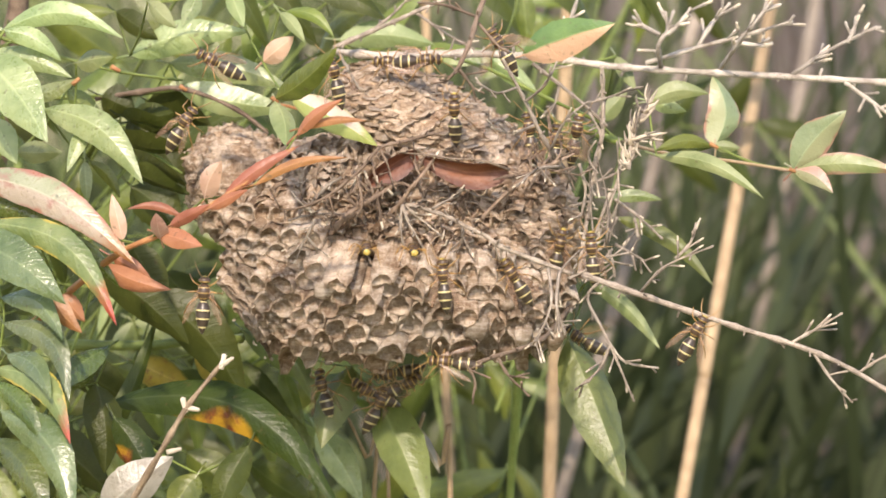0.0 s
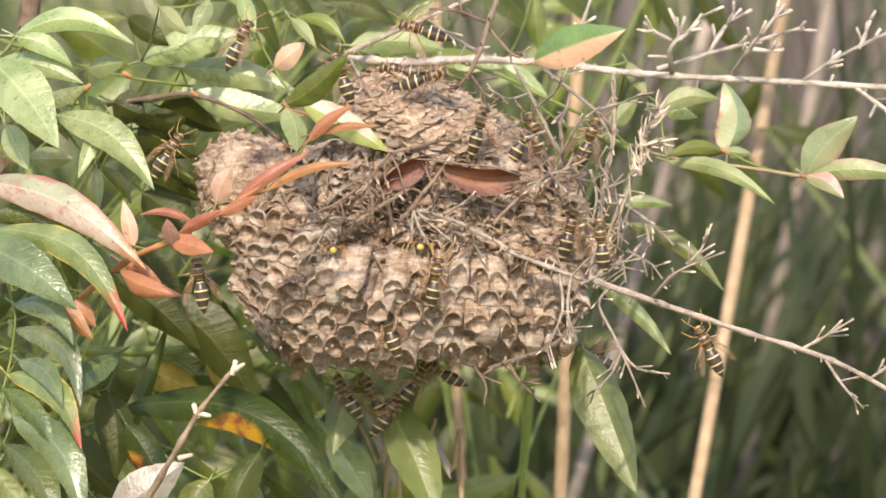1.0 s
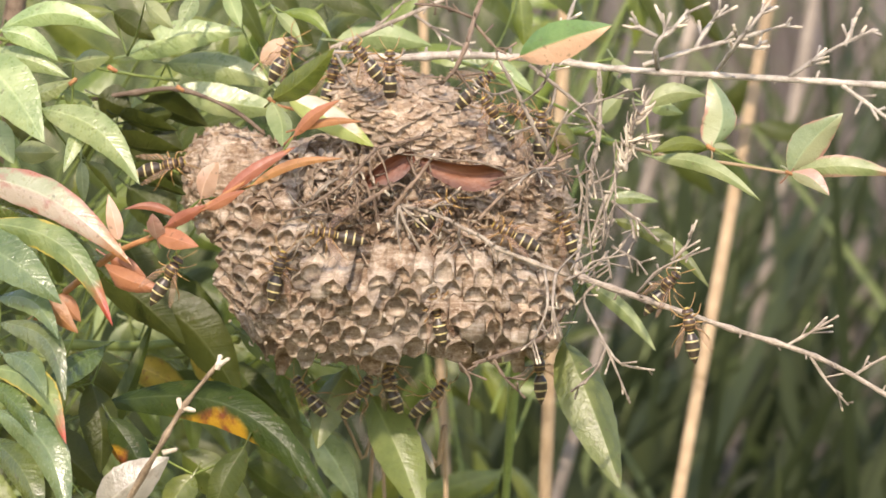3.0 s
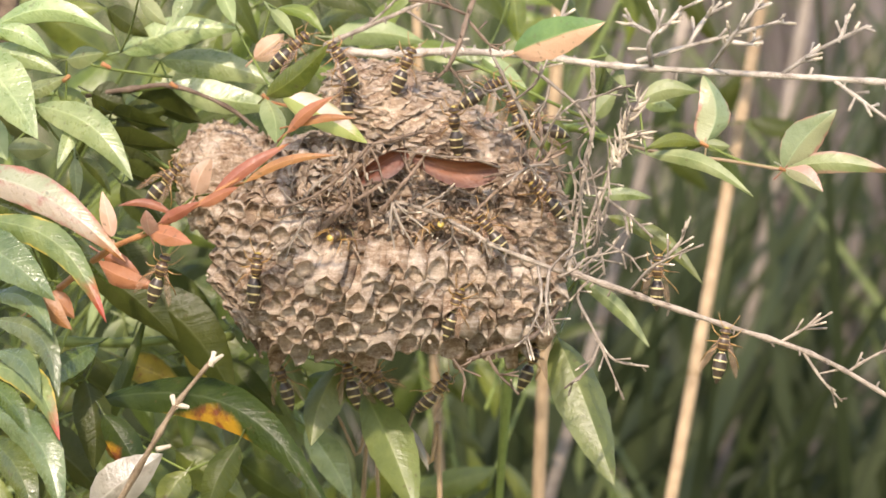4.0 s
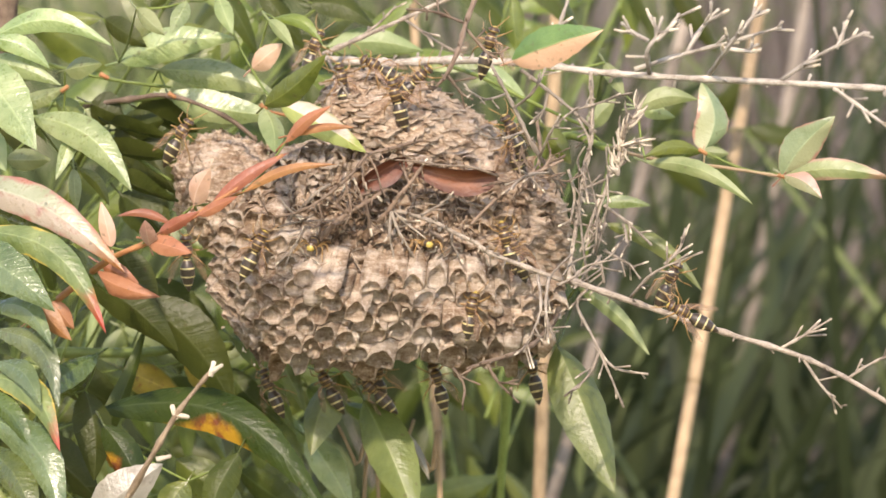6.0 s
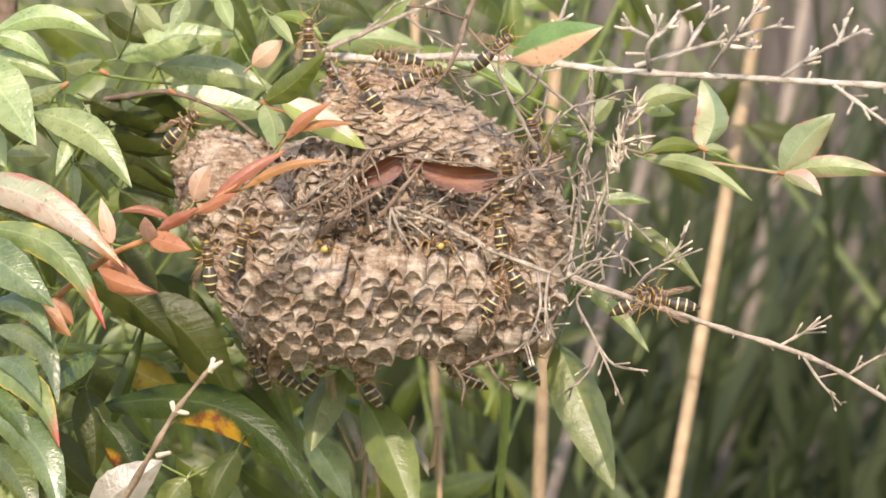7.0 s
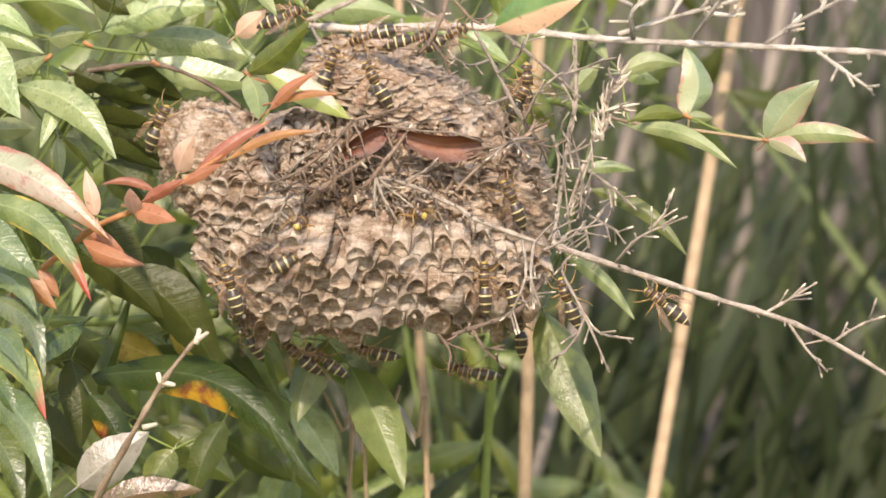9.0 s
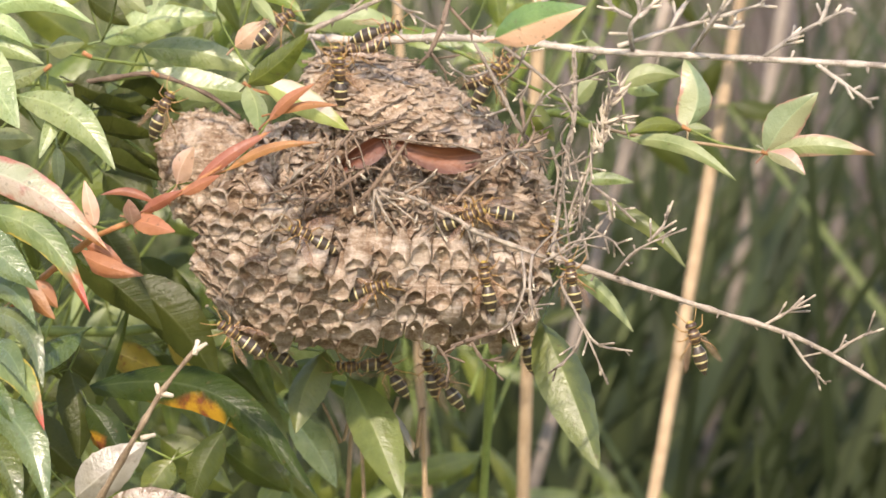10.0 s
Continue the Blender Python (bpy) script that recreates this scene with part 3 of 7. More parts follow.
def cell(col, row, r):
    """One paper cell: a six-sided tube with a thin scalloped lip, its corners drawn out into points."""
    u = (col + 0.5 * (row % 2)) * PITCH
    u += r.uniform(-3, 3)
    row += r.uniform(-0.1, 0.1)
    c = comb_place(u, row)
    x, y, z = c
    if z > upper_edge(x) + r.uniform(-9, 7) or not -302 < x < 322 or z < -224:
        return
    left, right, low = [min(1.0, max(0.0, k)) for k in ((-70 - x) / 200, (x - 150) / 160, (-z - 110) / 110)]
    axis = Vector((-0.24 * math.exp(-((x + 60) / 140) ** 2) - 0.30 * left + 0.26 * right + r.uniform(-0.09, 0.09), -0.62 - 0.14 * left, -0.76 + 0.32 * left + r.uniform(-0.08, 0.08))).normalized()
    ring = []
    for k in range(6):
        p, q = CORNERS[k], CORNERS[(k + 1) % 6]
        for m, (du, dv) in enumerate((p, ((2 * p[0] + q[0]) / 3, (2 * p[1] + q[1]) / 3), ((p[0] + 2 * q[0]) / 3, (p[1] + 2 * q[1]) / 3))):
            d = comb_place(u + du * PITCH, row + dv) - c
            d -= 0.55 * d.dot(axis) * axis
            rounded = 0.5 / math.hypot(du, 0.866 * dv)
            ring.append((d, rounded, (0.34 if m == 0 else -0.30) if dv < -0.3 else 0.0, (1 - 0.65 * left) * 7.0 * (2 * abs(du)) ** 2 - 3.5 - (2.0 if dv > 0 else 0.0)))
    flute = math.exp(-((x + 62) / 72) ** 2) * min(1.0, max(0.0, (z + 140) / 85))
    ledge = 24 * math.exp(-((x - 138) / 56) ** 2 - ((z + 40) / 20) ** 2)
    c = c + axis * (r.uniform(-9, 11) + 17 * noise.noise(Vector((col * 0.6, row * 0.6, 3.0))) + 60 * flute + ledge)
    lip = [arch + r.uniform(-2.5, 2.5) for *_, arch in ring]
    if r.random() < 0.45:
        worn = r.randrange(18)
        for k in range(6):
            lip[(worn + k) % 18] -= r.uniform(4, 12)
    capped = r.random() < (0.16 if x > 60 and z < -110 else 0.03)
    prof = [(-58 - 50 * flute, 0.96, 0.0), (-22 - 14 * flute, 1.03, 0.1), (-8, 1.02, 0.5), (0, 1.0, 1.0), (-0.6, 0.93, 1.0), (-6, 0.90, 0.45), (-12, 0.80, 0.1), (-17, 0.52, 0.0), (-19, 0.15, 0.0)]
    if capped:
        prof = prof[:4] + [(4, 0.86, 0.3), (8, 0.55, 0.0), (9.5, 0.2, 0.0)]
    bm = bmesh.new()
    rows_n = []
    for deep, wide, tear in prof:
        rows_n.append([])
        for (d, rounded, ridge, _), tip in zip(ring, lip):
            soft = 1 + (0.85 if wide < 0.95 else 0.25) * (rounded - 1)
            if wide > 0.95 and deep < -4:
                soft += min(1.0, 1.6 * flute) * ridge
            rows_n[-1].append(bm.verts.new((c + d * wide * soft * (1 + r.uniform(-0.018, 0.018)) + axis * (deep + tear * tip + r.uniform(-0.7, 0.7))) * U))
    for a, b in zip(rows_n, rows_n[1:]):
        for k in range(18):
            bm.faces.new((a[k], a[(k + 1) % 18], b[(k + 1) % 18], b[k]))
    bm.faces.new(rows_n[-1])
    inside("cell", bm, PAPER_PALE if capped else PAPER if flute > 0.5 else r.choice((PAPER_PALE, PAPER_PALE, PAPER)), NEST)
    CELL_SPOTS.append((x, y, z))


r = random.Random(11)
for row in range(len(LEVELS)):
    for col in range(-10, 11):
        cell(col, row, r)


def middle(x, z):
    """Depth of the matted hollow of the nest at a place of the plan."""
    return front(x, z) + 52 * math.exp(-((x - 35) / 215) ** 2 - ((z - 62) / 72) ** 2)


def litter(name, count, seed, mat, size, thick, spread, label):
    """Short bits of twig and torn paper stuck in the hollow."""
    r = random.Random(seed)
    bm = bmesh.new()
    for _ in range(count):
        x, z = r.gauss(spread[0], spread[1]), r.gauss(spread[2], spread[3])
        if x > 190 or x < -290 or abs(z - 50) > 140:
            continue
        p = Vector((x, middle(x, z) - r.uniform(0, 30), z))
        a = r.uniform(0, math.tau)
        d = Vector((math.cos(a), r.uniform(-0.7, 0.5), math.sin(a))).normalized() * r.uniform(*size)
        bend = Vector((r.uniform(-1, 1), r.uniform(-1, 1), r.uniform(-1, 1))) * 0.32 * d.length
        tube(bm, [(p - d * 0.5) * U, (p + bend) * U, (p + d * 0.4) * U, (p + d * 0.5) * U], thick * U * r.uniform(0.6, 1.2), thick * U * 0.6, 5, 0.2, knob=1.7)
    return tagged(inside(name, bm, mat, NEST, label), kind="stuff")


litter("twig_litter", 26, 3, LITTER, (14, 60), 2.3, (15, 115, 62, 48), "matted bits of dry twig")
litter("dark_twig_litter", 26, 4, TWIG_DARK, (16, 60), 2.4, (10, 115, 58, 42), "matted dark bits of twig")
litter("long_twig_litter", 6, 9, LITTER, (60, 130), 2.6, (40, 130, 62, 40), "dry twigs lying across the hollow of the nest")
litter("pale_twig_litter", 110, 7, BUD, (5, 18), 2.0, (20, 140, 60, 52), "pale broken ends of twig")


def flakes(name, count, seed, mat, spread, label, most=185, flat=False, big=1.0):
    """Torn curled flakes of nest paper."""
    r = random.Random(seed)
    bm = bmesh.new()
    for _ in range(count):
        x, z = r.gauss(spread[0], spread[1]), r.gauss(spread[2], spread[3])
        if (x / 330) ** 2 + ((z - 20) / 170) ** 2 > 1 or x > most or z < upper_edge(x) - 5:
            continue
        c = Vector((x, middle(x, z) - r.uniform(2, 12), z))
        nrm = Vector((r.uniform(-0.7, 0.7), -1, r.uniform(-0.2, 0.9))).normalized()
        a = nrm.orthogonal().normalized()
        a = Matrix.Rotation(r.uniform(0, 6.3), 3, nrm) @ a
        b2 = nrm.cross(a)
        w, h, curl = big * r.uniform(4, 13), big * r.uniform(2.5, 6), big * r.uniform(1, 5)
        if flat:
            c.y += 7
            nrm = Vector((r.uniform(-0.2, 0.6), -1, r.uniform(-0.1, 0.5))).normalized()
            a = Vector((1, 0, r.uniform(-0.5, 0.2)))
            a = (a - a.dot(nrm) * nrm).normalized()
            b2 = nrm.cross(a)
            w, h, curl = r.uniform(8, 24), r.uniform(3, 8), r.uniform(1, 4)
        top, low = [], []
        for i in range(5):
            s = i / 2 - 1
            e = h * (1 - 0.5 * s * s) * r.uniform(0.75, 1.2)
            base = c + a * w * s - nrm * curl * s * s
            top.append([bm.verts.new((base + b2 * e) * U), bm.verts.new((base + nrm * 3) * U), bm.verts.new((base - b2 * e - nrm * curl) * U)])
        for p, q in zip(top, top[1:]):
            bm.faces.new((p[0], p[1], q[1], q[0]))
            bm.faces.new((p[1], p[2], q[2], q[1]))
    return tagged(inside(name, bm, mat, NEST, label), kind="stuff")


def broken_cells(name, count, seed, mat, spread, label):
    """Torn lengths of cell wall that still stand in the hollow."""
    r = random.Random(seed)
    bm = bmesh.new()
    for _ in range(count):
        x, z = r.gauss(spread[0], spread[1]), r.gauss(spread[2], spread[3])
        if not -285 < x < 300 or not -65 < z < 182 or z < upper_edge(x) - 8:
            continue
        c = Vector((x, middle(x, z) - r.uniform(-4, 12), z))
        axis = Vector((r.uniform(-0.5, 0.5), -0.75, r.uniform(-0.9, 0.3))).normalized()
        a = Matrix.Rotation(r.uniform(0, 6.3), 3, axis) @ axis.orthogonal().normalized()
        b2 = axis.cross(a)
        rad, span, first = r.uniform(11, 21), r.randrange(3, 8), r.uniform(0, 6.3)
        rows_n = []
        for i in range(span):
            t = first + i * 0.52
            out = (a * math.cos(t) + b2 * math.sin(t)) * rad * (1 + 0.06 * math.cos(6 * t))
            tall = r.uniform(3, 15)
            rows_n.append([bm.verts.new((c + out * w + axis * h) * U) for w, h in ((1.0, -18), (1.04, tall * 0.4), (1.08, tall), (0.98, tall - 0.5), (0.92, -18))])
        for p, q in zip(rows_n, rows_n[1:]):
            for k in range(4):
                bm.faces.new((p[k], p[k + 1], q[k + 1], q[k]))
    return tagged(inside(name, bm, mat, NEST, label), kind="stuff")


broken_cells("torn_cell_paper", 330, 21, PAPER, (0, 170, 55, 52), "torn remains of pale paper cells")
broken_cells("brown_cell_paper", 260, 22, PAPER_BROWN, (40, 180, 60, 55), "torn remains of brown paper cells")
broken_cells("upper_cell_paper", 150, 23, PAPER_PALE, (-115, 75, 125, 38), "torn remains of paper cells under the upper comb")
flakes("torn_paper", 120, 15, PAPER_PALE, (10, 170, 66, 46), "broad torn scraps of pale nest paper", 185, False, 1.9)
flakes("paper_litter", 90, 5, PAPER, (0, 190, 70, 60), "torn curled flakes of grey nest paper")
flakes("brown_paper_litter", 40, 6, PAPER_BROWN, (60, 180, 60, 60), "torn curled flakes of brown nest paper")
flakes("side_paper_litter", 420, 8, PAPER, (240, 60, 60, 60), "flaking layers of grey nest paper", 335, True)

# scraps of paper that cling between the open cells
r = random.Random(77)
bm = bmesh.new()
for x, y, z in CELL_SPOTS:
    c = Vector((x + r.uniform(-18, 18), y - r.uniform(1, 9), z + r.uniform(-18, 18)))
    nrm = Vector((r.uniform(-0.6, 0.6), -1, r.uniform(-0.3, 0.8))).normalized()
    a = Matrix.Rotation(r.uniform(0, 6.3), 3, nrm) @ nrm.orthogonal().normalized()
    b2 = nrm.cross(a)
    w, h = r.uniform(2, 7), r.uniform(1.2, 3.5)
    ring = [bm.verts.new((c + a * w * ca + b2 * h * sa - nrm * r.uniform(0, 4)) * U) for ca, sa in ((-1, 0.2), (-0.4, -1), (0.5, -0.8), (1, 0.1), (0.4, 1), (-0.5, 0.8))]
    hub = bm.verts.new((c + nrm * 3) * U)
    for i in range(6):
        bm.faces.new((ring[i], ring[(i + 1) % 6], hub))
tagged(inside("torn_rim_paper", bm, PAPER_PALE, NEST, "torn paper scraps between the cells"), kind="stuff")


def peeling(name, ob, mat, count, seed, wide, high, label):
    """Curled scales of paper that stand off the skin of a comb."""
    r = random.Random(seed)
    faces = [f for f in ob.data.polygons if f.normal.y < 0.15 and f.normal.z > -0.6]
    bm = bmesh.new()
    for f in r.sample(faces, count):
        nrm = (f.normal + Vector((r.uniform(-0.35, 0.35), r.uniform(-0.3, 0.3), r.uniform(-0.5, 0.2)))).normalized()
        a = Vector((1, r.uniform(-0.2, 0.2), r.uniform(-0.7, 0.3)))
        a = (a - a.dot(nrm) * nrm).normalized()
        b2 = nrm.cross(a)
        c = f.center / U + f.normal * r.uniform(0, 3)
        w, h, curl = r.uniform(*wide), r.uniform(*high), r.uniform(1, 4)
        rows_n = []
        for i in range(5):
            t = i / 2 - 1
            e = h * (1 - 0.45 * t * t) * r.uniform(0.8, 1.2)
            base = c + a * w * t - b2 * h * 0.5 * t * t
            rows_n.append([bm.verts.new((base + b2 * e - nrm * 2) * U), bm.verts.new((base + nrm * curl) * U), bm.verts.new((base - b2 * e * 0.8 - nrm * 1) * U)])
        for p, q in zip(rows_n, rows_n[1:]):
            bm.faces.new((p[0], p[1], q[1], q[0]))
            bm.faces.new((p[1], p[2], q[2], q[1]))
    return tagged(inside(name, bm, mat, NEST, label), kind="stuff")


def scale_mesh(seed):
    """One shingle of nest paper: rooted above, its rounded lower edge standing off."""
    r = random.Random(seed)
    bm = bmesh.new()
    grid = []
    for i in range(7):
        k = i / 3 - 1
        drop = 11 * math.sqrt(max(0.0, 1.05 - k * k)) + r.uniform(-1.5, 1.5)
        grid.append([])
        for t in (0.0, 0.4, 0.75, 1.0, 0.97):
            z = 6 - (6 + drop) * t
            out = 7.5 * t ** 1.5 * (1 - 0.35 * k * k) + r.uniform(-0.5, 0.5) - (2.2 if t == 0.97 else 0) - (3 if t == 0 else 0)
            grid[-1].append(bm.verts.new(Vector((k * 15, out, z)) * U))
    for a, b in zip(grid, grid[1:]):
        for j in range(4):
            bm.faces.new((a[j], b[j], b[j + 1], a[j + 1]))
    me = bpy.data.meshes.new("paper_scale")
    bm.to_mesh(me)
    bm.free()
    me.materials.append(SCALED if seed % 4 else PAPER_PALE)
    me.shade_smooth()
    return me


SCALES = [scale_mesh(60 + i) for i in range(8)]
r = random.Random(65)
best = {}
for f in UPPER.data.polygons:
    x, y, z = f.center / U
    if f.normal.y > 0.1 or f.normal.z < -0.5:
        continue
    tall = z + 0.5 * x
    row = round(tall / 13.5)
    col = round(x / 25 + 0.5 * (row % 2))
    off = abs(x - 25 * (col - 0.5 * (row % 2))) / 25 + abs(tall - 13.5 * row) / 13.5 + 0.002 * y
    if off < best.get((col, row), (9,))[0]:
        best[col, row] = (off, f.index)
for off, index in best.values():
    f = UPPER.data.polygons[index]
    n = (f.normal + Vector((r.uniform(-0.2, 0.2), -0.25, r.uniform(-0.2, 0.1)))).normalized()
    down = Vector((r.uniform(-0.35, 0.15), 0, 1))
    down = (down - down.dot(n) * n).normalized()
    turn = Matrix((down.cross(n) * -1, n, down)).transposed().to_4x4()
    ob = new("paper_scale", r.choice(SCALES))
    ob.parent = UPPER
    size = r.uniform(0.8, 1.2)
    ob.matrix_basis = Matrix.Translation(f.center) @ turn @ Matrix.Diagonal((size * r.uniform(0.85, 1.2), size * r.uniform(0.7, 1.5), size, 1))
peeling("peeling_paper", UPPER, SCALED, 130, 91, (7, 17), (3, 7), "curled grey-brown paper scales on the upper comb")
peeling("pale_peeling_paper", UPPER, PAPER_PALE, 60, 92, (6, 15), (2.5, 6), "pale curled paper scales on the upper comb")
peeling("side_peeling_paper", SIDE, PAPER, 330, 93, (5, 13), (2.5, 6), "curled paper scales on the side of the nest")

# ---- shrubs ----
SHRUB = thing("nandina_shrub", (-0.19, 1.62, 0.0), "leafy evergreen shrub with glossy green, red-edged and orange leaflets", "shrub")
RSHRUB = thing("nandina_shrub", (0.02, 1.72, 0.0), "sparse leafy shoots of an evergreen shrub with red-tipped leaflets", "shrub")
for k, (x, y, h) in enumerate(((-0.19, 1.62, 1.28), (-0.16, 1.66, 1.2), (-0.23, 1.60, 1.3))):
    twig(SHRUB, [(x, y, 0.0), (x + 0.02, y - 0.01, h * 0.4), (x - 0.01, y - 0.03, h * 0.75), (x + 0.03, y - 0.06, h)], 0.006, 0.003, TWIG_DARK, "cane", nodes=4, steps=8, sides=8)
twig(RSHRUB, [(0.02, 1.72, 0.0), (0.015, 1.70, 0.5), (0.02, 1.64, 0.85), (0.0344, 1.6073, 1.0460), (0.0602, 1.5697, 1.0661)], 0.0022, 0.0012, STEM, "cane", nodes=4, steps=8, sides=8)
K = U

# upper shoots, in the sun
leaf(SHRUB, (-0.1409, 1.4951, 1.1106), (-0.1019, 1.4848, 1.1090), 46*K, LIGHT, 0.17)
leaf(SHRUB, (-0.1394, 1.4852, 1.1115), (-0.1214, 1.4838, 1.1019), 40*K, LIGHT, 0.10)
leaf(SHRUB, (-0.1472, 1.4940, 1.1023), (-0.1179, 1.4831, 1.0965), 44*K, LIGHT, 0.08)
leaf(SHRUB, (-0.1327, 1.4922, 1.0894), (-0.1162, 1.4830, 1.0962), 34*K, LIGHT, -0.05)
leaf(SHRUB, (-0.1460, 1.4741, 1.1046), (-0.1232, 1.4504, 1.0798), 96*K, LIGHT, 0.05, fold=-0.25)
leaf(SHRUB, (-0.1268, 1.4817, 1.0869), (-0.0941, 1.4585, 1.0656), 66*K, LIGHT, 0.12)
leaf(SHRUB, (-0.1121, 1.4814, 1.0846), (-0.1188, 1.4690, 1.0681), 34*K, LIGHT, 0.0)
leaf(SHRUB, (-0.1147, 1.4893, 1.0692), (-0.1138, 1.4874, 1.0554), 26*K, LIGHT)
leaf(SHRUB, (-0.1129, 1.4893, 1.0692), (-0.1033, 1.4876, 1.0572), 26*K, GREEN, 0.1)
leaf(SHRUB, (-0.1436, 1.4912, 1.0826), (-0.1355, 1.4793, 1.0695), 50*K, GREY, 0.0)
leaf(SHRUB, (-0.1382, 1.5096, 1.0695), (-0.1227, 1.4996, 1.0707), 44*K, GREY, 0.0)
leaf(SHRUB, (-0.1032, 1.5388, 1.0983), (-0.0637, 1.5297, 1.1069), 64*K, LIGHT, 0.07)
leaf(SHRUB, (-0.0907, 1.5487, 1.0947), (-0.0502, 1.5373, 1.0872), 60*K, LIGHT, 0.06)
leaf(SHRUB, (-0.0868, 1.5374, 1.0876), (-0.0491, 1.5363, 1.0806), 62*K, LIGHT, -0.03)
leaf(SHRUB, (-0.0532, 1.4821, 1.0898), (-0.0331, 1.4645, 1.1081), 50*K, GREEN, -0.05)
leaf(SHRUB, (-0.0535, 1.4821, 1.0894), (-0.0493, 1.4602, 1.0775), 48*K, GREY, 0.05, 0.04, -0.6, (0.1, -1, 0.1))
leaf(SHRUB, (-0.0487, 1.4950, 1.0894), (-0.0210, 1.4930, 1.0736), 56*K, VARIED, 0.02)
leaf(SHRUB, (-0.1182, 1.5036, 1.0992), (-0.1056, 1.4940, 1.1023), 44*K, GREY)
leaf(SHRUB, (-0.0957, 1.5164, 1.1181), (-0.0859, 1.5052, 1.1103), 34*K, GREY)
leaf(SHRUB, (-0.0792, 1.5167, 1.1203), (-0.0841, 1.5053, 1.1107), 34*K, LIGHT)
leaf(SHRUB, (-0.0699, 1.5269, 1.1213), (-0.0645, 1.5152, 1.1098), 34*K, GREY)
leaf(SHRUB, (-0.0530, 1.5159, 1.1145), (-0.0444, 1.5046, 1.1057), 26*K, GREY, 0.05)
leaf(SHRUB, (-0.0511, 1.5159, 1.1149), (-0.0350, 1.5048, 1.1071), 26*K, GREEN, 0.15)
leaf(SHRUB, (-0.0588, 1.5236, 1.0975), (-0.0484, 1.5148, 1.1067), 44*K, SALMON)
leaf(SHRUB, (-0.1122, 1.5320, 1.0855), (-0.1010, 1.5313, 1.0807), 70*K, SHADED_GREEN)
leaf(SHRUB, (-0.1035, 1.5408, 1.0761), (-0.0880, 1.5312, 1.0800), 60*K, SHADED_GREEN)
leaf(SHRUB, (-0.1225, 1.5223, 1.0884), (-0.1089, 1.5106, 1.0768), 46*K, GREEN)
leaf(SHRUB, (-0.1316, 1.5356, 1.1112), (-0.1075, 1.5359, 1.1131), 46*K, GREEN)
leaf(SHRUB, (-0.1082, 1.5459, 1.1122), (-0.0936, 1.5346, 1.1039), 46*K, SHADED_GREEN)
leaf(SHRUB, (-0.1199, 1.5112, 1.0813), (-0.1054, 1.5003, 1.0752), 40*K, GREEN)
# middle shoots
leaf(SHRUB, (-0.1506, 1.4689, 1.0675), (-0.0951, 1.4352, 1.0432), 70*K, PINK, 0.09)
leaf(SHRUB, (-0.1516, 1.4765, 1.0499), (-0.1257, 1.4555, 1.0442), 40*K, GREY, 0.08)
leaf(SHRUB, (-0.1012, 1.4660, 1.0467), (-0.1046, 1.4680, 1.0612), 30*K, SALMON)
leaf(SHRUB, (-0.1453, 1.4612, 1.0124), (-0.1226, 1.4492, 0.9989), 54*K, SHADED_GREEN, 0.10)
leaf(SHRUB, (-0.1444, 1.4509, 1.0544), (-0.1002, 1.4213, 1.0263), 58*K, FLUSH, 0.17, 0.05)
leaf(SHRUB, (-0.1523, 1.4486, 1.0511), (-0.1159, 1.4223, 1.0332), 84*K, SHEEN, 0.06, 0.05, -0.3)
leaf(SHRUB, (-0.1471, 1.4678, 1.0581), (-0.1160, 1.4569, 1.0455), 40*K, GLOSSY, 0.10)
leaf(SHRUB, (-0.1283, 1.4715, 1.0453), (-0.1017, 1.4588, 1.0327), 46*K, GLOSSY, 0.14)
leaf(SHRUB, (-0.1250, 1.4481, 1.0343), (-0.1261, 1.4432, 1.0258), 18*K, PINK)
leaf(SHRUB, (-0.1237, 1.4515, 1.0329), (-0.1128, 1.4461, 1.0203), 40*K, BROWNED, -0.05)
leaf(SHRUB, (-0.1379, 1.4476, 1.0313), (-0.1172, 1.4244, 1.0218), 48*K, SHEEN, 0.16)
leaf(SHRUB, (-0.1371, 1.4447, 1.0237), (-0.1149, 1.4182, 1.0037), 52*K, SHEEN, 0.20, 0.06)
leaf(SHRUB, (-0.1057, 1.4615, 1.0132), (-0.1240, 1.4432, 1.0001), 52*K, GLOSSY, 0.05, 0.04, -0.5)
leaf(SHRUB, (-0.1359, 1.4416, 1.0144), (-0.1205, 1.4183, 1.0044), 44*K, SHEEN, 0.12)
leaf(SHRUB, (-0.1396, 1.4428, 1.0097), (-0.1142, 1.4128, 0.9913), 54*K, FLUSH, 0.16, 0.06)
leaf(SHRUB, (-0.1407, 1.4422, 1.0054), (-0.1223, 1.4195, 0.9871), 40*K, GLOSSY, 0.10)
leaf(SHRUB, (-0.1376, 1.4374, 0.9973), (-0.1132, 1.4058, 0.9680), 78*K, SHEEN, 0.16, 0.08, -0.5)
leaf(SHRUB, (-0.1405, 1.4361, 0.9886), (-0.1208, 1.4054, 0.9651), 66*K, GLOSSY, 0.12, 0.08, -0.5)
leaf(SHRUB, (-0.1273, 1.4578, 0.9863), (-0.1159, 1.4471, 0.9756), 50*K, GREEN, 0.08)
leaf(SHRUB, (-0.1106, 1.4725, 1.0000), (-0.1075, 1.4649, 0.9722), 74*K, SHADED_GREEN, 0.05, face=(0.2, -0.95, -0.2))
leaf(SHRUB, (-0.1044, 1.4638, 0.9905), (-0.0909, 1.4570, 0.9681), 60*K, YELLOW, 0.05)
leaf(SHRUB, (-0.0782, 1.4702, 0.9709), (-0.0869, 1.4629, 0.9578), 60*K, GREEN, 0.05)
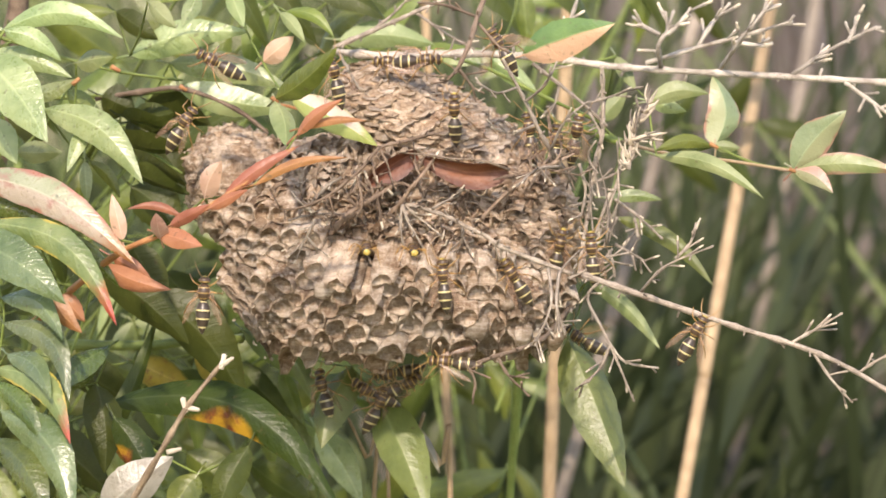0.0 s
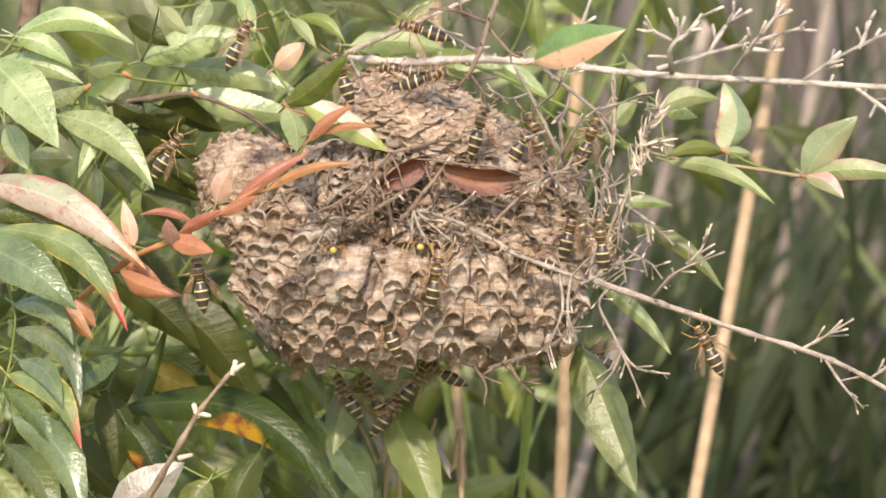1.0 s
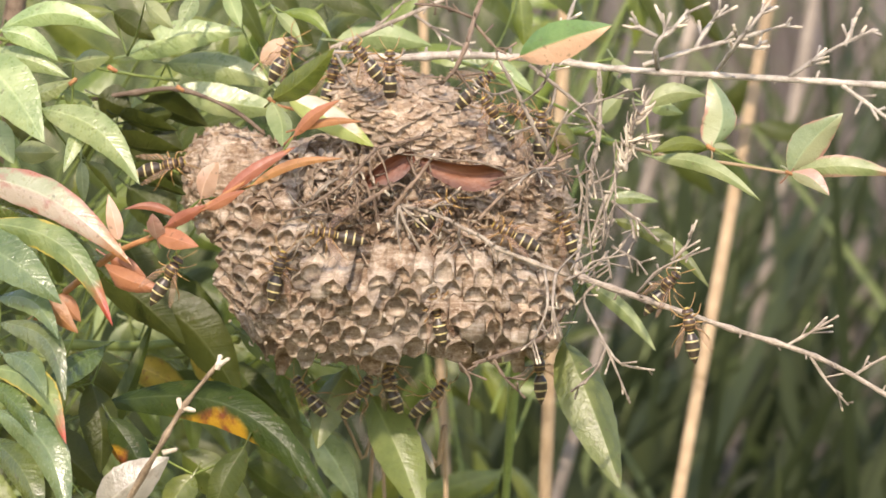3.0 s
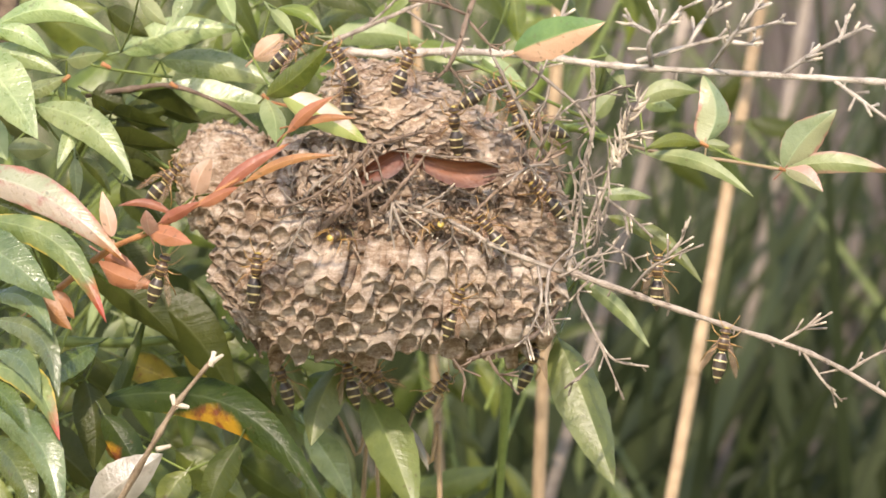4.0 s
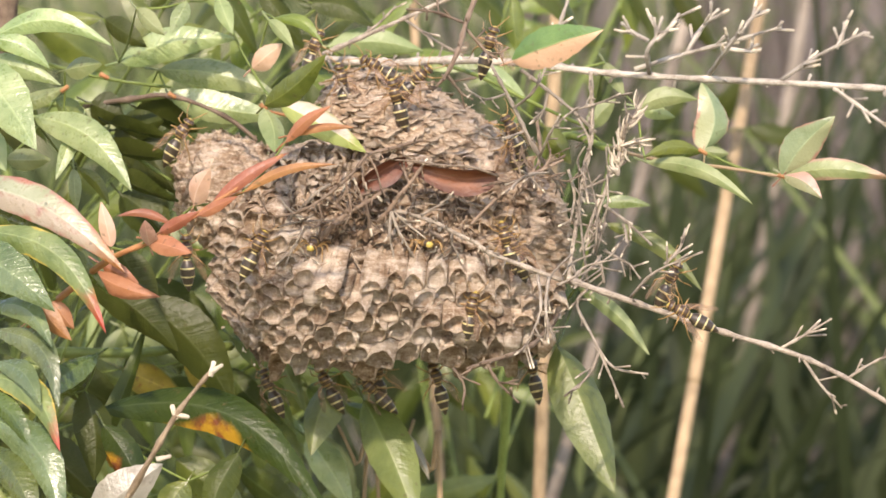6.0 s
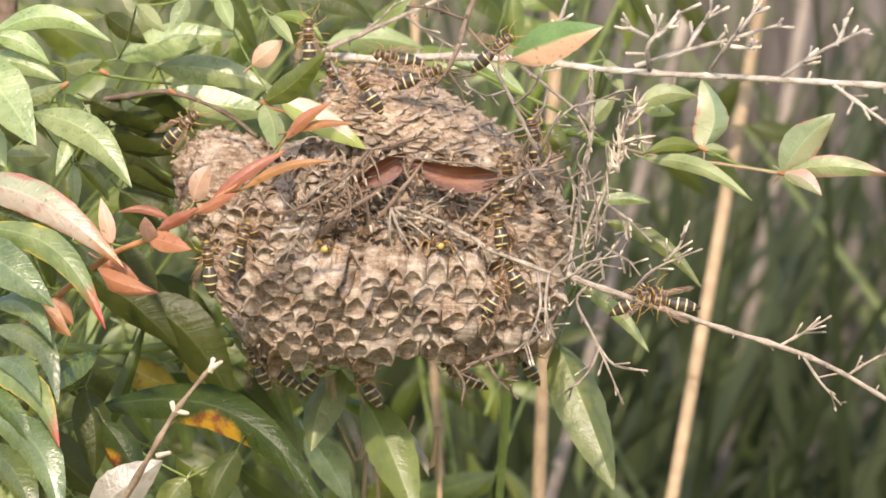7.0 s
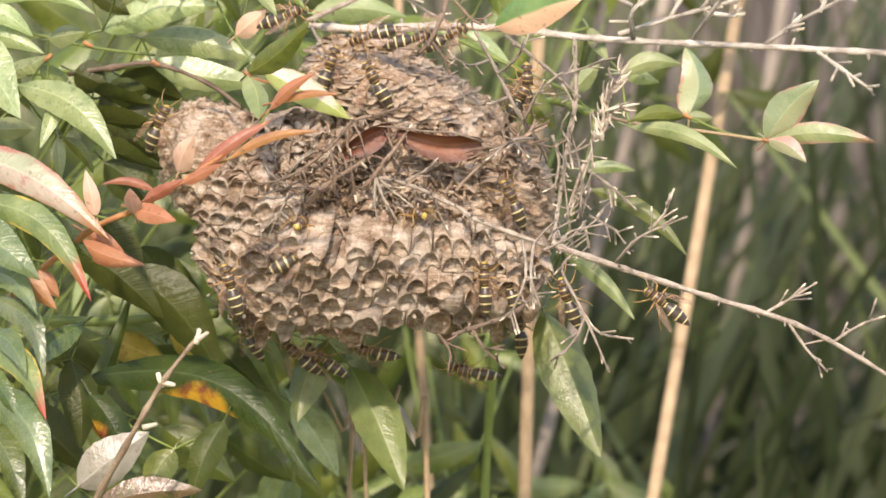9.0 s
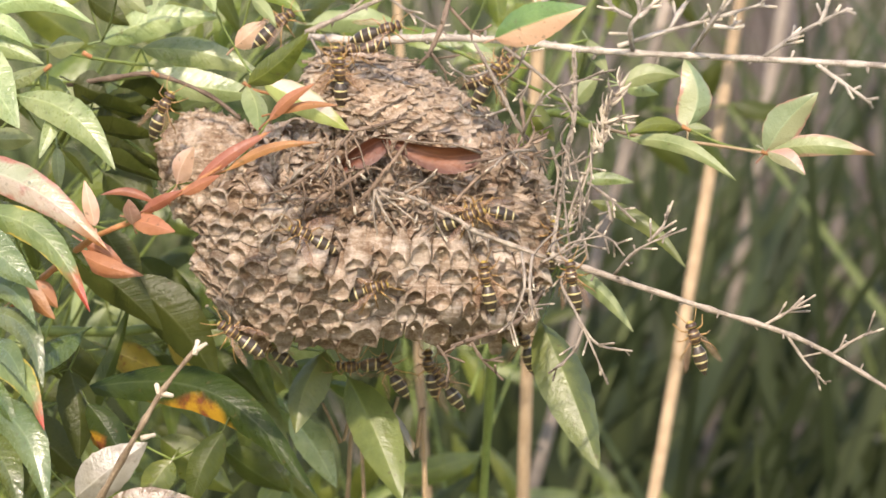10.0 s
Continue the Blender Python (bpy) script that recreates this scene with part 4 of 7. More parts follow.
leaf(SHRUB, (-0.0620, 1.4732, 0.9794), (-0.0728, 1.4662, 0.9552), 60*K, SHADED_GREEN, 0.05)
leaf(SHRUB, (-0.1247, 1.4692, 0.9980), (-0.1046, 1.4614, 1.0143), 48*K, GLOSSY, -0.04)
leaf(SHRUB, (-0.1076, 1.4748, 1.0375), (-0.0860, 1.4638, 1.0313), 40*K, ORANGE, -0.06)
leaf(SHRUB, (-0.1219, 1.4834, 1.0271), (-0.1147, 1.4822, 1.0181), 34*K, ORANGE)
leaf(SHRUB, (-0.1056, 1.4850, 1.0387), (-0.0939, 1.4842, 1.0325), 34*K, ORANGE)
leaf(SHRUB, (-0.1133, 1.5144, 1.0318), (-0.0828, 1.5108, 1.0062), 84*K, SHADED_GREEN, 0.05)
leaf(SHRUB, (-0.1029, 1.5253, 1.0377), (-0.0899, 1.5225, 1.0175), 70*K, SHADED_GREEN, 0.0)
# leaves painted near black and turned down, added to stand for a shaded hollow
leaf(SHRUB, (-0.1087, 1.5200, 1.0720), (-0.0817, 1.5096, 1.0695), 74*K, SHADED_GREEN, 0.05, face=(0.3, -0.8, -0.6))
leaf(SHRUB, (-0.1050, 1.5212, 1.0802), (-0.0850, 1.5105, 1.0764), 56*K, SHADED_GREEN, 0.05, face=(0.3, -0.8, -0.6))
leaf(SHRUB, (-0.1031, 1.5187, 1.0628), (-0.0823, 1.5077, 1.0559), 64*K, SHADED_GREEN, 0.05, face=(0.3, -0.8, -0.6))
leaf(SHRUB, (-0.1040, 1.5419, 1.0779), (-0.0846, 1.5333, 1.0554), 96*K, SHADED_GREEN, 0.05, face=(0.5, -0.7, -0.5))
leaf(SHRUB, (-0.0980, 1.5480, 1.0823), (-0.0770, 1.5415, 1.0747), 84*K, SHADED_GREEN, 0.05, face=(0.4, -0.7, -0.6))
leaf(SHRUB, (-0.1030, 1.5351, 1.0552), (-0.0866, 1.5274, 1.0397), 92*K, SHADED_GREEN, 0.08, face=(0.5, -0.7, -0.5))
leaf(SHRUB, (-0.1006, 1.5513, 1.0664), (-0.0812, 1.5466, 1.0594), 100*K, SHADED_GREEN, -0.05, face=(0.4, -0.7, -0.6))
# lower leaves, under the nest; its shade is put into their dark greens
leaf(SHRUB, (-0.1225, 1.5038, 0.9569), (-0.0936, 1.5219, 1.0138), 46*K, SHADED_GREEN, -0.03, face=(0.3, -0.9, 0.2))
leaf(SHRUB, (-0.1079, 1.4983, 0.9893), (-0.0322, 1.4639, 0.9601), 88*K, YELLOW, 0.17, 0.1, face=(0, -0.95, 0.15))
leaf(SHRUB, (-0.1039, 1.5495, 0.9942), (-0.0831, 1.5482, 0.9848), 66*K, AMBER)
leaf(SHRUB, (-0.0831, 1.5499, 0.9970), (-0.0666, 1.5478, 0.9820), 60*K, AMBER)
leaf(SHRUB, (-0.0969, 1.5231, 1.0221), (-0.0650, 1.5180, 0.9858), 110*K, SHADED_GREEN, 0.1, face=(0.2, -0.9, -0.3))
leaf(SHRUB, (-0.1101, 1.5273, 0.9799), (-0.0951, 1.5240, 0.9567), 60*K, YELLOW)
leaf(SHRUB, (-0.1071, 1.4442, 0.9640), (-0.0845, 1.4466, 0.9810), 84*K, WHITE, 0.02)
leaf(SHRUB, (-0.1017, 1.5580, 0.9831), (-0.0579, 1.5572, 0.9775), 90*K, SHADED_GREEN, 0.05, face=(0.1, -0.95, -0.3))
leaf(SHRUB, (-0.0941, 1.5636, 1.0227), (-0.0693, 1.5599, 0.9963), 80*K, SHADED_GREEN, 0.0, face=(0.1, -0.95, -0.3))
leaf(SHRUB, (-0.1336, 1.5069, 0.9788), (-0.1077, 1.5038, 0.9569), 90*K, SHADED_GREEN, 0.05, face=(0.1, -0.95, -0.3))
leaf(SHRUB, (-0.1241, 1.5297, 0.9975), (-0.1004, 1.5375, 0.9809), 80*K, SHADED_GREEN, 0.0, face=(0.1, -0.95, -0.3))
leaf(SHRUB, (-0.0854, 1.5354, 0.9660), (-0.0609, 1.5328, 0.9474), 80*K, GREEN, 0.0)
leaf(SHRUB, (-0.0659, 1.5644, 0.9568), (-0.0429, 1.5623, 0.9416), 70*K, SHADED_GREEN, 0.0, face=(0.1, -0.95, -0.3))
leaf(SHRUB, (-0.0679, 1.5707, 1.0014), (-0.0465, 1.5583, 0.9850), 52*K, BROAD, 0.05)
leaf(SHRUB, (-0.0698, 1.5692, 0.9909), (-0.0503, 1.5567, 0.9737), 56*K, SHADED_GREEN, -0.04)
leaf(SHRUB, (-0.0541, 1.5604, 1.0001), (-0.0424, 1.5474, 0.9792), 40*K, BROAD, 0.04)
leaf(SHRUB, (-0.0606, 1.5780, 0.9817), (-0.0429, 1.5641, 0.9549), 60*K, BROAD, 0.0)
leaf(SHRUB, (-0.0303, 1.5295, 0.9956), (-0.0401, 1.5159, 0.9706), 80*K, BROAD, 0.06, fold=-0.6)
leaf(SHRUB, (-0.0228, 1.5283, 0.9873), (-0.0050, 1.5013, 0.9502), 96*K, BROAD, 0.03, fold=-0.5, face=(0, -0.9, 0.3))
leaf(SHRUB, (-0.0429, 1.5660, 0.9682), (-0.0274, 1.5527, 0.9454), 66*K, LIGHT, 0.04)
leaf(SHRUB, (-0.0102, 1.5367, 0.9753), (-0.0011, 1.5344, 0.9589), 20*K, WHITE, 0.05)
leaf(SHRUB, (-0.1008, 1.4435, 0.9587), (-0.0681, 1.4441, 0.9627), 60*K, DULL, 0.05)
# young orange shoot across the nest
leaf(SHRUB, (-0.0811, 1.4373, 1.0584), (-0.0976, 1.4376, 1.0605), 17*K, BROWNED, 0.12)
leaf(SHRUB, (-0.0738, 1.4381, 1.0636), (-0.0681, 1.4298, 1.0764), 42*K, SALMON, 0.05)
leaf(SHRUB, (-0.0680, 1.4382, 1.0643), (-0.0444, 1.4403, 1.0799), 25*K, ORANGE, 0.03)
leaf(SHRUB, (-0.0453, 1.4408, 1.0830), (-0.0309, 1.4324, 1.0952), 24*K, ORANGE, 0.05)
leaf(SHRUB, (-0.0435, 1.4411, 1.0851), (-0.0236, 1.4315, 1.0886), 17*K, BROWNED, 0.05)
leaf(SHRUB, (-0.0584, 1.4386, 1.0678), (-0.0293, 1.4299, 1.0774), 19*K, BROWNED, 0.08)
leaf(SHRUB, (-0.0872, 1.4363, 1.0510), (-0.0882, 1.4275, 1.0604), 34*K, SALMON, 0.0)
leaf(SHRUB, (-0.0881, 1.4366, 1.0532), (-0.0740, 1.4261, 1.0505), 38*K, ORANGE, 0.0)
leaf(SHRUB, (-0.0846, 1.4369, 1.0553), (-0.0715, 1.4279, 1.0632), 24*K, ORANGE, 0.0)
leaf(SHRUB, (-0.0724, 1.4376, 1.0605), (-0.0597, 1.4285, 1.0678), 22*K, ORANGE, 0.0)
# dead leaves caught in the nest
def curled_leaf(parent, line, width, mat, hollow=0.5, tilt=0.0):
    """A dry leaf rolled into a trough that opens to the front, its upper rim bent over."""
    line = glide(line, 6)
    bm = bmesh.new()
    uv = bm.loops.layers.uv.new("across_along")
    count, grid = len(line) - 1, []
    for i, p in enumerate(line):
        t = i / count
        way = (line[min(i + 1, count)] - line[max(i - 1, 0)]).normalized()
        back = (Vector((0, 1, tilt)) - Vector((0, 1, tilt)).dot(way) * way).normalized()
        up = way.cross(back)
        if up.z < 0:
            up = -up
        half = 0.5 * width * (math.sin(math.pi * (0.04 + 0.92 * t) ** 0.9) ** 0.7)
        grid.append([])
        for j in range(11):
            k = j / 5 - 1
            away = hollow * half * (1 - k * k) - (0.45 * half * max(0.0, k) ** 3)
            away += 0.05 * half * math.sin(7 * t + 5 * k)
            grid[-1].append((bm.verts.new(p + up * half * k * (1 - 0.12 * k) + back * away), (j / 10, t)))
    for a, b in zip(grid, grid[1:]):
        for j in range(10):
            q = (a[j], a[j + 1], b[j + 1], b[j])
            f = bm.faces.new([x[0] for x in q])
            for lp, x in zip(f.loops, q):
                lp[uv].uv = x[1]
    return link("blade", bm, mat, parent)


DEAD = thing("dead_leaf", (0.0201, 1.4813, 1.0655), "curled glossy red-brown dead leaf caught in the nest twigs", "leaf", "dead leaves")
curled_leaf(DEAD, [Vector(p) for p in ((0.0208, 1.4815, 1.0670), (0.0161, 1.4803, 1.0664), (0.0098, 1.4799, 1.0660), (0.0021, 1.4809, 1.0675), (-0.0065, 1.4831, 1.0706))], 50 * K, RUST, 0.6, 0.1)
twig(DEAD, [Vector(p) for p in ((0.0212, 1.4809, 1.0674), (0.0152, 1.4779, 1.0698), (0.0104, 1.4773, 1.0710), (0.0030, 1.4777, 1.0713), (-0.0043, 1.4797, 1.0722), (-0.0144, 1.4823, 1.0727))], 0.0005, 0.0003, LITTER, "stalk")
DEAD = thing("dead_leaf", (-0.0118, 1.4822, 1.0667), "crumpled red-brown dead leaf caught in the nest twigs", "leaf", "dead leaves")
curled_leaf(DEAD, [Vector(p) for p in ((-0.0080, 1.4845, 1.0720), (-0.0130, 1.4824, 1.0697), (-0.0188, 1.4813, 1.0663), (-0.0244, 1.4824, 1.0622))], 48 * K, RUST, 0.5, 0.3)


# shoots beyond the nest
leaf(RSHRUB, (0.0260, 1.5239, 1.0997), (0.0553, 1.5054, 1.1118), 76*K, PEACH, 0.02, fold=-0.35)
leaf(RSHRUB, (0.0883, 1.5099, 1.0717), (0.0876, 1.5130, 1.0938), 72*K, REDRIM, 0.16, face=(0.2, -0.9, 0.2), wave=0.06)
leaf(RSHRUB, (0.0671, 1.5218, 1.0847), (0.0869, 1.5222, 1.0873), 40*K, GREY, 0.12)
leaf(RSHRUB, (0.0680, 1.5318, 1.0837), (0.0800, 1.5313, 1.0804), 30*K, GREY, 0.0)
leaf(RSHRUB, (0.0880, 1.5099, 1.0717), (0.0964, 1.5098, 1.0709), 24*K, GREY)
leaf(RSHRUB, (0.0869, 1.5099, 1.0720), (0.0681, 1.4997, 1.0710), 28*K, GREEN, 0.1)
leaf(RSHRUB, (0.0693, 1.5094, 1.0684), (0.1027, 1.4876, 1.0572), 32*K, GREY, 0.10)
leaf(RSHRUB, (0.1129, 1.4988, 1.0649), (0.1291, 1.4916, 1.0851), 70*K, REDRIM, 0.06, face=(0.1, -0.9, 0.3), wave=0.07)
leaf(RSHRUB, (0.1129, 1.4988, 1.0649), (0.1476, 1.4887, 1.0651), 42*K, BROWNTIP, 0.08, wave=0.07)
leaf(RSHRUB, (0.1132, 1.4989, 1.0653), (0.1248, 1.4879, 1.0590), 36*K, ROSY, 0.10)
leaf(RSHRUB, (0.0553, 1.5373, 1.0511), (0.0725, 1.5372, 1.0504), 26*K, LIGHT, 0.06)
leaf(RSHRUB, (0.0568, 1.5265, 1.0460), (0.0882, 1.5134, 1.0252), 34*K, BROAD, 0.10)
leaf(RSHRUB, (0.0482, 1.5434, 1.0228), (0.0718, 1.5303, 1.0015), 32*K, GREY, 0.06)
leaf(RSHRUB, (0.0408, 1.5110, 1.0080), (0.0586, 1.4846, 0.9639), 104*K, BROAD, 0.0, 0.05, -0.5, (0.1, -0.95, 0.2))
leaf(RSHRUB, (0.0373, 1.5615, 1.0077), (0.0278, 1.5593, 0.9926), 60*K, SHADED_GREEN)
leaf(RSHRUB, (0.0275, 1.6168, 1.1137), (0.0295, 1.6139, 1.0934), 44*K, GREEN, face=(0, -1, 0.1))
leaf(RSHRUB, (-0.0355, 1.5944, 1.0982), (-0.0027, 1.5941, 1.0963), 56*K, GREY, 0.08)
leaf(RSHRUB, (0.0165, 1.5835, 1.0925), (0.0322, 1.5819, 1.0811), 40*K, LIGHT)
leaf(RSHRUB, (0.0529, 1.5806, 1.0716), (0.0625, 1.5820, 1.0821), 40*K, GREY)
leaf(RSHRUB, (0.0385, 1.5806, 1.0716), (0.0472, 1.5788, 1.0593), 44*K, GREEN)
leaf(RSHRUB, (0.0576, 1.5537, 1.0964), (0.0637, 1.5422, 1.0863), 30*K, GREY)



def petioles(parent, ends):
    """Thin stalks that join the leaflets to one another and to the cane."""
    far = [(min((b - Vector(e)).length for e in ends), i, b) for i, (p, b) in enumerate(LEAF_BASES) if p == parent]
    far.sort(key=lambda q: q[:2])
    for k, (d, i, b) in enumerate(far):
        near = [c for e, j, c in far[:k] if e < d - 0.001 and 0.0005 < (c - b).length < 0.045]
        goal = min(near, key=lambda c: (c - b).length) if near else Vector(min(ends, key=lambda e: (b - Vector(e)).length))
        dip = Vector((0, 0.004, -0.08 * (goal - b).length))
        twig(parent, [goal, goal.lerp(b, 0.5) + dip, b], 0.00045, 0.00032, STEM, "petiole", steps=4, sides=5)


petioles(SHRUB, [(-0.2, 1.57, 0.9), (-0.2, 1.57, 0.96), (-0.19, 1.57, 1.02), (-0.19, 1.57, 1.08)])
petioles(RSHRUB, [(0.0344, 1.6073, 1.0460), (0.0602, 1.5697, 1.0661), (0.02, 1.64, 0.85)])

# reddish joints where the leaflets part
for p, q in (((-0.0840, 1.4877, 1.0935), (-0.0818, 1.4875, 1.0921)), ((-0.1063, 1.4935, 1.0991), (-0.1035, 1.4933, 1.0977)), ((-0.1179, 1.4828, 1.0944), (-0.1157, 1.4830, 1.0962)), ((-0.0546, 1.4822, 1.0905), (-0.0525, 1.4820, 1.0887)), ((0.1114, 1.4989, 1.0653), (0.1140, 1.4988, 1.0645)), ((0.0865, 1.5100, 1.0724), (0.0891, 1.5098, 1.0709))):
    twig(SHRUB if p[0] < 0.05 else RSHRUB, [Vector(p), Vector(q)], 0.0008, 0.0007, REDSTEM, "joint", steps=2)
# stems of the shoots
twig(SHRUB, [(-0.1593, 1.5573, 1.0809), (-0.1320, 1.5472, 1.0834), (-0.1076, 1.5473, 1.0839), (-0.0861, 1.5374, 1.0876)], 0.0012, 0.0009, STEM, "stem")
twig(SHRUB, [(-0.0861, 1.5374, 1.0876), (-0.0678, 1.5371, 1.0859), (-0.0529, 1.5366, 1.0820), (-0.0417, 1.5362, 1.0794)], 0.0006, 0.0005, REDSTEM, "stem")
twig(SHRUB, [(-0.1508, 1.5501, 1.1043), (-0.1264, 1.5490, 1.0965), (-0.1060, 1.5381, 1.0927), (-0.0861, 1.5377, 1.0901)], 0.0007, 0.0005, STEM, "stem")
twig(SHRUB, [(-0.1265, 1.5601, 0.9982), (-0.1011, 1.5502, 0.9994), (-0.0854, 1.5405, 1.0023), (-0.0666, 1.5407, 1.0033)], 0.0019, 0.0015, STEM, "stem")
twig(SHRUB, [(-0.1336, 1.5118, 1.0135), (-0.1035, 1.4553, 1.0430), (-0.0867, 1.4415, 1.0525), (-0.0671, 1.4382, 1.0646), (-0.0462, 1.4402, 1.0792)], 0.0013, 0.0005, REDSTEM, "stem")
twig(RSHRUB, [(0.0602, 1.5697, 1.0661), (0.0712, 1.5195, 1.0683), (0.0927, 1.5092, 1.0668), (0.1131, 1.4988, 1.0647)], 0.0006, 0.0005, CANE, "stem")
twig(RSHRUB, [(0.0030, 1.5737, 1.0944), (0.0161, 1.5431, 1.0928), (0.0327, 1.5320, 1.0855), (0.0516, 1.5408, 1.0761)], 0.0007, 0.0006, STEM, "stem")
twig(SHRUB, [(-0.1143, 1.5355, 1.0843), (-0.0989, 1.5286, 1.0872), (-0.0851, 1.5233, 1.0888), (-0.0676, 1.5170, 1.0829), (-0.0569, 1.5132, 1.0753)], 0.0010, 0.0006, TWIG_DARK, "dead_stem", nodes=4)
twig(SHRUB, [(-0.1198, 1.5332, 1.0808), (-0.1067, 1.5230, 1.0734), (-0.0958, 1.5187, 1.0686), (-0.0852, 1.5177, 1.0616)], 0.0007, 0.0005, STEM, "stalk")
FORE = thing("bare_twig", (-0.0953, 1.4151, 0.9724), "thin dry twig with pale pointed buds in front of the leaves", "twig")
twig(FORE, [(-0.1021, 1.4235, 0.9601), (-0.0953, 1.4153, 0.9733), (-0.0852, 1.4077, 0.9914), (-0.0774, 1.4095, 1.0042), (-0.0676, 1.4112, 1.0162)], 0.0011, 0.0006, TWIG_BROWN, nodes=3)
for p, q in (((-0.0676, 1.4111, 1.0156), (-0.0664, 1.4117, 1.0201)), ((-0.0671, 1.4112, 1.0162), (-0.0636, 1.4115, 1.0184)), ((-0.0786, 1.4093, 1.0025), (-0.0800, 1.4101, 1.0081)), ((-0.0779, 1.4093, 1.0030), (-0.0728, 1.4092, 1.0020)), ((-0.0834, 1.4075, 0.9897), (-0.0769, 1.4077, 0.9914))):
    bud(FORE, p, Vector(q) - Vector(p), 0.0016)


def panicle(label, main, r0, r1, sides, group="dead branches", name="dead_branch", mat=None):
    """A dry flower branch: the main twig and its forked side twigs with knobbed ends."""
    ob = thing(name, main[0], label, "branch", group)
    twig(ob, main, r0, r1, mat, "main_twig", nodes=4, steps=8, sides=10)
    line = glide(main, 8)
    for i in range(3, len(line) - 2, 3):
        p = line[i]
        way = Vector((random.uniform(-0.4, 0.4), random.uniform(-1, 0.3), random.uniform(-1, 1))).normalized()
        twig(ob, [p, p + way * random.uniform(0.0016, 0.0034)], r1 * 0.6, r1 * 0.5, mat, "stub", knob=1.3, steps=2, sides=5)
    for pts in sides:
        twig(ob, pts, r1 * 0.95, r1 * 0.5, mat, "side_twig", knob=1.5, nodes=3, steps=4)
        line = glide(pts, 8)
        count = max(4, int(sum((b2 - a2).length for a2, b2 in zip(line, line[1:])) / 0.0036))
        for k in range(min(count, 7)):
            i = random.randrange(len(line) // 4, len(line) - 1)
            p, ahead = line[i], (line[i + 1] - line[i]).normalized()
            way = (ahead * 0.9 + Vector((random.uniform(-1, 1), random.uniform(-0.7, 0.7), random.uniform(-0.8, 1)))).normalized()
            size = random.uniform(0.002, 0.0065)
            twig(ob, [p, p + way * size], r1 * 0.55, r1 * 0.42, mat, "twiglet", knob=1.7, steps=2, sides=5)
            if random.random() < 0.6:
                bud(ob, p + way * size, way, r1 * 1.15, BUD if mat in (None, TWIG_PALE) else mat)
    return ob


panicle("long grey dead flower branch with many forked twiglets above the nest",
        [(-0.0365, 1.5552, 1.0978), (-0.0157, 1.5448, 1.0973), (0.0067, 1.5449, 1.0982), (0.0329, 1.5447, 1.0970), (0.0516, 1.5444, 1.0945), (0.0722, 1.5442, 1.0928), (0.1115, 1.5439, 1.0907), (0.1451, 1.5436, 1.0888), (0.1825, 1.5432, 1.0862)], 0.0013, 0.0009,
        [[(0.0671, 1.5445, 1.0951), (0.0834, 1.5451, 1.0999), (0.0996, 1.5355, 1.1053), (0.1148, 1.5361, 1.1097)], [(0.0722, 1.5442, 1.0932), (0.0709, 1.5350, 1.1020), (0.0739, 1.5357, 1.1071), (0.0728, 1.5365, 1.1127)],
         [(0.0713, 1.5355, 1.1053), (0.0671, 1.5358, 1.1075), (0.0625, 1.5363, 1.1112)], [(0.0844, 1.5452, 1.1003), (0.0893, 1.5463, 1.1084), (0.0950, 1.5473, 1.1146)], [(0.0918, 1.5442, 1.0932), (0.0985, 1.5252, 1.1063), (0.1074, 1.5266, 1.1168)],
         [(0.1152, 1.5439, 1.0910), (0.1283, 1.5451, 1.0996), (0.1436, 1.5461, 1.1069)], [(0.1339, 1.5454, 1.1017), (0.1362, 1.5460, 1.1066), (0.1367, 1.5466, 1.1102)], [(0.1330, 1.5436, 1.0888), (0.1423, 1.5426, 1.0821), (0.1508, 1.5418, 1.0760)],
         [(0.0735, 1.5355, 1.1053), (0.0772, 1.5359, 1.1084), (0.0814, 1.5367, 1.1139)], [(0.0949, 1.5352, 1.1029), (0.1024, 1.5350, 1.1020), (0.1066, 1.5350, 1.1016)], [(0.0376, 1.5448, 1.0973), (0.0410, 1.5358, 1.1075), (0.0448, 1.5374, 1.1186)]], mat=TWIG_PALE)
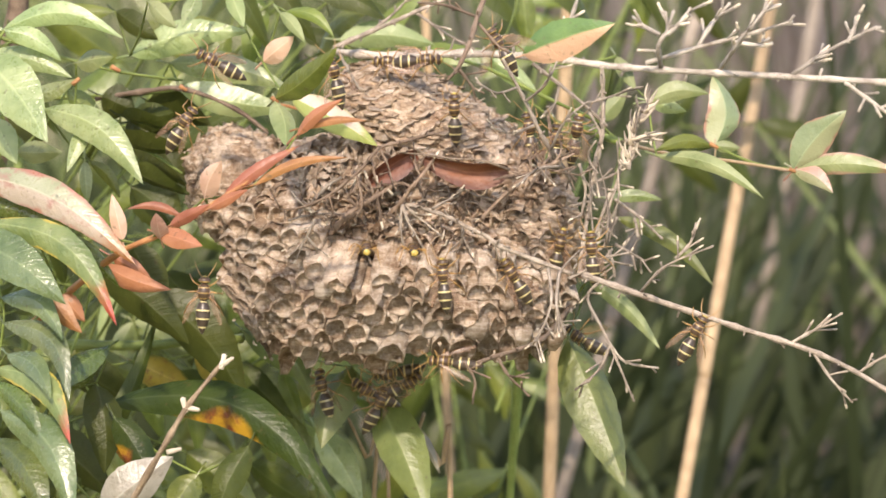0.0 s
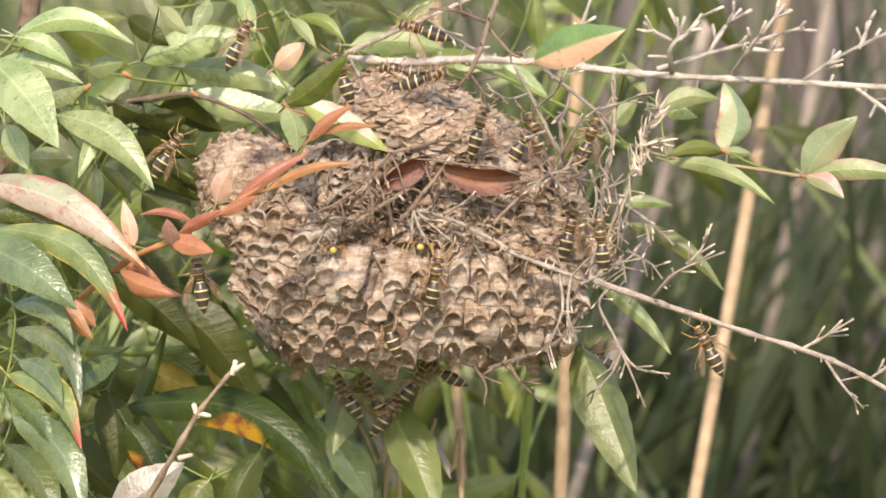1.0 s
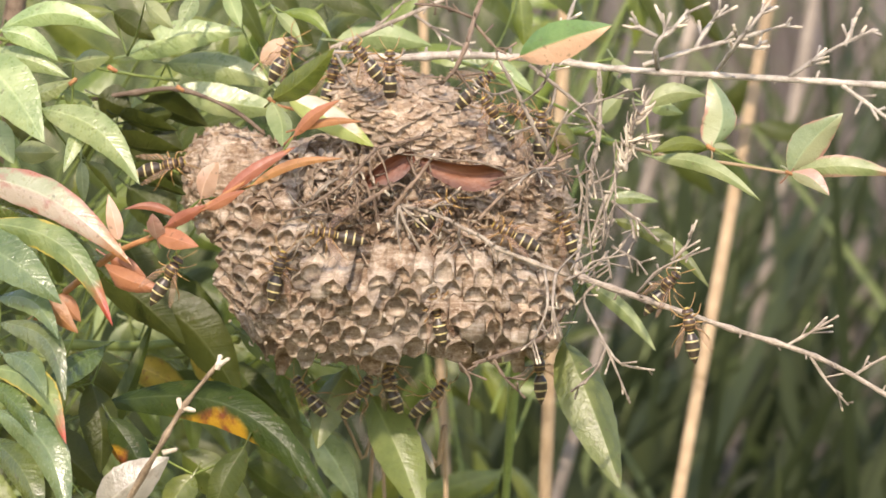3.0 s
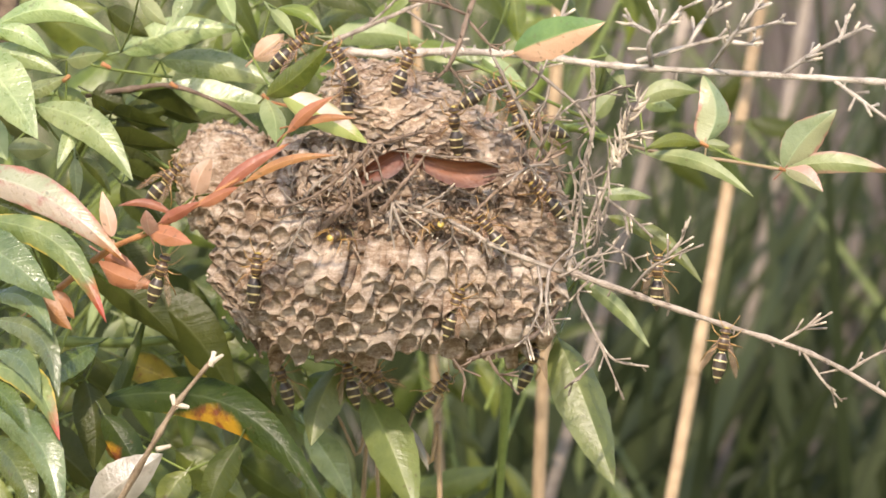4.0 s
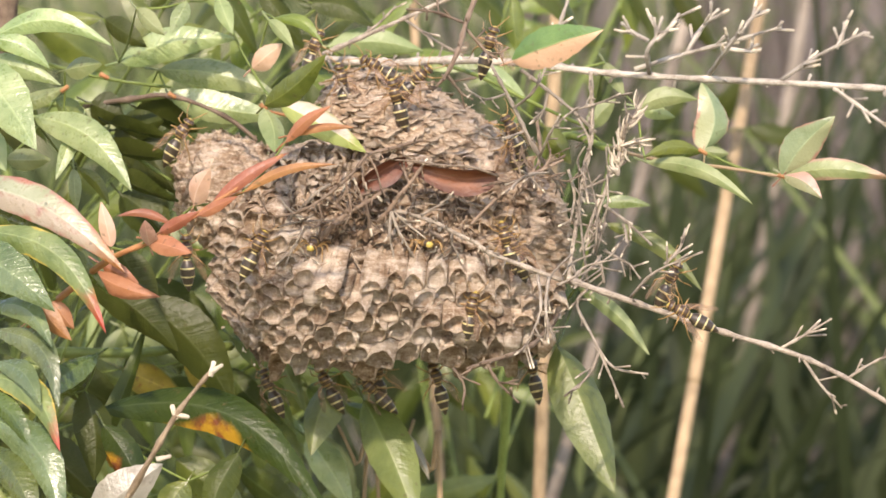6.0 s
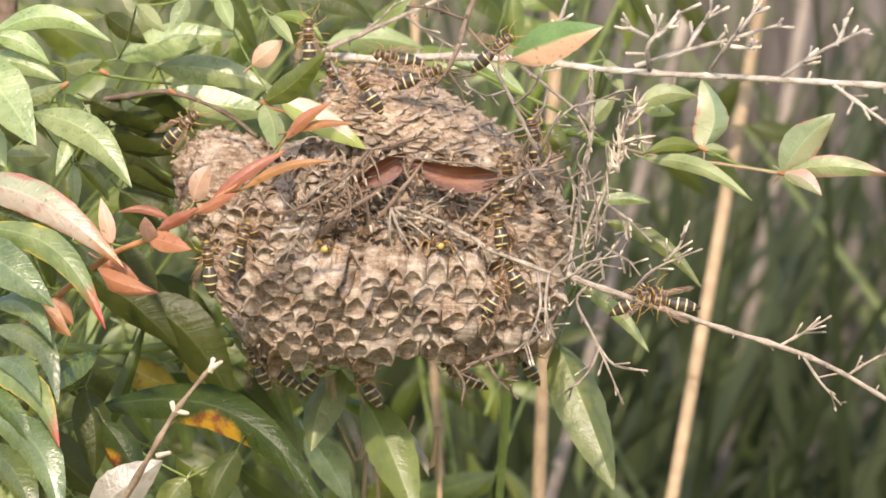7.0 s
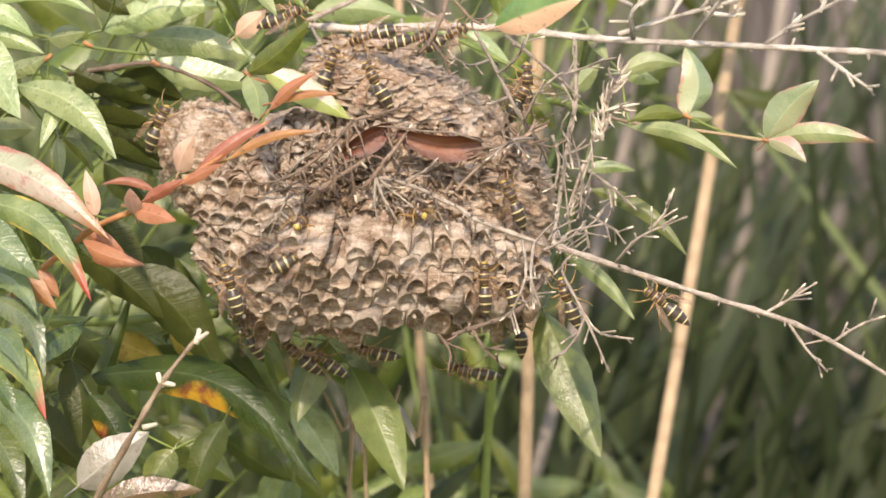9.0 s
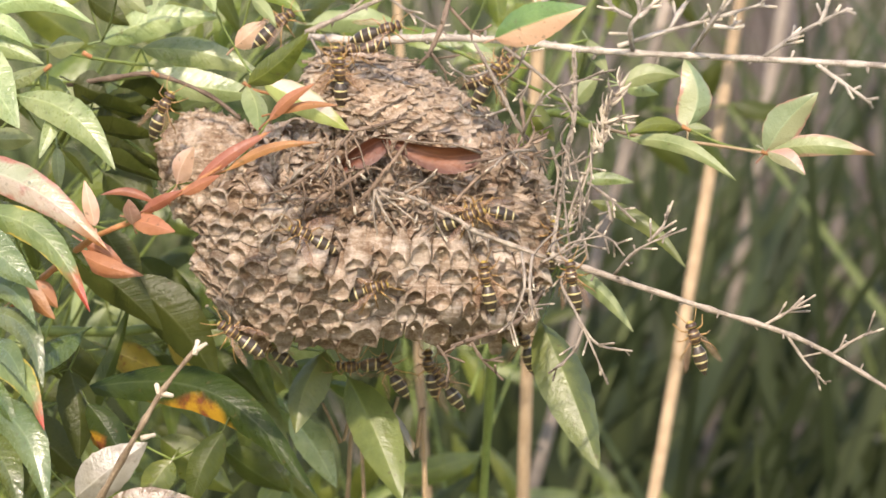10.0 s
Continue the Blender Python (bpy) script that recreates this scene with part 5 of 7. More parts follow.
panicle("long grey dead flower branch reaching out below the shoots",
        [(0.0432, 1.4721, 1.0360), (0.0456, 1.4700, 1.0346), (0.0457, 1.4644, 1.0354), (0.0653, 1.4634, 1.0287), (0.0921, 1.4622, 1.0198), (0.1188, 1.4610, 1.0112), (0.1399, 1.4594, 1.0000), (0.1670, 1.4569, 0.9824)], 0.0012, 0.0006,
        [[(0.0626, 1.4637, 1.0308), (0.0702, 1.4550, 1.0403), (0.0847, 1.4558, 1.0463)], [(0.0728, 1.4553, 1.0424), (0.0776, 1.4560, 1.0473), (0.0794, 1.4568, 1.0535)], [(0.1096, 1.4614, 1.0145), (0.1171, 1.4620, 1.0186), (0.1260, 1.4628, 1.0239)],
         [(0.1171, 1.4610, 1.0115), (0.1224, 1.4599, 1.0036), (0.1292, 1.4589, 0.9961)], [(0.1313, 1.4602, 1.0053), (0.1367, 1.4607, 1.0089), (0.1438, 1.4612, 1.0124)], [(0.0493, 1.4641, 1.0336), (0.0457, 1.4634, 1.0283), (0.0516, 1.4518, 1.0175), (0.0599, 1.4491, 0.9982)],
         [(0.0510, 1.4518, 1.0175), (0.0569, 1.4508, 1.0105), (0.0675, 1.4505, 1.0084)], [(0.0525, 1.4515, 1.0158), (0.0489, 1.4504, 1.0079), (0.0415, 1.4496, 1.0017)], [(0.0332, 1.4648, 1.0380), (0.0339, 1.4533, 1.0280), (0.0287, 1.4515, 1.0154)],
         [(0.0368, 1.4646, 1.0371), (0.0356, 1.4533, 1.0280), (0.0383, 1.4520, 1.0189)]])
panicle("dry twig reaching out under the nest", [(0.0414, 1.5027, 1.0205), (0.0316, 1.4715, 1.0143), (0.0171, 1.4609, 1.0106), (0.0109, 1.4606, 1.0085)], 0.0008, 0.0006,
        [[(0.0171, 1.4609, 1.0103), (0.0207, 1.4600, 1.0044), (0.0253, 1.4594, 1.0000)], [(0.0064, 1.4607, 1.0089), (0.0096, 1.4600, 1.0044), (0.0103, 1.4594, 1.0000)]], mat=TWIG_DARK)
panicle("bundle of upright dry twigs at the side of the nest", [(0.0510, 1.4983, 1.0990), (0.0515, 1.4994, 1.0872), (0.0511, 1.4978, 1.0764), (0.0485, 1.4952, 1.0640), (0.0464, 1.4906, 1.0512), (0.0449, 1.4859, 1.0433), (0.0435, 1.4810, 1.0348)], 0.00075, 0.00062,
        [[(0.0511, 1.4977, 1.0755), (0.0487, 1.4948, 1.0677), (0.0498, 1.4936, 1.0594)], [(0.0584, 1.4981, 1.0717), (0.0569, 1.4965, 1.0645), (0.0538, 1.4944, 1.0549), (0.0523, 1.4924, 1.0506), (0.0491, 1.4886, 1.0429)], [(0.0538, 1.4944, 1.0582), (0.0505, 1.4914, 1.0498), (0.0475, 1.4872, 1.0422)], [(0.0552, 1.4912, 1.0420), (0.0601, 1.4899, 1.0394), (0.0650, 1.4895, 1.0367)],
         [(0.0553, 1.4950, 1.0561), (0.0632, 1.4924, 1.0504), (0.0704, 1.4911, 1.0438)], [(0.0614, 1.4927, 1.0504), (0.0625, 1.4919, 1.0468), (0.0632, 1.4914, 1.0434)], [(0.0534, 1.4900, 1.0403), (0.0544, 1.4889, 1.0362), (0.0552, 1.4887, 1.0319)], [(0.0413, 1.4902, 1.0544), (0.0446, 1.4912, 1.0553), (0.0476, 1.4928, 1.0559)], [(0.0476, 1.4939, 1.0612), (0.0523, 1.4948, 1.0629), (0.0567, 1.4958, 1.0648)],
         [(0.0437, 1.4930, 1.0679), (0.0457, 1.4910, 1.0599), (0.0442, 1.4888, 1.0511)], [(0.0560, 1.4933, 1.0505), (0.0534, 1.4914, 1.0461), (0.0515, 1.4893, 1.0413)]])
panicle("thin dry twig slanting down to the side of the nest", [(0.0287, 1.4975, 1.0997), (0.0374, 1.4983, 1.0928), (0.0453, 1.4983, 1.0863), (0.0527, 1.4982, 1.0793)], 0.0006, 0.00048,
        [[(0.0453, 1.4983, 1.0863), (0.0538, 1.4978, 1.0889), (0.0632, 1.4973, 1.0922)], [(0.0469, 1.4980, 1.0839), (0.0511, 1.4974, 1.0756), (0.0494, 1.4958, 1.0668)], [(0.0374, 1.4983, 1.0928), (0.0362, 1.4972, 1.0875), (0.0338, 1.4969, 1.0830)]])
panicle("dark dry twig standing on the shoulder of the nest", [(0.0338, 1.4969, 1.0830), (0.0346, 1.4909, 1.0723), (0.0302, 1.4862, 1.0654), (0.0273, 1.4847, 1.0607)], 0.00055, 0.00042,
        [[(0.0302, 1.4864, 1.0663), (0.0364, 1.4882, 1.0699), (0.0424, 1.4909, 1.0723)], [(0.0318, 1.4876, 1.0685), (0.0297, 1.4883, 1.0712), (0.0286, 1.4900, 1.0752)], [(0.0364, 1.4882, 1.0699), (0.0387, 1.4889, 1.0675), (0.0409, 1.4897, 1.0643)]], mat=TWIG_DARK)
panicle("dry forked twig hanging over the top of the nest", [(0.0174, 1.4980, 1.1310), (0.0115, 1.4860, 1.1175), (0.0082, 1.4746, 1.1078), (0.0039, 1.4733, 1.0990)], 0.0009, 0.0006,
        [[(0.0055, 1.4736, 1.1011), (0.0021, 1.4731, 1.0976), (0.0004, 1.4729, 1.0958)], [(0.0050, 1.4735, 1.1004), (0.0075, 1.4731, 1.0972), (0.0096, 1.4727, 1.0944)], [(0.0104, 1.4858, 1.1158), (0.0011, 1.4863, 1.1193), (-0.0079, 1.4864, 1.1202)], [(0.0110, 1.4855, 1.1140), (0.0172, 1.4845, 1.1069), (0.0208, 1.4842, 1.1047)]], mat=TWIG_DARK)
panicle("dry branch rising over the top of the nest", [(-0.0363, 1.5452, 1.1001), (-0.0232, 1.5459, 1.1057), (-0.0092, 1.5468, 1.1118), (0.0086, 1.5479, 1.1195)], 0.0008, 0.0006,
        [[(-0.0092, 1.5468, 1.1118), (0.0011, 1.5458, 1.1047), (0.0104, 1.5451, 1.0996)], [(-0.0250, 1.5458, 1.1047), (-0.0176, 1.5466, 1.1102), (-0.0120, 1.5474, 1.1158)], [(-0.0339, 1.5243, 1.1003), (-0.0301, 1.5132, 1.0949), (-0.0264, 1.5122, 1.0886)]])
panicle("pale dry twigs matted on the shoulder of the nest", [(0.0409, 1.4884, 1.0629), (0.0325, 1.4803, 1.0766), (0.0253, 1.4823, 1.0908), (0.0190, 1.4839, 1.1024)], 0.0007, 0.0005,
        [[(0.0343, 1.4799, 1.0739), (0.0385, 1.4712, 1.0840), (0.0457, 1.4721, 1.0901)], [(0.0298, 1.4810, 1.0819), (0.0216, 1.4707, 1.0804), (0.0152, 1.4610, 1.0833)], [(0.0262, 1.4820, 1.0891), (0.0323, 1.4728, 1.0954), (0.0359, 1.4738, 1.1025)],
         [(0.0235, 1.4827, 1.0935), (0.0171, 1.4725, 1.0928), (0.0117, 1.4629, 1.0965)], [(0.0370, 1.4791, 1.0686), (0.0296, 1.4691, 1.0689), (0.0232, 1.4584, 1.0649)]])
panicle("dark dry twigs matted in the middle of the nest", [(-0.0029, 1.4863, 1.0785), (-0.0126, 1.4828, 1.0761), (-0.0203, 1.4802, 1.0743), (-0.0264, 1.4774, 1.0676), (-0.0362, 1.4763, 1.0598), (-0.0434, 1.4771, 1.0561)], 0.00055, 0.00042,
        [[(-0.0362, 1.4763, 1.0598), (-0.0350, 1.4764, 1.0538), (-0.0379, 1.4778, 1.0511)], [(-0.0277, 1.4772, 1.0663), (-0.0256, 1.4768, 1.0570), (-0.0284, 1.4782, 1.0514)], [(-0.0434, 1.4771, 1.0561), (-0.0505, 1.4784, 1.0549), (-0.0545, 1.4800, 1.0564)], [(-0.0203, 1.4802, 1.0743), (-0.0176, 1.4782, 1.0694), (-0.0162, 1.4771, 1.0639)]], mat=TWIG_DARK)
panicle("pale dry twigs crossing the face of the nest", [(0.0413, 1.4769, 1.0343), (0.0185, 1.4771, 1.0431), (0.0140, 1.4775, 1.0463), (0.0064, 1.4780, 1.0499), (0.0023, 1.4784, 1.0522), (-0.0040, 1.4787, 1.0546), (-0.0103, 1.4807, 1.0560), (-0.0148, 1.4835, 1.0565)], 0.0007, 0.00055,
        [[(0.0064, 1.4780, 1.0499), (0.0062, 1.4776, 1.0469), (0.0059, 1.4789, 1.0429)], [(0.0140, 1.4775, 1.0463), (0.0179, 1.4771, 1.0435), (0.0186, 1.4780, 1.0393)], [(-0.0040, 1.4787, 1.0546), (0.0005, 1.4791, 1.0574), (0.0050, 1.4815, 1.0589)], [(-0.0121, 1.4811, 1.0561), (-0.0090, 1.4785, 1.0532), (-0.0049, 1.4788, 1.0500)], [(-0.0130, 1.4800, 1.0563), (-0.0135, 1.4782, 1.0487), (-0.0120, 1.4797, 1.0410)], [(-0.0130, 1.4800, 1.0563), (-0.0108, 1.4781, 1.0505), (-0.0080, 1.4785, 1.0455), (-0.0057, 1.4801, 1.0410)]])
panicle("dark brown broken twig standing in the nest hollow", [(-0.0174, 1.4838, 1.0521), (-0.0135, 1.4805, 1.0569), (-0.0102, 1.4797, 1.0617), (-0.0070, 1.4798, 1.0653), (-0.0026, 1.4818, 1.0712)], 0.0008, 0.0005,
        [[(-0.0070, 1.4798, 1.0653), (-0.0086, 1.4813, 1.0682), (-0.0090, 1.4841, 1.0721)], [(-0.0102, 1.4797, 1.0617), (-0.0129, 1.4806, 1.0631), (-0.0173, 1.4816, 1.0623)]], mat=TWIG_DARK)
FORKED = panicle("dark broken twig with pale buds caught in the nest hollow", [(-0.0361, 1.4827, 1.0466), (-0.0315, 1.4798, 1.0518), (-0.0270, 1.4788, 1.0556), (-0.0219, 1.4785, 1.0587), (-0.0147, 1.4809, 1.0629)], 0.0010, 0.0006,
        [[(-0.0210, 1.4786, 1.0590), (-0.0202, 1.4780, 1.0551), (-0.0195, 1.4778, 1.0508)], [(-0.0219, 1.4785, 1.0587), (-0.0228, 1.4793, 1.0618), (-0.0242, 1.4798, 1.0650)], [(-0.0210, 1.4786, 1.0590), (-0.0208, 1.4793, 1.0615), (-0.0210, 1.4796, 1.0634)], [(-0.0270, 1.4788, 1.0556), (-0.0299, 1.4793, 1.0586), (-0.0284, 1.4802, 1.0628)], [(-0.0315, 1.4798, 1.0518), (-0.0266, 1.4793, 1.0564), (-0.0261, 1.4813, 1.0652)]], mat=TWIG_DARK)
for end, base in (((-0.0195, 1.4778, 1.0506), (-0.0198, 1.4779, 1.0529)), ((-0.0242, 1.4798, 1.0652), (-0.0235, 1.4796, 1.0634)), ((-0.0210, 1.4796, 1.0636), (-0.0208, 1.4793, 1.0618)), ((-0.0282, 1.4802, 1.0630), (-0.0289, 1.4798, 1.0613)), ((-0.0162, 1.4787, 1.0599), (-0.0148, 1.4792, 1.0582)), ((-0.0026, 1.4816, 1.0714), (-0.0043, 1.4808, 1.0694))):
    bud(FORKED, Vector(end), Vector(end) - Vector(base), 0.0009, BUD)
panicle("pale dry twigs lying over the shoulder of the comb", [(-0.0436, 1.4823, 1.0543), (-0.0404, 1.4818, 1.0583), (-0.0371, 1.4823, 1.0619), (-0.0324, 1.4841, 1.0645)], 0.0006, 0.00045,
        [[(-0.0494, 1.4818, 1.0509), (-0.0436, 1.4810, 1.0526), (-0.0343, 1.4822, 1.0533)], [(-0.0409, 1.4808, 1.0516), (-0.0435, 1.4800, 1.0459), (-0.0473, 1.4812, 1.0410)], [(-0.0435, 1.4800, 1.0459), (-0.0410, 1.4796, 1.0432), (-0.0397, 1.4807, 1.0403)], [(-0.0481, 1.4827, 1.0601), (-0.0463, 1.4816, 1.0575), (-0.0436, 1.4819, 1.0543)]])
panicle("dark forked twig beside the dead leaf", [(0.0124, 1.4794, 1.0519), (0.0197, 1.4787, 1.0597), (0.0285, 1.4773, 1.0671), (0.0350, 1.4777, 1.0697), (0.0417, 1.4799, 1.0726)], 0.00062, 0.00042,
        [[(0.0285, 1.4773, 1.0671), (0.0276, 1.4779, 1.0710), (0.0285, 1.4790, 1.0752)], [(0.0285, 1.4773, 1.0671), (0.0242, 1.4784, 1.0659), (0.0201, 1.4802, 1.0657)], [(0.0314, 1.4775, 1.0683), (0.0376, 1.4779, 1.0669), (0.0440, 1.4790, 1.0657)], [(0.0350, 1.4777, 1.0697), (0.0373, 1.4790, 1.0728), (0.0377, 1.4802, 1.0761)]], mat=TWIG_DARK)


def thatch(label, name, seed, count, low, high, spread, radius, mat):
    """A loose bundle of dry stems between two places."""
    r = random.Random(seed)
    low, high = Vector(low), Vector(high)
    ob = thing(name, low, label, "branch", "dead branches")
    for _ in range(count):
        a = low.lerp(high, r.uniform(-0.1, 0.75)) + Vector((r.uniform(-1, 1), r.uniform(-0.8, 0.8), 0)) * spread
        c = a.lerp(high, r.uniform(0.35, 0.9)) + Vector((r.uniform(-1, 1), r.uniform(-0.8, 0.8), r.uniform(-0.5, 0.5))) * spread * 1.4
        twig(ob, [a, a.lerp(c, 0.5) + Vector((r.uniform(-1, 1), r.uniform(-1, 1), 0)) * spread * 0.9, c], radius * r.uniform(0.6, 1.2), radius * 0.5, mat, "stem", knob=1.6, steps=3, sides=5)
    return ob


thatch("dense bundle of pale dry stems beside the nest", "dry_stem_bundle", 51, 5, (0.0496, 1.4834, 1.0271), (0.0496, 1.4808, 1.0802), 0.004, 0.00048, TWIG)


def bract_spike(label, low, high, count, seed):
    """A dry shoot tip: a stem clothed with stacked pointed bracts."""
    r = random.Random(seed)
    low, high = Vector(low), Vector(high)
    ob = thing("dry_tuft", low, label, "branch", "dead branches")
    line = glide([low, low.lerp(high, 0.5) + Vector((-0.002, 0, 0)), high], 12)
    bm = bmesh.new()
    tube(bm, line, 0.0008, 0.0005, 7)
    link("stem", bm, TWIG, ob)
    for i in range(count):
        k = int(r.random() ** 0.9 * (len(line) - 3)) + 1
        p = line[k]
        ahead = (line[k + 1] - line[k]).normalized()
        out = Vector((r.uniform(-1, 1), r.uniform(-1, 0.4), r.uniform(-0.4, 0.4))).normalized()
        way = (ahead * r.uniform(0.5, 1.2) + out * r.uniform(0.5, 1.0)).normalized()
        size = r.uniform(0.0028, 0.0062)
        bm = bmesh.new()
        tube(bm, glide([p, p + way * size * 0.55 + out * size * 0.12, p + way * size + ahead * size * 0.15], 3), r.uniform(0.0005, 0.0009), 0.00016, 5, 0.2)
        link("bract", bm, r.choice((BUD, BUD, TWIG)), ob)
    return ob


bract_spike("spike of stacked pale dry bracts on a twig", (0.0589, 1.4790, 1.0677), (0.0661, 1.4821, 1.0894), 46, 52)
bract_spike("ragged tip of dry bracts on a dead twig", (0.0582, 1.4803, 1.0766), (0.0697, 1.4806, 1.0787), 16, 57)
thatch("dry stems matted at the end of the branch", "dry_stem_bundle", 53, 9, (0.0403, 1.4641, 1.0336), (0.0541, 1.4760, 1.0464), 0.005, 0.0006, TWIG)



def fill(parent, count, seed, root, xs, ys, zs, mats, sizes=(0.03, 0.065)):
    """Deeper sprays of the shrub: a stalk from the cane, leaflets in pairs along it and one at its end."""
    r = random.Random(seed)
    for _ in range(count // 5):
        p = Vector((r.uniform(*xs), r.uniform(*ys), r.uniform(*zs)))
        a = r.choice((r.uniform(-0.6, 0.7), r.uniform(2.4, 3.9), r.uniform(-1.8, -1.2)))
        run = Vector((math.cos(a), r.uniform(-0.5, 0.3), math.sin(a))).normalized()
        size = r.uniform(*sizes)
        base = Vector((root[0], root[1], p.z - 0.10 - 0.05 * r.random()))
        twig(parent, [base, base.lerp(p, 0.6) + Vector((0, 0.01, 0.0)), p, p + run * size * 0.75, p + run * size * 1.5], 0.0007, 0.0004, STEM, "stalk", steps=3, sides=5)
        mat = r.choice(mats)
        for k, (along, swing) in enumerate(((0.25, 0.9), (0.25, -0.9), (0.85, 0.8), (0.85, -0.8), (1.45, 0.1))):
            q = p + run * size * along
            b = a + swing + r.uniform(-0.25, 0.25)
            d = Vector((math.cos(b), r.uniform(-0.4, 0.25), math.sin(b) - 0.25)).normalized() * size * r.uniform(0.8, 1.15)
            leaf(parent, q, q + d, size * r.uniform(0.24, 0.34), mat, r.uniform(-0.08, 0.12), 0.08, -0.3, (r.uniform(-0.4, 0.4), -0.8, r.uniform(0.2, 0.8)), stalk=False)


fill(SHRUB, 115, 31, (-0.17, 1.66), (-0.18, -0.03), (1.57, 1.69), (0.91, 1.13), (SHADED_GREEN, GREEN, GREEN, GREY), (0.02, 0.036))
fill(SHRUB, 120, 32, (-0.16, 1.75), (-0.21, 0.0), (1.70, 1.92), (0.86, 1.12), (SHADED_GREEN, SHADED_GREEN, GREEN), (0.025, 0.045))
fill(RSHRUB, 65, 33, (0.02, 1.74), (-0.08, 0.05), (1.70, 1.98), (0.85, 0.965), (GREEN, GREEN, SHADED_GREEN), (0.02, 0.036))
fill(RSHRUB, 60, 35, (0.05, 1.85), (0.0, 0.14), (1.82, 2.02), (0.82, 0.885), (GREEN, BROAD, BROAD), (0.026, 0.045))
fill(RSHRUB, 25, 34, (0.02, 1.74), (0.0, 0.09), (1.75, 2.0), (1.02, 1.12), (GREEN, SHADED_GREEN), (0.025, 0.05))
for x, y, h in ((-0.16, 1.75, 1.05), (0.05, 1.80, 0.86)):
    twig(SHRUB if x < 0 else RSHRUB, [(x, y, 0.0), (x + 0.01, y, h * 0.5), (x, y, h)], 0.004, 0.0015, STEM, "cane", nodes=4, steps=6, sides=7)

# ---- wasps ----
def chitin(name, base, stripe=None, rough=0.35, period=0.00185, wide=0.12):
    m, n, l, b = material(name, rough, 0.5)
    tc = n.new("ShaderNodeTexCoord")
    grain = tex_noise(n, l, tc.outputs["Object"], 1400, 3)
    col = ramp(n, l, grain, [(0.3, tuple(0.7 * c for c in base)), (0.7, tuple(1.25 * c for c in base))])
    if stripe:
        sp = n.new("ShaderNodeSeparateXYZ")
        l.new(tc.outputs["Object"], sp.inputs[0])
        x = calc(n, l, "ADD", sp.outputs[0], calc(n, l, "MULTIPLY", calc(n, l, "SUBTRACT", grain, 0.5), 0.0005))
        k = calc(n, l, "FRACT", calc(n, l, "DIVIDE", x, period))
        col = blend(n, l, ramp(n, l, k, [(wide, (1, 1, 1)), (wide + 0.06, (0, 0, 0)), (0.92, (0, 0, 0)), (0.97, (1, 1, 1))]), col, stripe)
    l.new(col, b.inputs["Base Color"])
    bump(n, l, b, grain, 0.3, 0.0001)
    return m


SHELL = chitin("wasp_thorax", (0.065, 0.038, 0.022), (0.34, 0.23, 0.08))
BANDED = chitin("wasp_abdomen", (0.050, 0.036, 0.024), (0.58, 0.49, 0.24), period=0.0029, wide=0.10)
FACE = chitin("wasp_face", (0.42, 0.31, 0.07))
LEG = chitin("wasp_leg", (0.31, 0.18, 0.06))
m, n, l, b = material("wasp_wing", 0.3, 0.5)
b.inputs["Base Color"].default_value = (0.34, 0.19, 0.09, 1)
tc = n.new("ShaderNodeTexCoord")
l.new(ramp(n, l, tex_noise(n, l, tc.outputs["Object"], 700, 3, 0.6, (0.3, 1, 1)), [(0.3, (0.16, 0.085, 0.055)), (0.7, (0.36, 0.23, 0.15))]), b.inputs["Base Color"])
b.inputs["Alpha"].default_value = 0.38
WING = m


def spindle(bm, stations, sides=14, arch=0.0):
    """A body turned about x from stations (x, half width, half height, centre z)."""
    rings = []
    for x, w, h, cz in stations:
        rings.append([bm.verts.new((x * 0.001, w * 0.001 * math.cos(math.tau * k / sides), (cz + h * math.sin(math.tau * k / sides)) * 0.001)) for k in range(sides)])
    for a, c in zip(rings, rings[1:]):
        for k in range(sides):
            bm.faces.new((a[k], c[k], c[(k + 1) % sides], a[(k + 1) % sides]))
    bm.faces.new(rings[0])
    bm.faces.new(rings[-1][::-1])


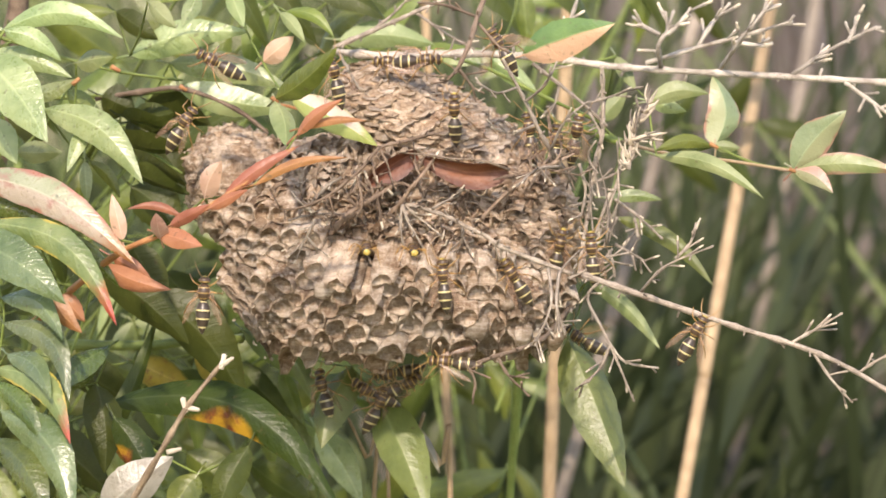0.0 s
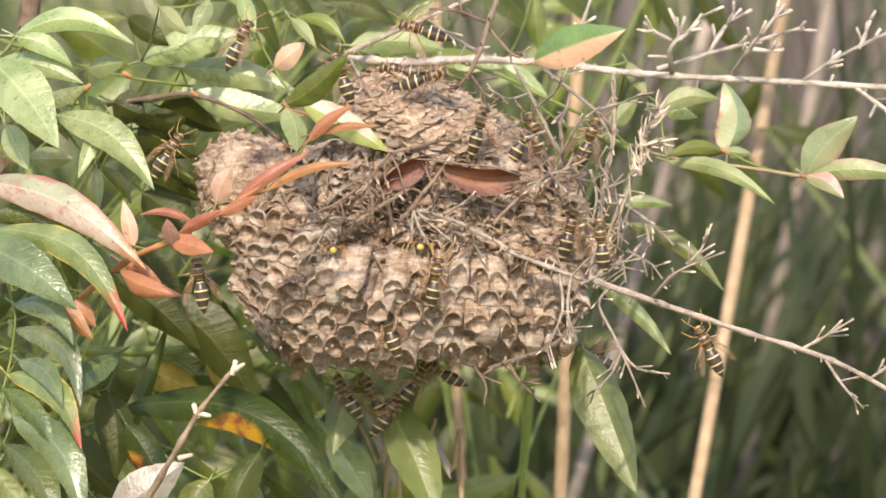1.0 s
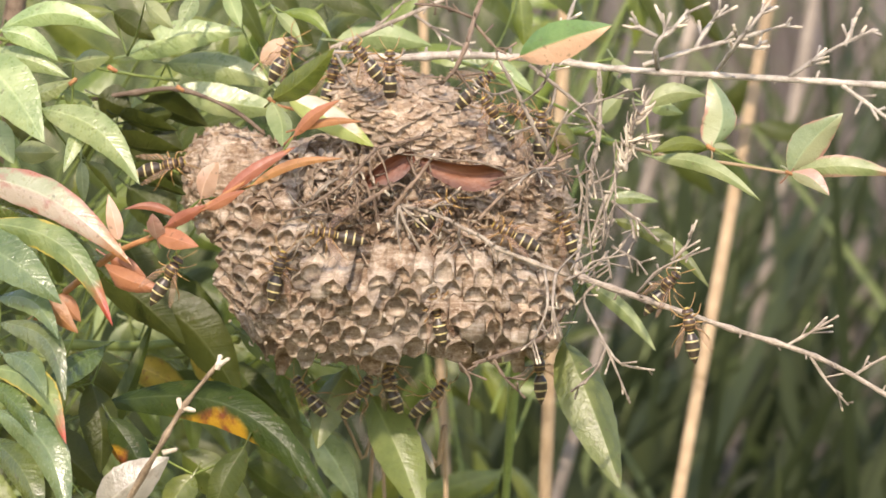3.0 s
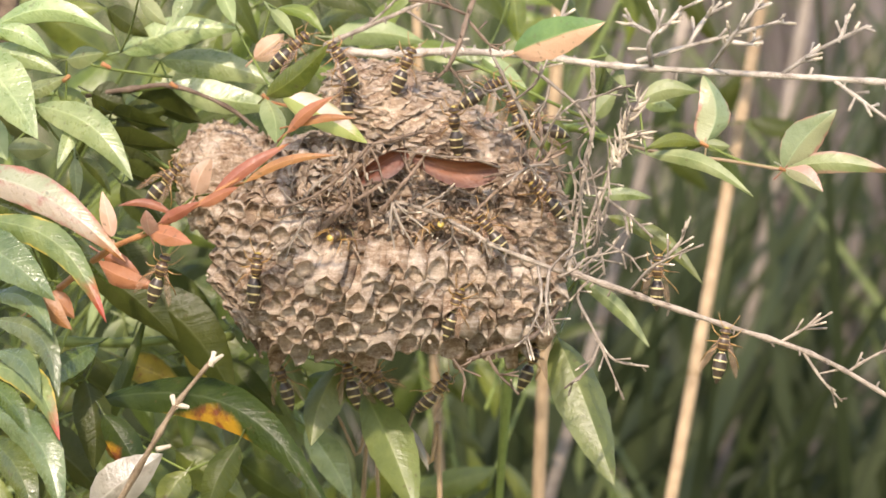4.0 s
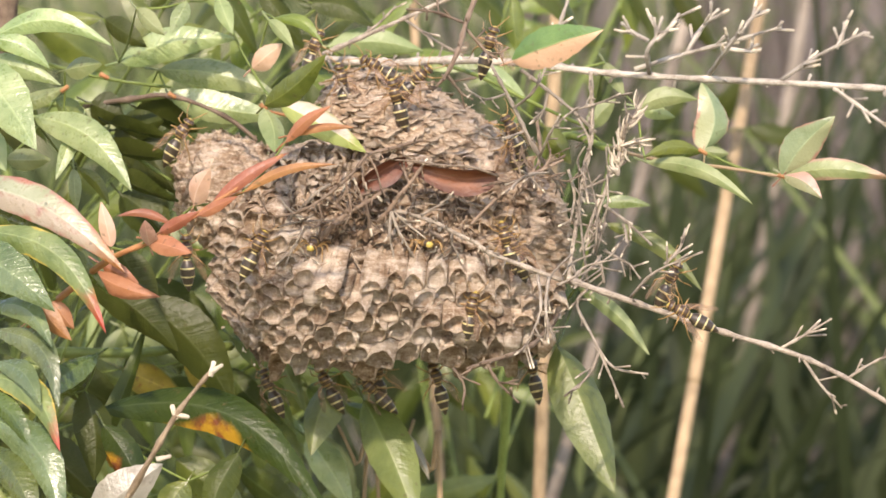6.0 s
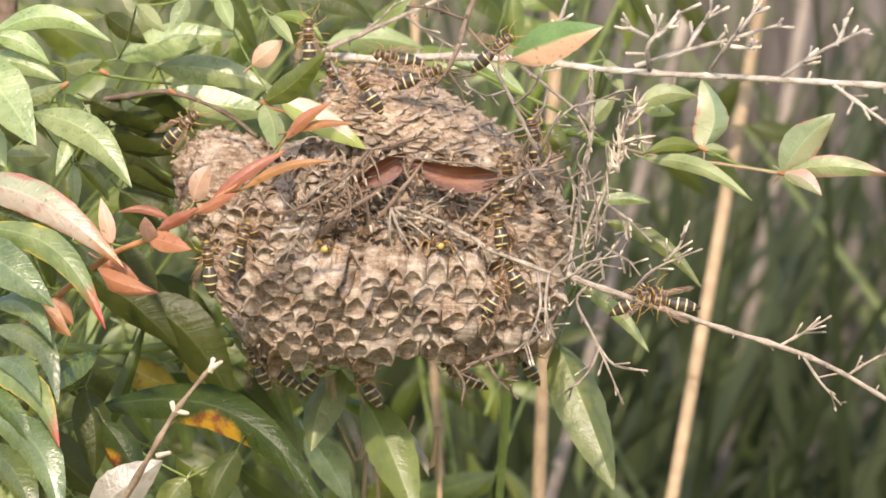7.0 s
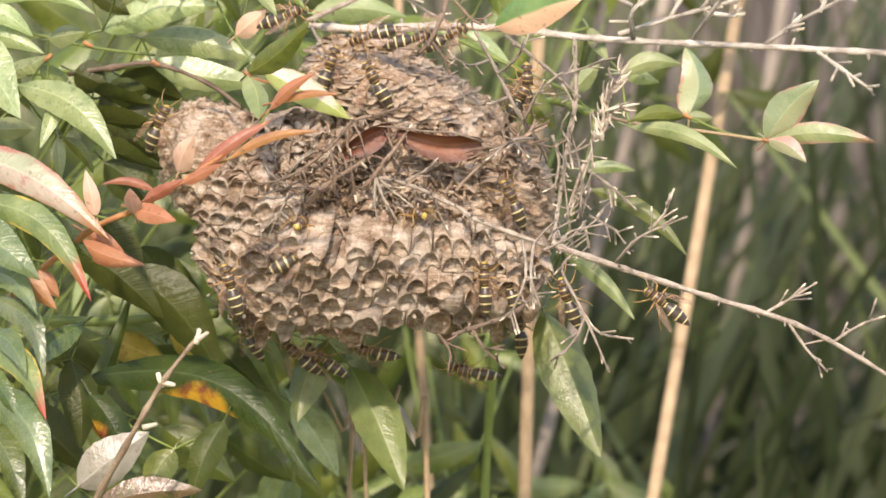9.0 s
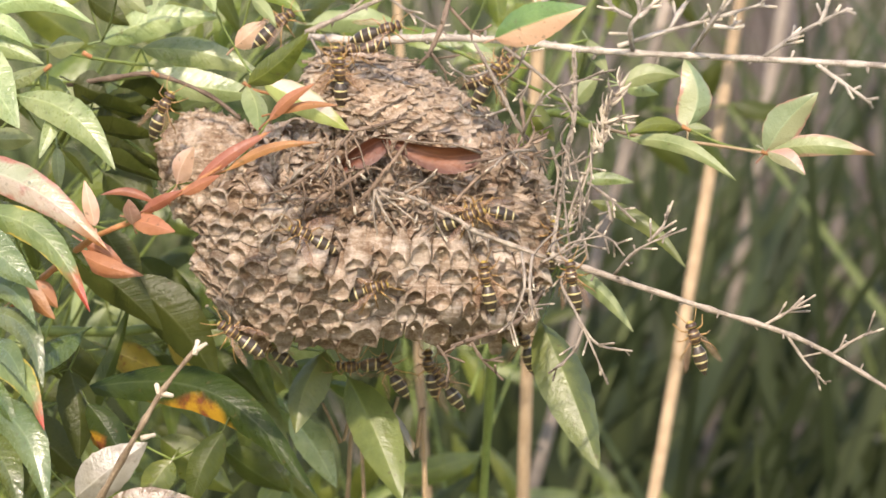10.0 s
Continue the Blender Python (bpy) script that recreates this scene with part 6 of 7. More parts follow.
def wasp(splay, curl):
    ob = thing("paper_wasp", (0, 0, 0), "dark brown paper wasp with pale yellow bands and amber wings", "wasp", "wasps on the nest")
    bm = bmesh.new()
    st = []
    for i in range(23):
        t = i / 22
        r = 2.35 * math.sin(math.pi * min(1, t * 0.97 + 0.03) ** 0.75) ** 0.8 + 0.12
        r *= 1 + 0.035 * math.cos(t * 11.2 / 2.9 * math.tau)
        st.append((-2.6 - 11.2 * t, r, r * 0.92, -0.3 - curl * t * t))
    spindle(bm, st)
    inside("abdomen", bm, BANDED, ob, "black abdomen with narrow pale yellow bands")
    bm = bmesh.new()
    spindle(bm, [(-2.9, 0.5, 0.5, -0.2), (-2.2, 1.3, 1.3, 0), (-1, 1.9, 1.9, 0.1), (0.8, 2.15, 2.1, 0.2), (2.2, 1.9, 1.8, 0.1), (3.1, 1.0, 1.0, -0.2), (3.5, 0.5, 0.5, -0.3)])
    inside("thorax", bm, SHELL, ob)
    bm = bmesh.new()
    spindle(bm, [(3.3, 0.9, 0.9, -0.3), (3.7, 1.75, 1.5, -0.4), (4.4, 2.0, 1.65, -0.5), (5.1, 1.6, 1.4, -0.7), (5.5, 0.7, 0.7, -0.9)])
    head = inside("head", bm, SHELL, ob)
    bm = bmesh.new()
    spindle(bm, [(4.7, 1.55, 1.35, -0.8), (5.4, 1.3, 1.15, -1.0), (5.85, 0.5, 0.5, -1.2)], 10)
    inside("face", bm, FACE, head, "yellow face")
    for s in (1, -1):
        bm = bmesh.new()
        spindle(bm, [(3.9, 0.1, 0.5, -0.3), (4.3, 0.45, 0.95, -0.4), (4.8, 0.1, 0.6, -0.5)], 8)
        bmesh.ops.translate(bm, verts=bm.verts, vec=(0, s * 0.0017, 0))
        inside("eye", bm, SHELL, head)
        bm = bmesh.new()
        tube(bm, glide([(0.0052, s * 0.0006, 0.0002), (0.0064, s * 0.0016, 0.0008), (0.0088, s * 0.0030, -0.0002), (0.0104, s * 0.0036, -0.0016)], 3), 0.00018, 0.00014, 5, 0.05)
        inside("antenna", bm, LEG, head)
        for x, out, back in ((0.0022, 0.0046, 0.0030), (0.0006, 0.0056, -0.0006), (-0.0010, 0.0058, -0.0050)):
            bm = bmesh.new()
            tube(bm, glide([(x, s * 0.0012, -0.0012), (x + back * 0.45, s * out * 0.75, 0.0004), (x + back * 0.9, s * out, -0.0026), (x + back * 1.3, s * out * 1.15, -0.0042)], 3), 0.00034, 0.00013, 5, 0.05)
            inside("leg", bm, LEG, ob)
        bm = bmesh.new()
        ang = radians(180 - splay)
        rows_n = []
        for i in range(9):
            t = i / 8
            w = (0.35 + 1.5 * math.sin(math.pi * t ** 0.8) ** 0.7 * (0.55 + 0.45 * t)) * 0.001 * (0.75 if splay < 30 else 1.15)
            c = Vector((0.0012, s * 0.0017, 0.0016)) + 0.0125 * t * Vector((math.cos(ang), s * math.sin(ang), -0.06))
            nrm = Vector((-math.sin(ang), s * math.cos(ang), 0.0))
            rows_n.append([bm.verts.new(c + nrm * w * e + Vector((0, 0, 0.0003 * (1 - e * e)))) for e in (-1, 0, 1)])
        for a, c in zip(rows_n, rows_n[1:]):
            bm.faces.new((a[0], a[1], c[1], c[0]))
            bm.faces.new((a[1], a[2], c[2], c[1]))
        inside("wing", bm, WING, ob)
    ob.scale = (0.93, 0.93, 0.93)
    return ob


WASPS = [wasp(14, 1.2), wasp(22, 0.4), wasp(48, 1.8), wasp(17, 2.6)]
WASPS += [copy_thing(WASPS[(i * 3 + 1) % 4], Matrix()) for i in range(21)]
WASP_COUNT = [0]


def crawl(hanging, rows):
    """A wasp that creeps or hovers: seconds, place, heading in degrees from the right, its back to the open side,
    and, where it peers out of a crevice, how far it is turned outwards (0 to 1)."""
    i = WASP_COUNT[0]
    WASP_COUNT[0] += 1
    ob = WASPS[i]
    r = random.Random(100 + i)
    back = Vector((r.uniform(-0.35, 0.35), -0.75, -0.55)) if hanging else Vector((r.uniform(-0.3, 0.3), -0.88, 0.42))
    times, t = [], 0.0
    while t < 10.0 + 1e-6:
        times.append(round(t, 3))
        t += 0.25
    keyed = []
    for t in times:
        for (t0, p0, a0, *out0), (t1, p1, a1, *out1) in zip(rows, rows[1:]):
            if t0 - 1e-6 <= t <= t1 + 1e-6:
                s = (t - t0) / (t1 - t0)
                s = s * s * (3 - 2 * s)
                p, a = Vector(p0).lerp(Vector(p1), s), a0 + (a1 - a0) * s
                out = sum(out0) + (sum(out1) - sum(out0)) * s
                break
        a = radians(a + r.uniform(-5, 5))
        ahead = (Vector((math.cos(a), r.uniform(-0.12, 0.12), math.sin(a))) * (1 - 0.8 * out) + Vector((0, -out, -0.25 * out))).normalized()
        up = back + Vector((0, 0.6, 0.6)) * out
        up = (up - up.dot(ahead) * ahead).normalized()
        side = up.cross(ahead)
        turn = Matrix((ahead, side, up)).transposed().to_4x4()
        jog = Vector((r.uniform(-1, 1), 0, r.uniform(-1, 1))) * 0.0006
        keyed.append((t, Matrix.Translation(p + jog) @ turn))
    walk(ob, keyed)


def take_off(ob, rows):
    """A wasp that leaves the nest and does not come back: seconds, place and heading."""
    keyed = []
    for t, p, a in rows:
        ahead = Vector((math.cos(radians(a)), -0.1, math.sin(radians(a)))).normalized()
        back = Vector((0.1, -0.6, 0.75))
        up = (back - back.dot(ahead) * ahead).normalized()
        keyed.append((t, Matrix.Translation(p) @ Matrix((ahead, up.cross(ahead), up)).transposed().to_4x4()))
    walk(ob, keyed)


def motions():
    take_off(WASPS[24], [(0.0, (0.0431, 1.4998, 1.0777), 80), (1.3, (0.0441, 1.4992, 1.0796), 60), (1.55, (0.0455, 1.4968, 1.0817), 20), (1.7, (0.0758, 1.4805, 1.0569), -35), (1.8, (0.1099, 1.4693, 1.0297), -40), (1.9, (0.1440, 1.4581, 1.0021), -40), (2.3, (0.2986, 1.4154, 0.9062), -30), (3.6, (0.92, 1.15, 0.30), -40), (4.6, (1.20, 1.02, 0.006), -5), (10.0, (1.21, 1.02, 0.006), 0)])
    crawl(False, [(0.00, (-0.0002, 1.4725, 1.0344), 95), (0.40, (-0.0045, 1.4722, 1.0362), 93), (0.80, (-0.0069, 1.4721, 1.0364), 80), (1.20, (-0.0043, 1.4724, 1.0379), 88), (1.60, (-0.0053, 1.4723, 1.0374), 85), (2.00, (-0.0034, 1.4733, 1.0295), 90), (2.50, (-0.0013, 1.4864, 1.0145), 93), (3.00, (-0.0008, 1.4788, 1.0227), 100), (3.60, (0.0031, 1.4780, 1.0227), 80), (4.50, (0.0139, 1.4790, 1.0249), 60), (5.00, (0.0095, 1.4785, 1.0225), 70), (5.60, (0.0096, 1.4785, 1.0235), 80), (7.00, (0.0224, 1.4808, 1.0303), 60), (8.00, (0.0215, 1.4819, 1.0194), 80), (9.00, (0.0211, 1.4804, 1.0237), 90), (9.40, (0.0215, 1.4805, 1.0279), 95), (10.00, (0.0226, 1.4806, 1.0278), 100)])
    crawl(False, [(0.00, (-0.0002, 1.4834, 1.0051), 178), (0.40, (-0.0038, 1.4866, 1.0112), 140), (0.80, (-0.0178, 1.4782, 1.0173), 125), (1.20, (-0.0254, 1.4755, 1.0230), 95), (1.60, (-0.0304, 1.4738, 1.0333), 80), (2.00, (-0.0319, 1.4733, 1.0305), 88), (2.50, (-0.0441, 1.4761, 1.0379), 70), (3.20, (-0.0528, 1.4793, 1.0362), 80), (4.50, (-0.0588, 1.4841, 1.0327), 90), (5.00, (-0.0606, 1.4853, 1.0384), 90), (5.60, (-0.0537, 1.4795, 1.0448), 60), (7.00, (-0.0604, 1.4844, 1.0463), 70), (8.00, (-0.0579, 1.4852, 1.0511), 70), (8.60, (-0.0530, 1.4826, 1.0293), 90), (9.00, (-0.0375, 1.4735, 1.0325), 30), (9.40, (-0.0227, 1.4724, 1.0385), 20), (10.00, (-0.0143, 1.4751, 1.0248), 15)])
    crawl(False, [(0.00, (0.0034, 1.4936, 1.0851), 90), (1.00, (0.0084, 1.4949, 1.0831), 70), (2.00, (0.0187, 1.5067, 1.0730), 80), (2.50, (0.0206, 1.5016, 1.0824), 100), (3.00, (0.0168, 1.4989, 1.0841), 120), (4.50, (0.0027, 1.4950, 1.0780), 90), (5.00, (0.0040, 1.4923, 1.0720), 90), (5.50, (-0.0083, 1.4954, 1.0907), 95), (7.00, (-0.0227, 1.5032, 1.0935), 120), (8.00, (-0.0196, 1.4985, 1.0900), 120), (9.00, (-0.0132, 1.4942, 1.0867), 120), (10.00, (-0.0244, 1.5015, 1.0912), 90)])
    crawl(False, [(0.00, (0.0277, 1.5112, 1.0776), 100), (1.00, (0.0258, 1.5073, 1.0799), 110), (2.00, (0.0251, 1.5088, 1.0764), 130), (3.00, (0.0260, 1.5069, 1.0832), 150), (4.50, (0.0343, 1.4915, 1.0784), 170), (5.00, (0.0195, 1.5008, 1.0848), 150), (5.50, (0.0235, 1.5045, 1.0805), 120), (7.00, (0.0326, 1.4915, 1.0782), 100), (8.00, (0.0307, 1.4911, 1.0739), 80), (9.00, (0.0338, 1.4922, 1.0819), 60), (10.00, (0.0267, 1.5143, 1.0904), 20)])
    crawl(False, [(0.00, (-0.0347, 1.4944, 1.0977), 100), (1.00, (-0.0365, 1.4945, 1.1001), 110), (2.50, (-0.0329, 1.5188, 1.0948), 90), (3.00, (-0.0346, 1.5231, 1.0943), 80), (4.50, (-0.0259, 1.4997, 1.0884), 90), (5.00, (-0.0227, 1.4995, 1.0904), 90), (5.50, (-0.0276, 1.5119, 1.0955), 100), (7.00, (-0.0322, 1.5211, 1.0954), 110), (8.00, (-0.0352, 1.4947, 1.0984), 90), (9.00, (-0.0278, 1.5042, 1.0912), 70), (10.00, (-0.0259, 1.5068, 1.0940), 90)])
    crawl(False, [(0.00, (-0.0182, 1.5145, 1.0988), 180), (1.00, (-0.0190, 1.5111, 1.0979), 170), (2.00, (-0.0178, 1.4951, 1.1052), 150), (3.00, (-0.0250, 1.4952, 1.1036), 130), (4.50, (-0.0327, 1.4949, 1.1007), 120), (5.00, (-0.0277, 1.4952, 1.1027), 110), (5.50, (-0.0203, 1.5164, 1.0987), 140), (7.00, (-0.0138, 1.5269, 1.1003), 170), (8.00, (-0.0243, 1.4955, 1.1037), 180), (9.00, (-0.0169, 1.5101, 1.0978), 200), (10.00, (-0.0209, 1.5117, 1.0975), 190)])
    crawl(False, [(0.00, (-0.0062, 1.5108, 1.0992), 0), (1.00, (-0.0071, 1.5047, 1.0973), 20), (2.00, (-0.0159, 1.4950, 1.1043), 40), (2.50, (-0.0163, 1.5108, 1.0984), 60), (3.00, (-0.0160, 1.5085, 1.0977), 90), (4.50, (-0.0061, 1.5070, 1.0981), 60), (5.00, (-0.0060, 1.5086, 1.0986), 80), (5.50, (-0.0056, 1.5027, 1.0964), 60), (7.00, (-0.0008, 1.5045, 1.0970), 20), (8.00, (-0.0027, 1.5018, 1.0957), 0), (9.00, (0.0014, 1.5079, 1.0979), 10), (10.00, (-0.0097, 1.4957, 1.1054), 20)])
    crawl(False, [(0.00, (0.0174, 1.4956, 1.1067), 120), (1.00, (-0.0124, 1.4964, 1.1134), 160), (2.00, (0.0003, 1.4959, 1.1107), 120), (2.50, (0.0152, 1.5066, 1.0943), 60), (3.00, (0.0131, 1.5027, 1.0928), 40), (4.50, (0.0200, 1.5042, 1.0898), 30), (5.00, (0.0230, 1.4950, 1.1036), 60), (5.50, (0.0180, 1.4959, 1.1097), 80), (7.00, (0.0209, 1.4954, 1.1060), 40), (8.00, (0.0175, 1.5125, 1.0954), 20), (9.00, (0.0125, 1.5199, 1.0984), 30), (10.00, (0.0283, 1.5207, 1.0910), 40)])
    crawl(True, [(0.00, (-0.0398, 1.5218, 0.9912), 100), (1.00, (-0.0370, 1.5218, 0.9913), 120), (1.50, (-0.0405, 1.5217, 0.9899), 110), (2.00, (-0.0399, 1.5220, 0.9914), 90), (2.50, (-0.0433, 1.5219, 0.9907), 130), (3.00, (-0.0450, 1.5216, 0.9898), 125), (4.50, (-0.0521, 1.5225, 0.9943), 100), (5.00, (-0.0536, 1.5229, 0.9963), 110), (5.50, (-0.0525, 1.5221, 0.9917), 115), (7.00, (-0.0588, 1.5232, 1.0000), 110), (8.00, (-0.0647, 1.5233, 1.0023), 100), (9.00, (-0.0572, 1.5232, 0.9998), 120), (9.50, (-0.0576, 1.5228, 0.9969), 140), (10.00, (-0.0499, 1.5231, 0.9990), 150)])
    crawl(True, [(0.00, (-0.0249, 1.5215, 0.9894), 150), (1.00, (-0.0277, 1.5217, 0.9904), 120), (1.50, (-0.0238, 1.5220, 0.9918), 150), (2.00, (-0.0226, 1.5222, 0.9924), 110), (2.50, (-0.0197, 1.5223, 0.9935), 80), (3.00, (-0.0171, 1.5219, 0.9917), 110), (4.50, (-0.0224, 1.5221, 0.9925), 140), (5.00, (-0.0211, 1.5222, 0.9926), 140), (5.50, (-0.0200, 1.5221, 0.9925), 140), (7.00, (-0.0235, 1.5223, 0.9943), 120), (8.00, (-0.0164, 1.5219, 0.9928), 100), (9.00, (-0.0331, 1.5219, 0.9922), 140), (10.00, (-0.0220, 1.5219, 0.9922), 180)])
    crawl(True, [(0.00, (-0.0203, 1.5210, 0.9857), 70), (1.00, (-0.0203, 1.5210, 0.9857), 60), (1.50, (-0.0182, 1.5220, 0.9918), 50), (2.00, (-0.0021, 1.5217, 0.9888), 50), (2.50, (-0.0014, 1.5219, 0.9908), 50), (3.00, (-0.0003, 1.5214, 0.9880), 50), (4.50, (0.0028, 1.5216, 0.9897), 60), (5.00, (-0.0010, 1.5222, 0.9935), 60), (5.50, (-0.0014, 1.5223, 0.9943), 90), (7.00, (0.0072, 1.5226, 0.9970), 150), (7.50, (0.0096, 1.5223, 0.9951), 165), (8.00, (0.0106, 1.5219, 0.9930), 140), (9.00, (0.0143, 1.5209, 0.9872), 160), (9.50, (0.0148, 1.5209, 0.9866), 178), (10.00, (0.0081, 1.5210, 0.9870), 120)])
    crawl(True, [(0.00, (0.0443, 1.5240, 1.0069), 150), (1.00, (0.0448, 1.5235, 1.0023), 150), (1.50, (0.0385, 1.5235, 1.0020), 130), (2.00, (0.0401, 1.5232, 0.9999), 120), (2.50, (0.0395, 1.5232, 1.0010), 110), (3.00, (0.0331, 1.5226, 0.9973), 90), (4.50, (0.0335, 1.5228, 0.9993), 60), (5.00, (0.0407, 1.5228, 1.0000), 110), (5.50, (0.0344, 1.5225, 0.9970), 100), (7.00, (0.0286, 1.5233, 1.0025), 120), (7.50, (0.0347, 1.5223, 0.9955), 140), (8.00, (0.0358, 1.5228, 0.9999), 130), (9.00, (0.0340, 1.5230, 1.0023), 90), (9.50, (0.0304, 1.5230, 1.0022), 60), (10.00, (0.0357, 1.5228, 1.0006), 100)])
    crawl(False, [(0.00, (0.0794, 1.4521, 1.0196), 60), (1.00, (0.0790, 1.4521, 1.0183), 120), (1.50, (0.0783, 1.4528, 1.0230), 110), (2.00, (0.0821, 1.4523, 1.0198), 100), (2.50, (0.0823, 1.4523, 1.0208), 80), (3.00, (0.0789, 1.4525, 1.0231), 100), (4.50, (0.0957, 1.4507, 1.0130), 70), (5.00, (0.0934, 1.4514, 1.0188), 110), (5.50, (0.0812, 1.4527, 1.0264), 140), (7.00, (0.0720, 1.4534, 1.0299), 170), (7.50, (0.0748, 1.4528, 1.0258), 160), (8.00, (0.0749, 1.4525, 1.0234), 150), (9.00, (0.0759, 1.4517, 1.0210), 140), (9.50, (0.0781, 1.4510, 1.0161), 90), (10.00, (0.0876, 1.4504, 1.0121), 110)])
    crawl(False, [(0.00, (0.0475, 1.4656, 1.0442), 90), (1.00, (0.0457, 1.4665, 1.0495), 100), (2.00, (0.0549, 1.4663, 1.0491), 80), (2.50, (0.0583, 1.4636, 1.0298), 60), (3.00, (0.0715, 1.4640, 1.0333), 50), (4.50, (0.0708, 1.4644, 1.0375), 95), (5.00, (0.0713, 1.4644, 1.0385), 95), (5.50, (0.0787, 1.4646, 1.0391), 70), (7.00, (0.0668, 1.4635, 1.0301), 30), (7.50, (0.0512, 1.4632, 1.0279), 60), (8.00, (0.0505, 1.4632, 1.0276), 90), (9.00, (0.0470, 1.4621, 1.0214), 110), (10.00, (0.0491, 1.4633, 1.0301), 100)])
    crawl(False, [(0.00, (-0.0822, 1.4921, 1.0816), 60), (1.00, (-0.0912, 1.4910, 1.0754), 60), (2.00, (-0.0868, 1.4898, 1.0665), 40), (2.50, (-0.0844, 1.4903, 1.0692), 22), (3.00, (-0.0864, 1.4903, 1.0685), 15), (4.50, (-0.0846, 1.4896, 1.0612), 60), (5.00, (-0.0784, 1.4924, 1.0803), 70), (5.50, (-0.0813, 1.4921, 1.0798), 60), (7.00, (-0.0783, 1.4923, 1.0818), 40), (8.00, (-0.0879, 1.4908, 1.0710), 50), (9.00, (-0.0825, 1.4917, 1.0740), 70), (10.00, (-0.0801, 1.4927, 1.0813), 60)])
    crawl(False, [(0.00, (-0.0241, 1.4800, 1.0426), 60, 1.0), (0.80, (-0.0382, 1.4820, 1.0441), 60, 1.0), (1.60, (-0.0395, 1.4825, 1.0478), 40, 1.0), (2.00, (-0.0354, 1.4777, 1.0469), 20, 0.3), (2.50, (-0.0270, 1.4752, 1.0448), 150, 0.2), (3.00, (-0.0355, 1.4758, 1.0476), 170, 0.0), (3.80, (-0.0316, 1.4790, 1.0459), 150, 0.6), (4.50, (-0.0260, 1.4814, 1.0468), 150, 1.0), (5.00, (-0.0376, 1.4824, 1.0467), 150, 1.0), (5.60, (-0.0394, 1.4824, 1.0467), 160, 1.0), (7.00, (-0.0331, 1.4808, 1.0446), 140, 0.9), (7.50, (-0.0354, 1.4803, 1.0418), 150, 0.9), (8.00, (-0.0333, 1.4801, 1.0418), 140, 0.9), (8.60, (-0.0375, 1.4807, 1.0426), 150, 0.9), (9.30, (-0.0357, 1.4796, 1.0421), 150, 0.8), (10.00, (-0.0352, 1.4749, 1.0429), 150, 0.1)])
    crawl(False, [(0.00, (-0.0090, 1.4793, 1.0421), 60, 0.9), (1.20, (-0.0112, 1.4808, 1.0456), 80, 0.9), (2.00, (-0.0049, 1.4791, 1.0474), 60, 0.5), (2.50, (0.0014, 1.4754, 1.0463), 65, 0.0), (3.00, (0.0015, 1.4808, 1.0570), 40, 0.0), (3.80, (0.0008, 1.4798, 1.0488), 60, 0.5), (4.50, (0.0006, 1.4823, 1.0457), 80, 1.0), (5.00, (-0.0028, 1.4821, 1.0456), 90, 1.0), (5.60, (-0.0024, 1.4811, 1.0466), 70, 0.8), (7.00, (0.0008, 1.4808, 1.0455), 30, 0.8), (7.50, (-0.0040, 1.4798, 1.0410), 40, 0.9), (8.00, (-0.0016, 1.4777, 1.0431), 32, 0.5), (8.60, (-0.0023, 1.4806, 1.0454), 30, 0.8), (9.30, (0.0002, 1.4784, 1.0451), 25, 0.5), (10.00, (0.0168, 1.4795, 1.0474), 20, 0.0)])
    crawl(False, [(0.00, (0.0224, 1.4797, 1.0342), 125), (0.40, (0.0229, 1.4793, 1.0367), 140), (0.80, (0.0271, 1.4812, 1.0380), 155), (1.20, (0.0201, 1.4782, 1.0418), 168), (1.60, (0.0202, 1.4789, 1.0425), 173), (2.00, (0.0207, 1.4799, 1.0451), 185), (2.50, (0.0236, 1.4804, 1.0435), 170), (3.00, (0.0215, 1.4808, 1.0480), 150), (3.80, (0.0170, 1.4799, 1.0489), 130), (4.50, (0.0149, 1.4791, 1.0503), 120), (5.00, (0.0145, 1.4759, 1.0403), 92), (5.60, (0.0240, 1.4819, 1.0497), 100), (7.00, (0.0240, 1.4795, 1.0380), 120), (7.50, (0.0250, 1.4811, 1.0305), 110), (8.00, (0.0301, 1.4857, 1.0274), 90), (9.00, (0.0282, 1.4891, 1.0212), 110), (9.50, (0.0268, 1.4809, 1.0343), 140), (10.00, (0.0206, 1.4816, 1.0499), 165)])
    crawl(False, [(0.00, (0.0378, 1.4933, 1.0412), 80), (1.20, (0.0369, 1.4951, 1.0504), 80), (2.00, (0.0393, 1.4984, 1.0561), 100), (2.50, (0.0376, 1.4987, 1.0582), 120), (3.00, (0.0404, 1.4955, 1.0481), 110), (4.50, (0.0335, 1.4956, 1.0606), 140), (5.00, (0.0465, 1.4874, 1.0480), 90), (5.60, (0.0281, 1.4819, 1.0426), 110), (7.00, (0.0217, 1.4823, 1.0520), 100), (8.00, (0.0232, 1.4859, 1.0572), 130), (9.00, (0.0306, 1.4857, 1.0491), 110), (10.00, (0.0444, 1.5012, 1.0375), 90)])
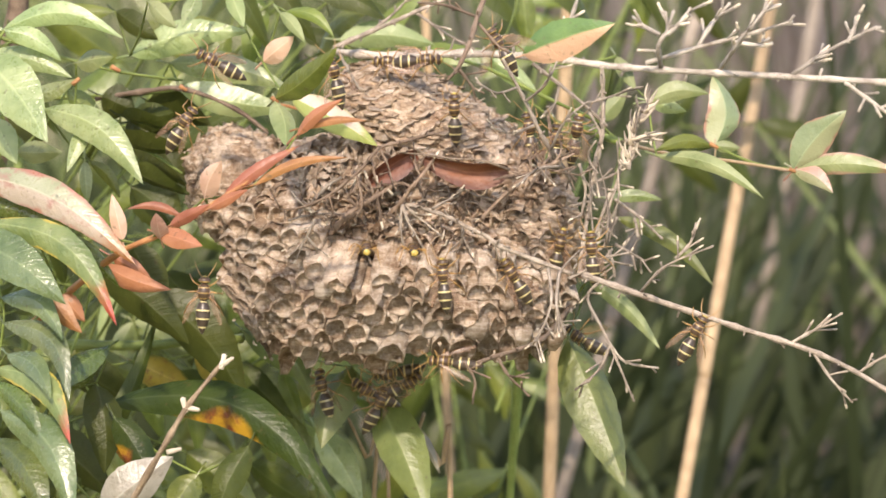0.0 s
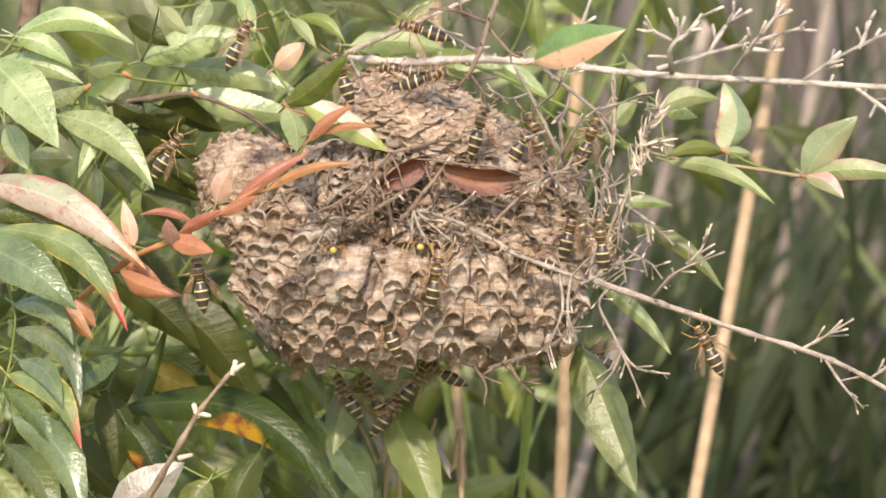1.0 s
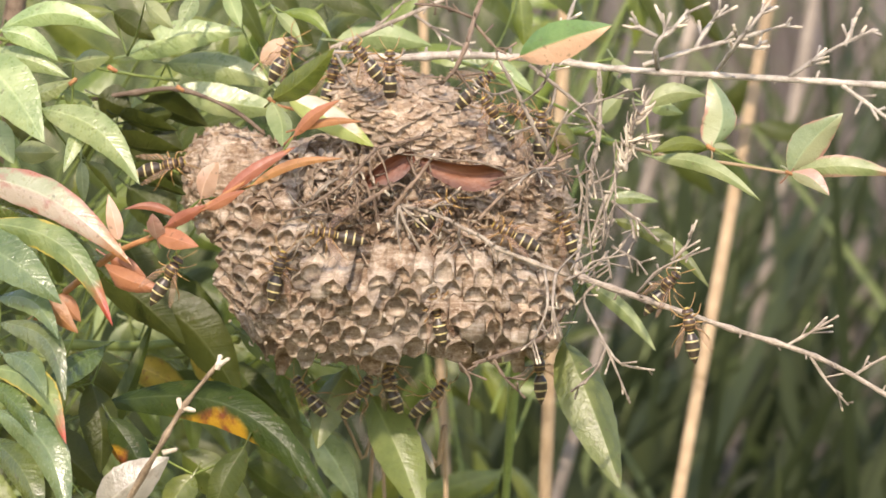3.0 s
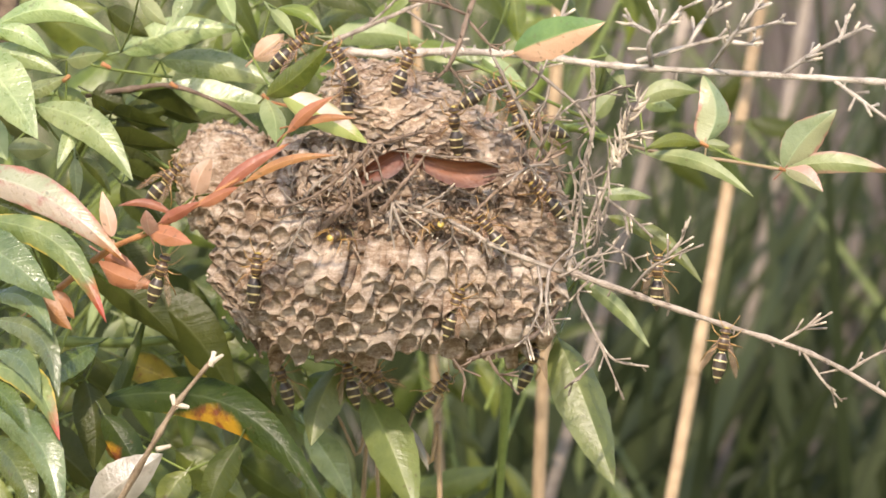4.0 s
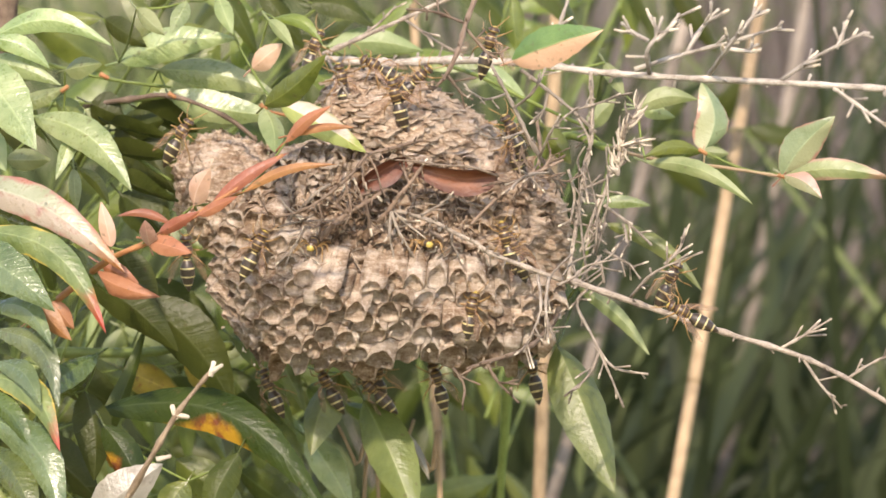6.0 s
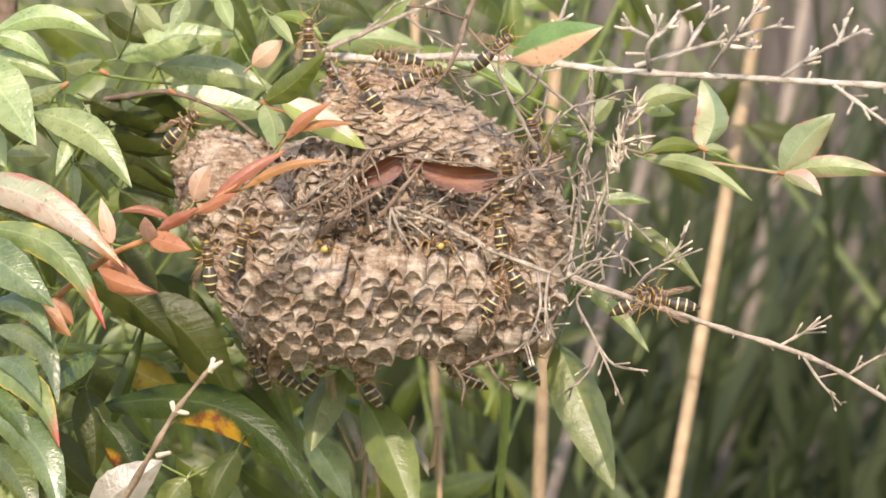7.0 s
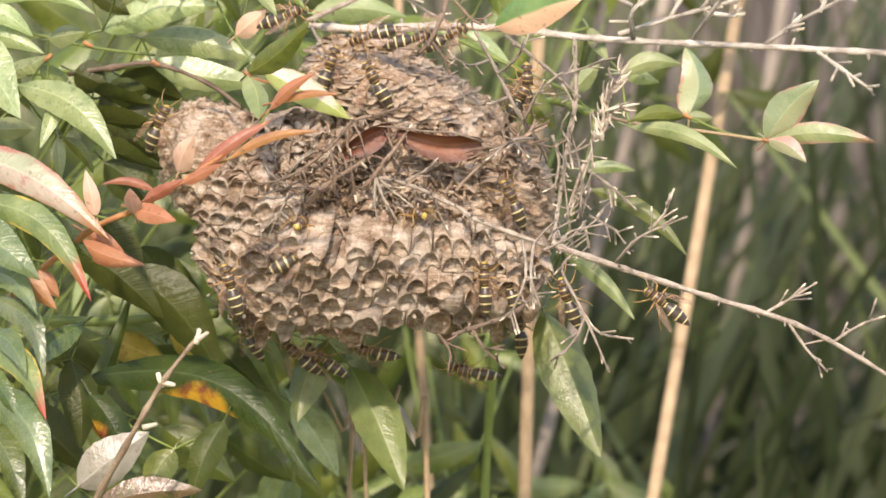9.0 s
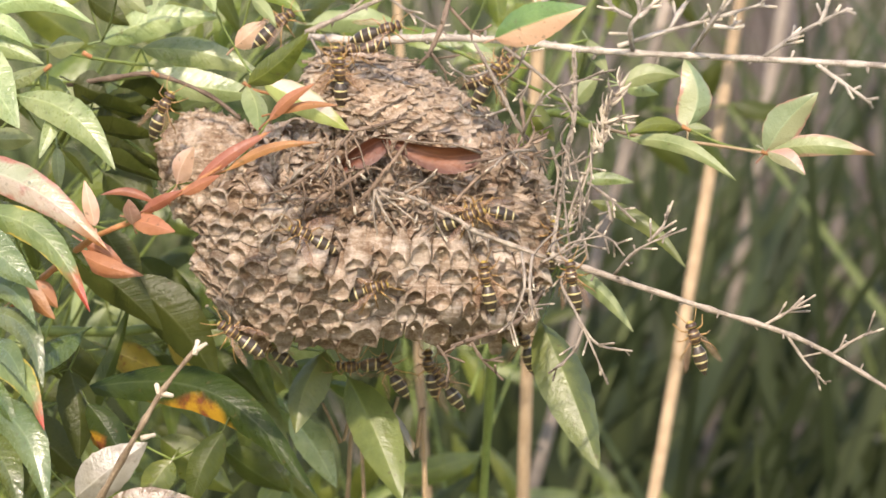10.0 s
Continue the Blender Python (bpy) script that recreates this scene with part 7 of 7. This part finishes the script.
    crawl(False, [(0.00, (0.0364, 1.4912, 1.0753), 90), (1.00, (0.0230, 1.5060, 1.0773), 60), (2.00, (0.0214, 1.5033, 1.0789), 40), (3.00, (0.0330, 1.4917, 1.0795), 90), (4.50, (0.0227, 1.5045, 1.0870), 120), (5.00, (0.0139, 1.4857, 1.0628), 150), (5.50, (0.0254, 1.5084, 1.0773), 120), (7.00, (0.0245, 1.4950, 1.0669), 100), (8.00, (0.0334, 1.4905, 1.0694), 60), (9.00, (0.0357, 1.4929, 1.0863), 90), (10.00, (0.0239, 1.5071, 1.0884), 60)])
    crawl(False, [(0.00, (-0.0744, 1.4389, 1.0338), 90), (1.00, (-0.0793, 1.4399, 1.0422), 100), (1.50, (-0.0737, 1.4393, 1.0368), 90), (2.00, (-0.0793, 1.4392, 1.0356), 80), (3.00, (-0.0837, 1.4400, 1.0410), 60), (4.50, (-0.0855, 1.4402, 1.0401), 80), (5.50, (-0.0792, 1.4415, 1.0499), 90), (7.00, (-0.0691, 1.4407, 1.0452), 100), (8.00, (-0.0710, 1.4396, 1.0387), 90), (9.00, (-0.0590, 1.4386, 1.0297), 110), (10.00, (-0.0572, 1.4368, 1.0172), 140)])
    crawl(False, [(0.00, (-0.0736, 1.4749, 1.1029), 150), (0.50, (-0.0745, 1.4758, 1.1094), 120), (1.00, (-0.0668, 1.4763, 1.1131), 60), (1.50, (-0.0582, 1.5080, 1.1096), 20), (2.00, (-0.0496, 1.5079, 1.1091), 30), (2.50, (-0.0494, 1.5074, 1.1055), 60), (3.00, (-0.0499, 1.5071, 1.1035), 60), (4.50, (-0.0424, 1.5073, 1.1045), 40), (5.00, (-0.0406, 1.5074, 1.1051), 20), (5.50, (-0.0376, 1.5074, 1.1055), 60), (7.00, (-0.0400, 1.5079, 1.1090), 90), (8.00, (-0.0447, 1.5078, 1.1082), 60), (9.00, (-0.0403, 1.5076, 1.1071), 20), (10.00, (-0.0426, 1.5076, 1.1071), 40)])
    crawl(True, [(0.00, (-0.0119, 1.5218, 0.9912), 30), (1.00, (-0.0119, 1.5224, 0.9953), 60), (2.00, (-0.0161, 1.5232, 0.9998), 80), (3.00, (-0.0255, 1.5216, 0.9898), 60), (4.50, (-0.0289, 1.5225, 0.9952), 120), (5.50, (-0.0283, 1.5223, 0.9935), 100), (7.00, (-0.0533, 1.5228, 0.9972), 140), (8.00, (-0.0405, 1.5219, 0.9929), 120), (9.00, (-0.0182, 1.5221, 0.9939), 160), (10.00, (-0.0090, 1.5218, 0.9917), 120)])
    crawl(True, [(0.00, (-0.0175, 1.5222, 0.9940), 190), (1.00, (-0.0063, 1.5227, 0.9977), 150), (2.00, (-0.0273, 1.5233, 1.0007), 120), (3.00, (-0.0162, 1.5227, 0.9972), 90), (4.50, (-0.0196, 1.5220, 0.9915), 120), (5.50, (-0.0116, 1.5227, 0.9971), 100), (7.00, (-0.0365, 1.5229, 0.9981), 60), (8.00, (-0.0331, 1.5216, 0.9911), 90), (9.00, (-0.0405, 1.5221, 0.9932), 130), (10.00, (0.0040, 1.5217, 0.9916), 100)])


motions()
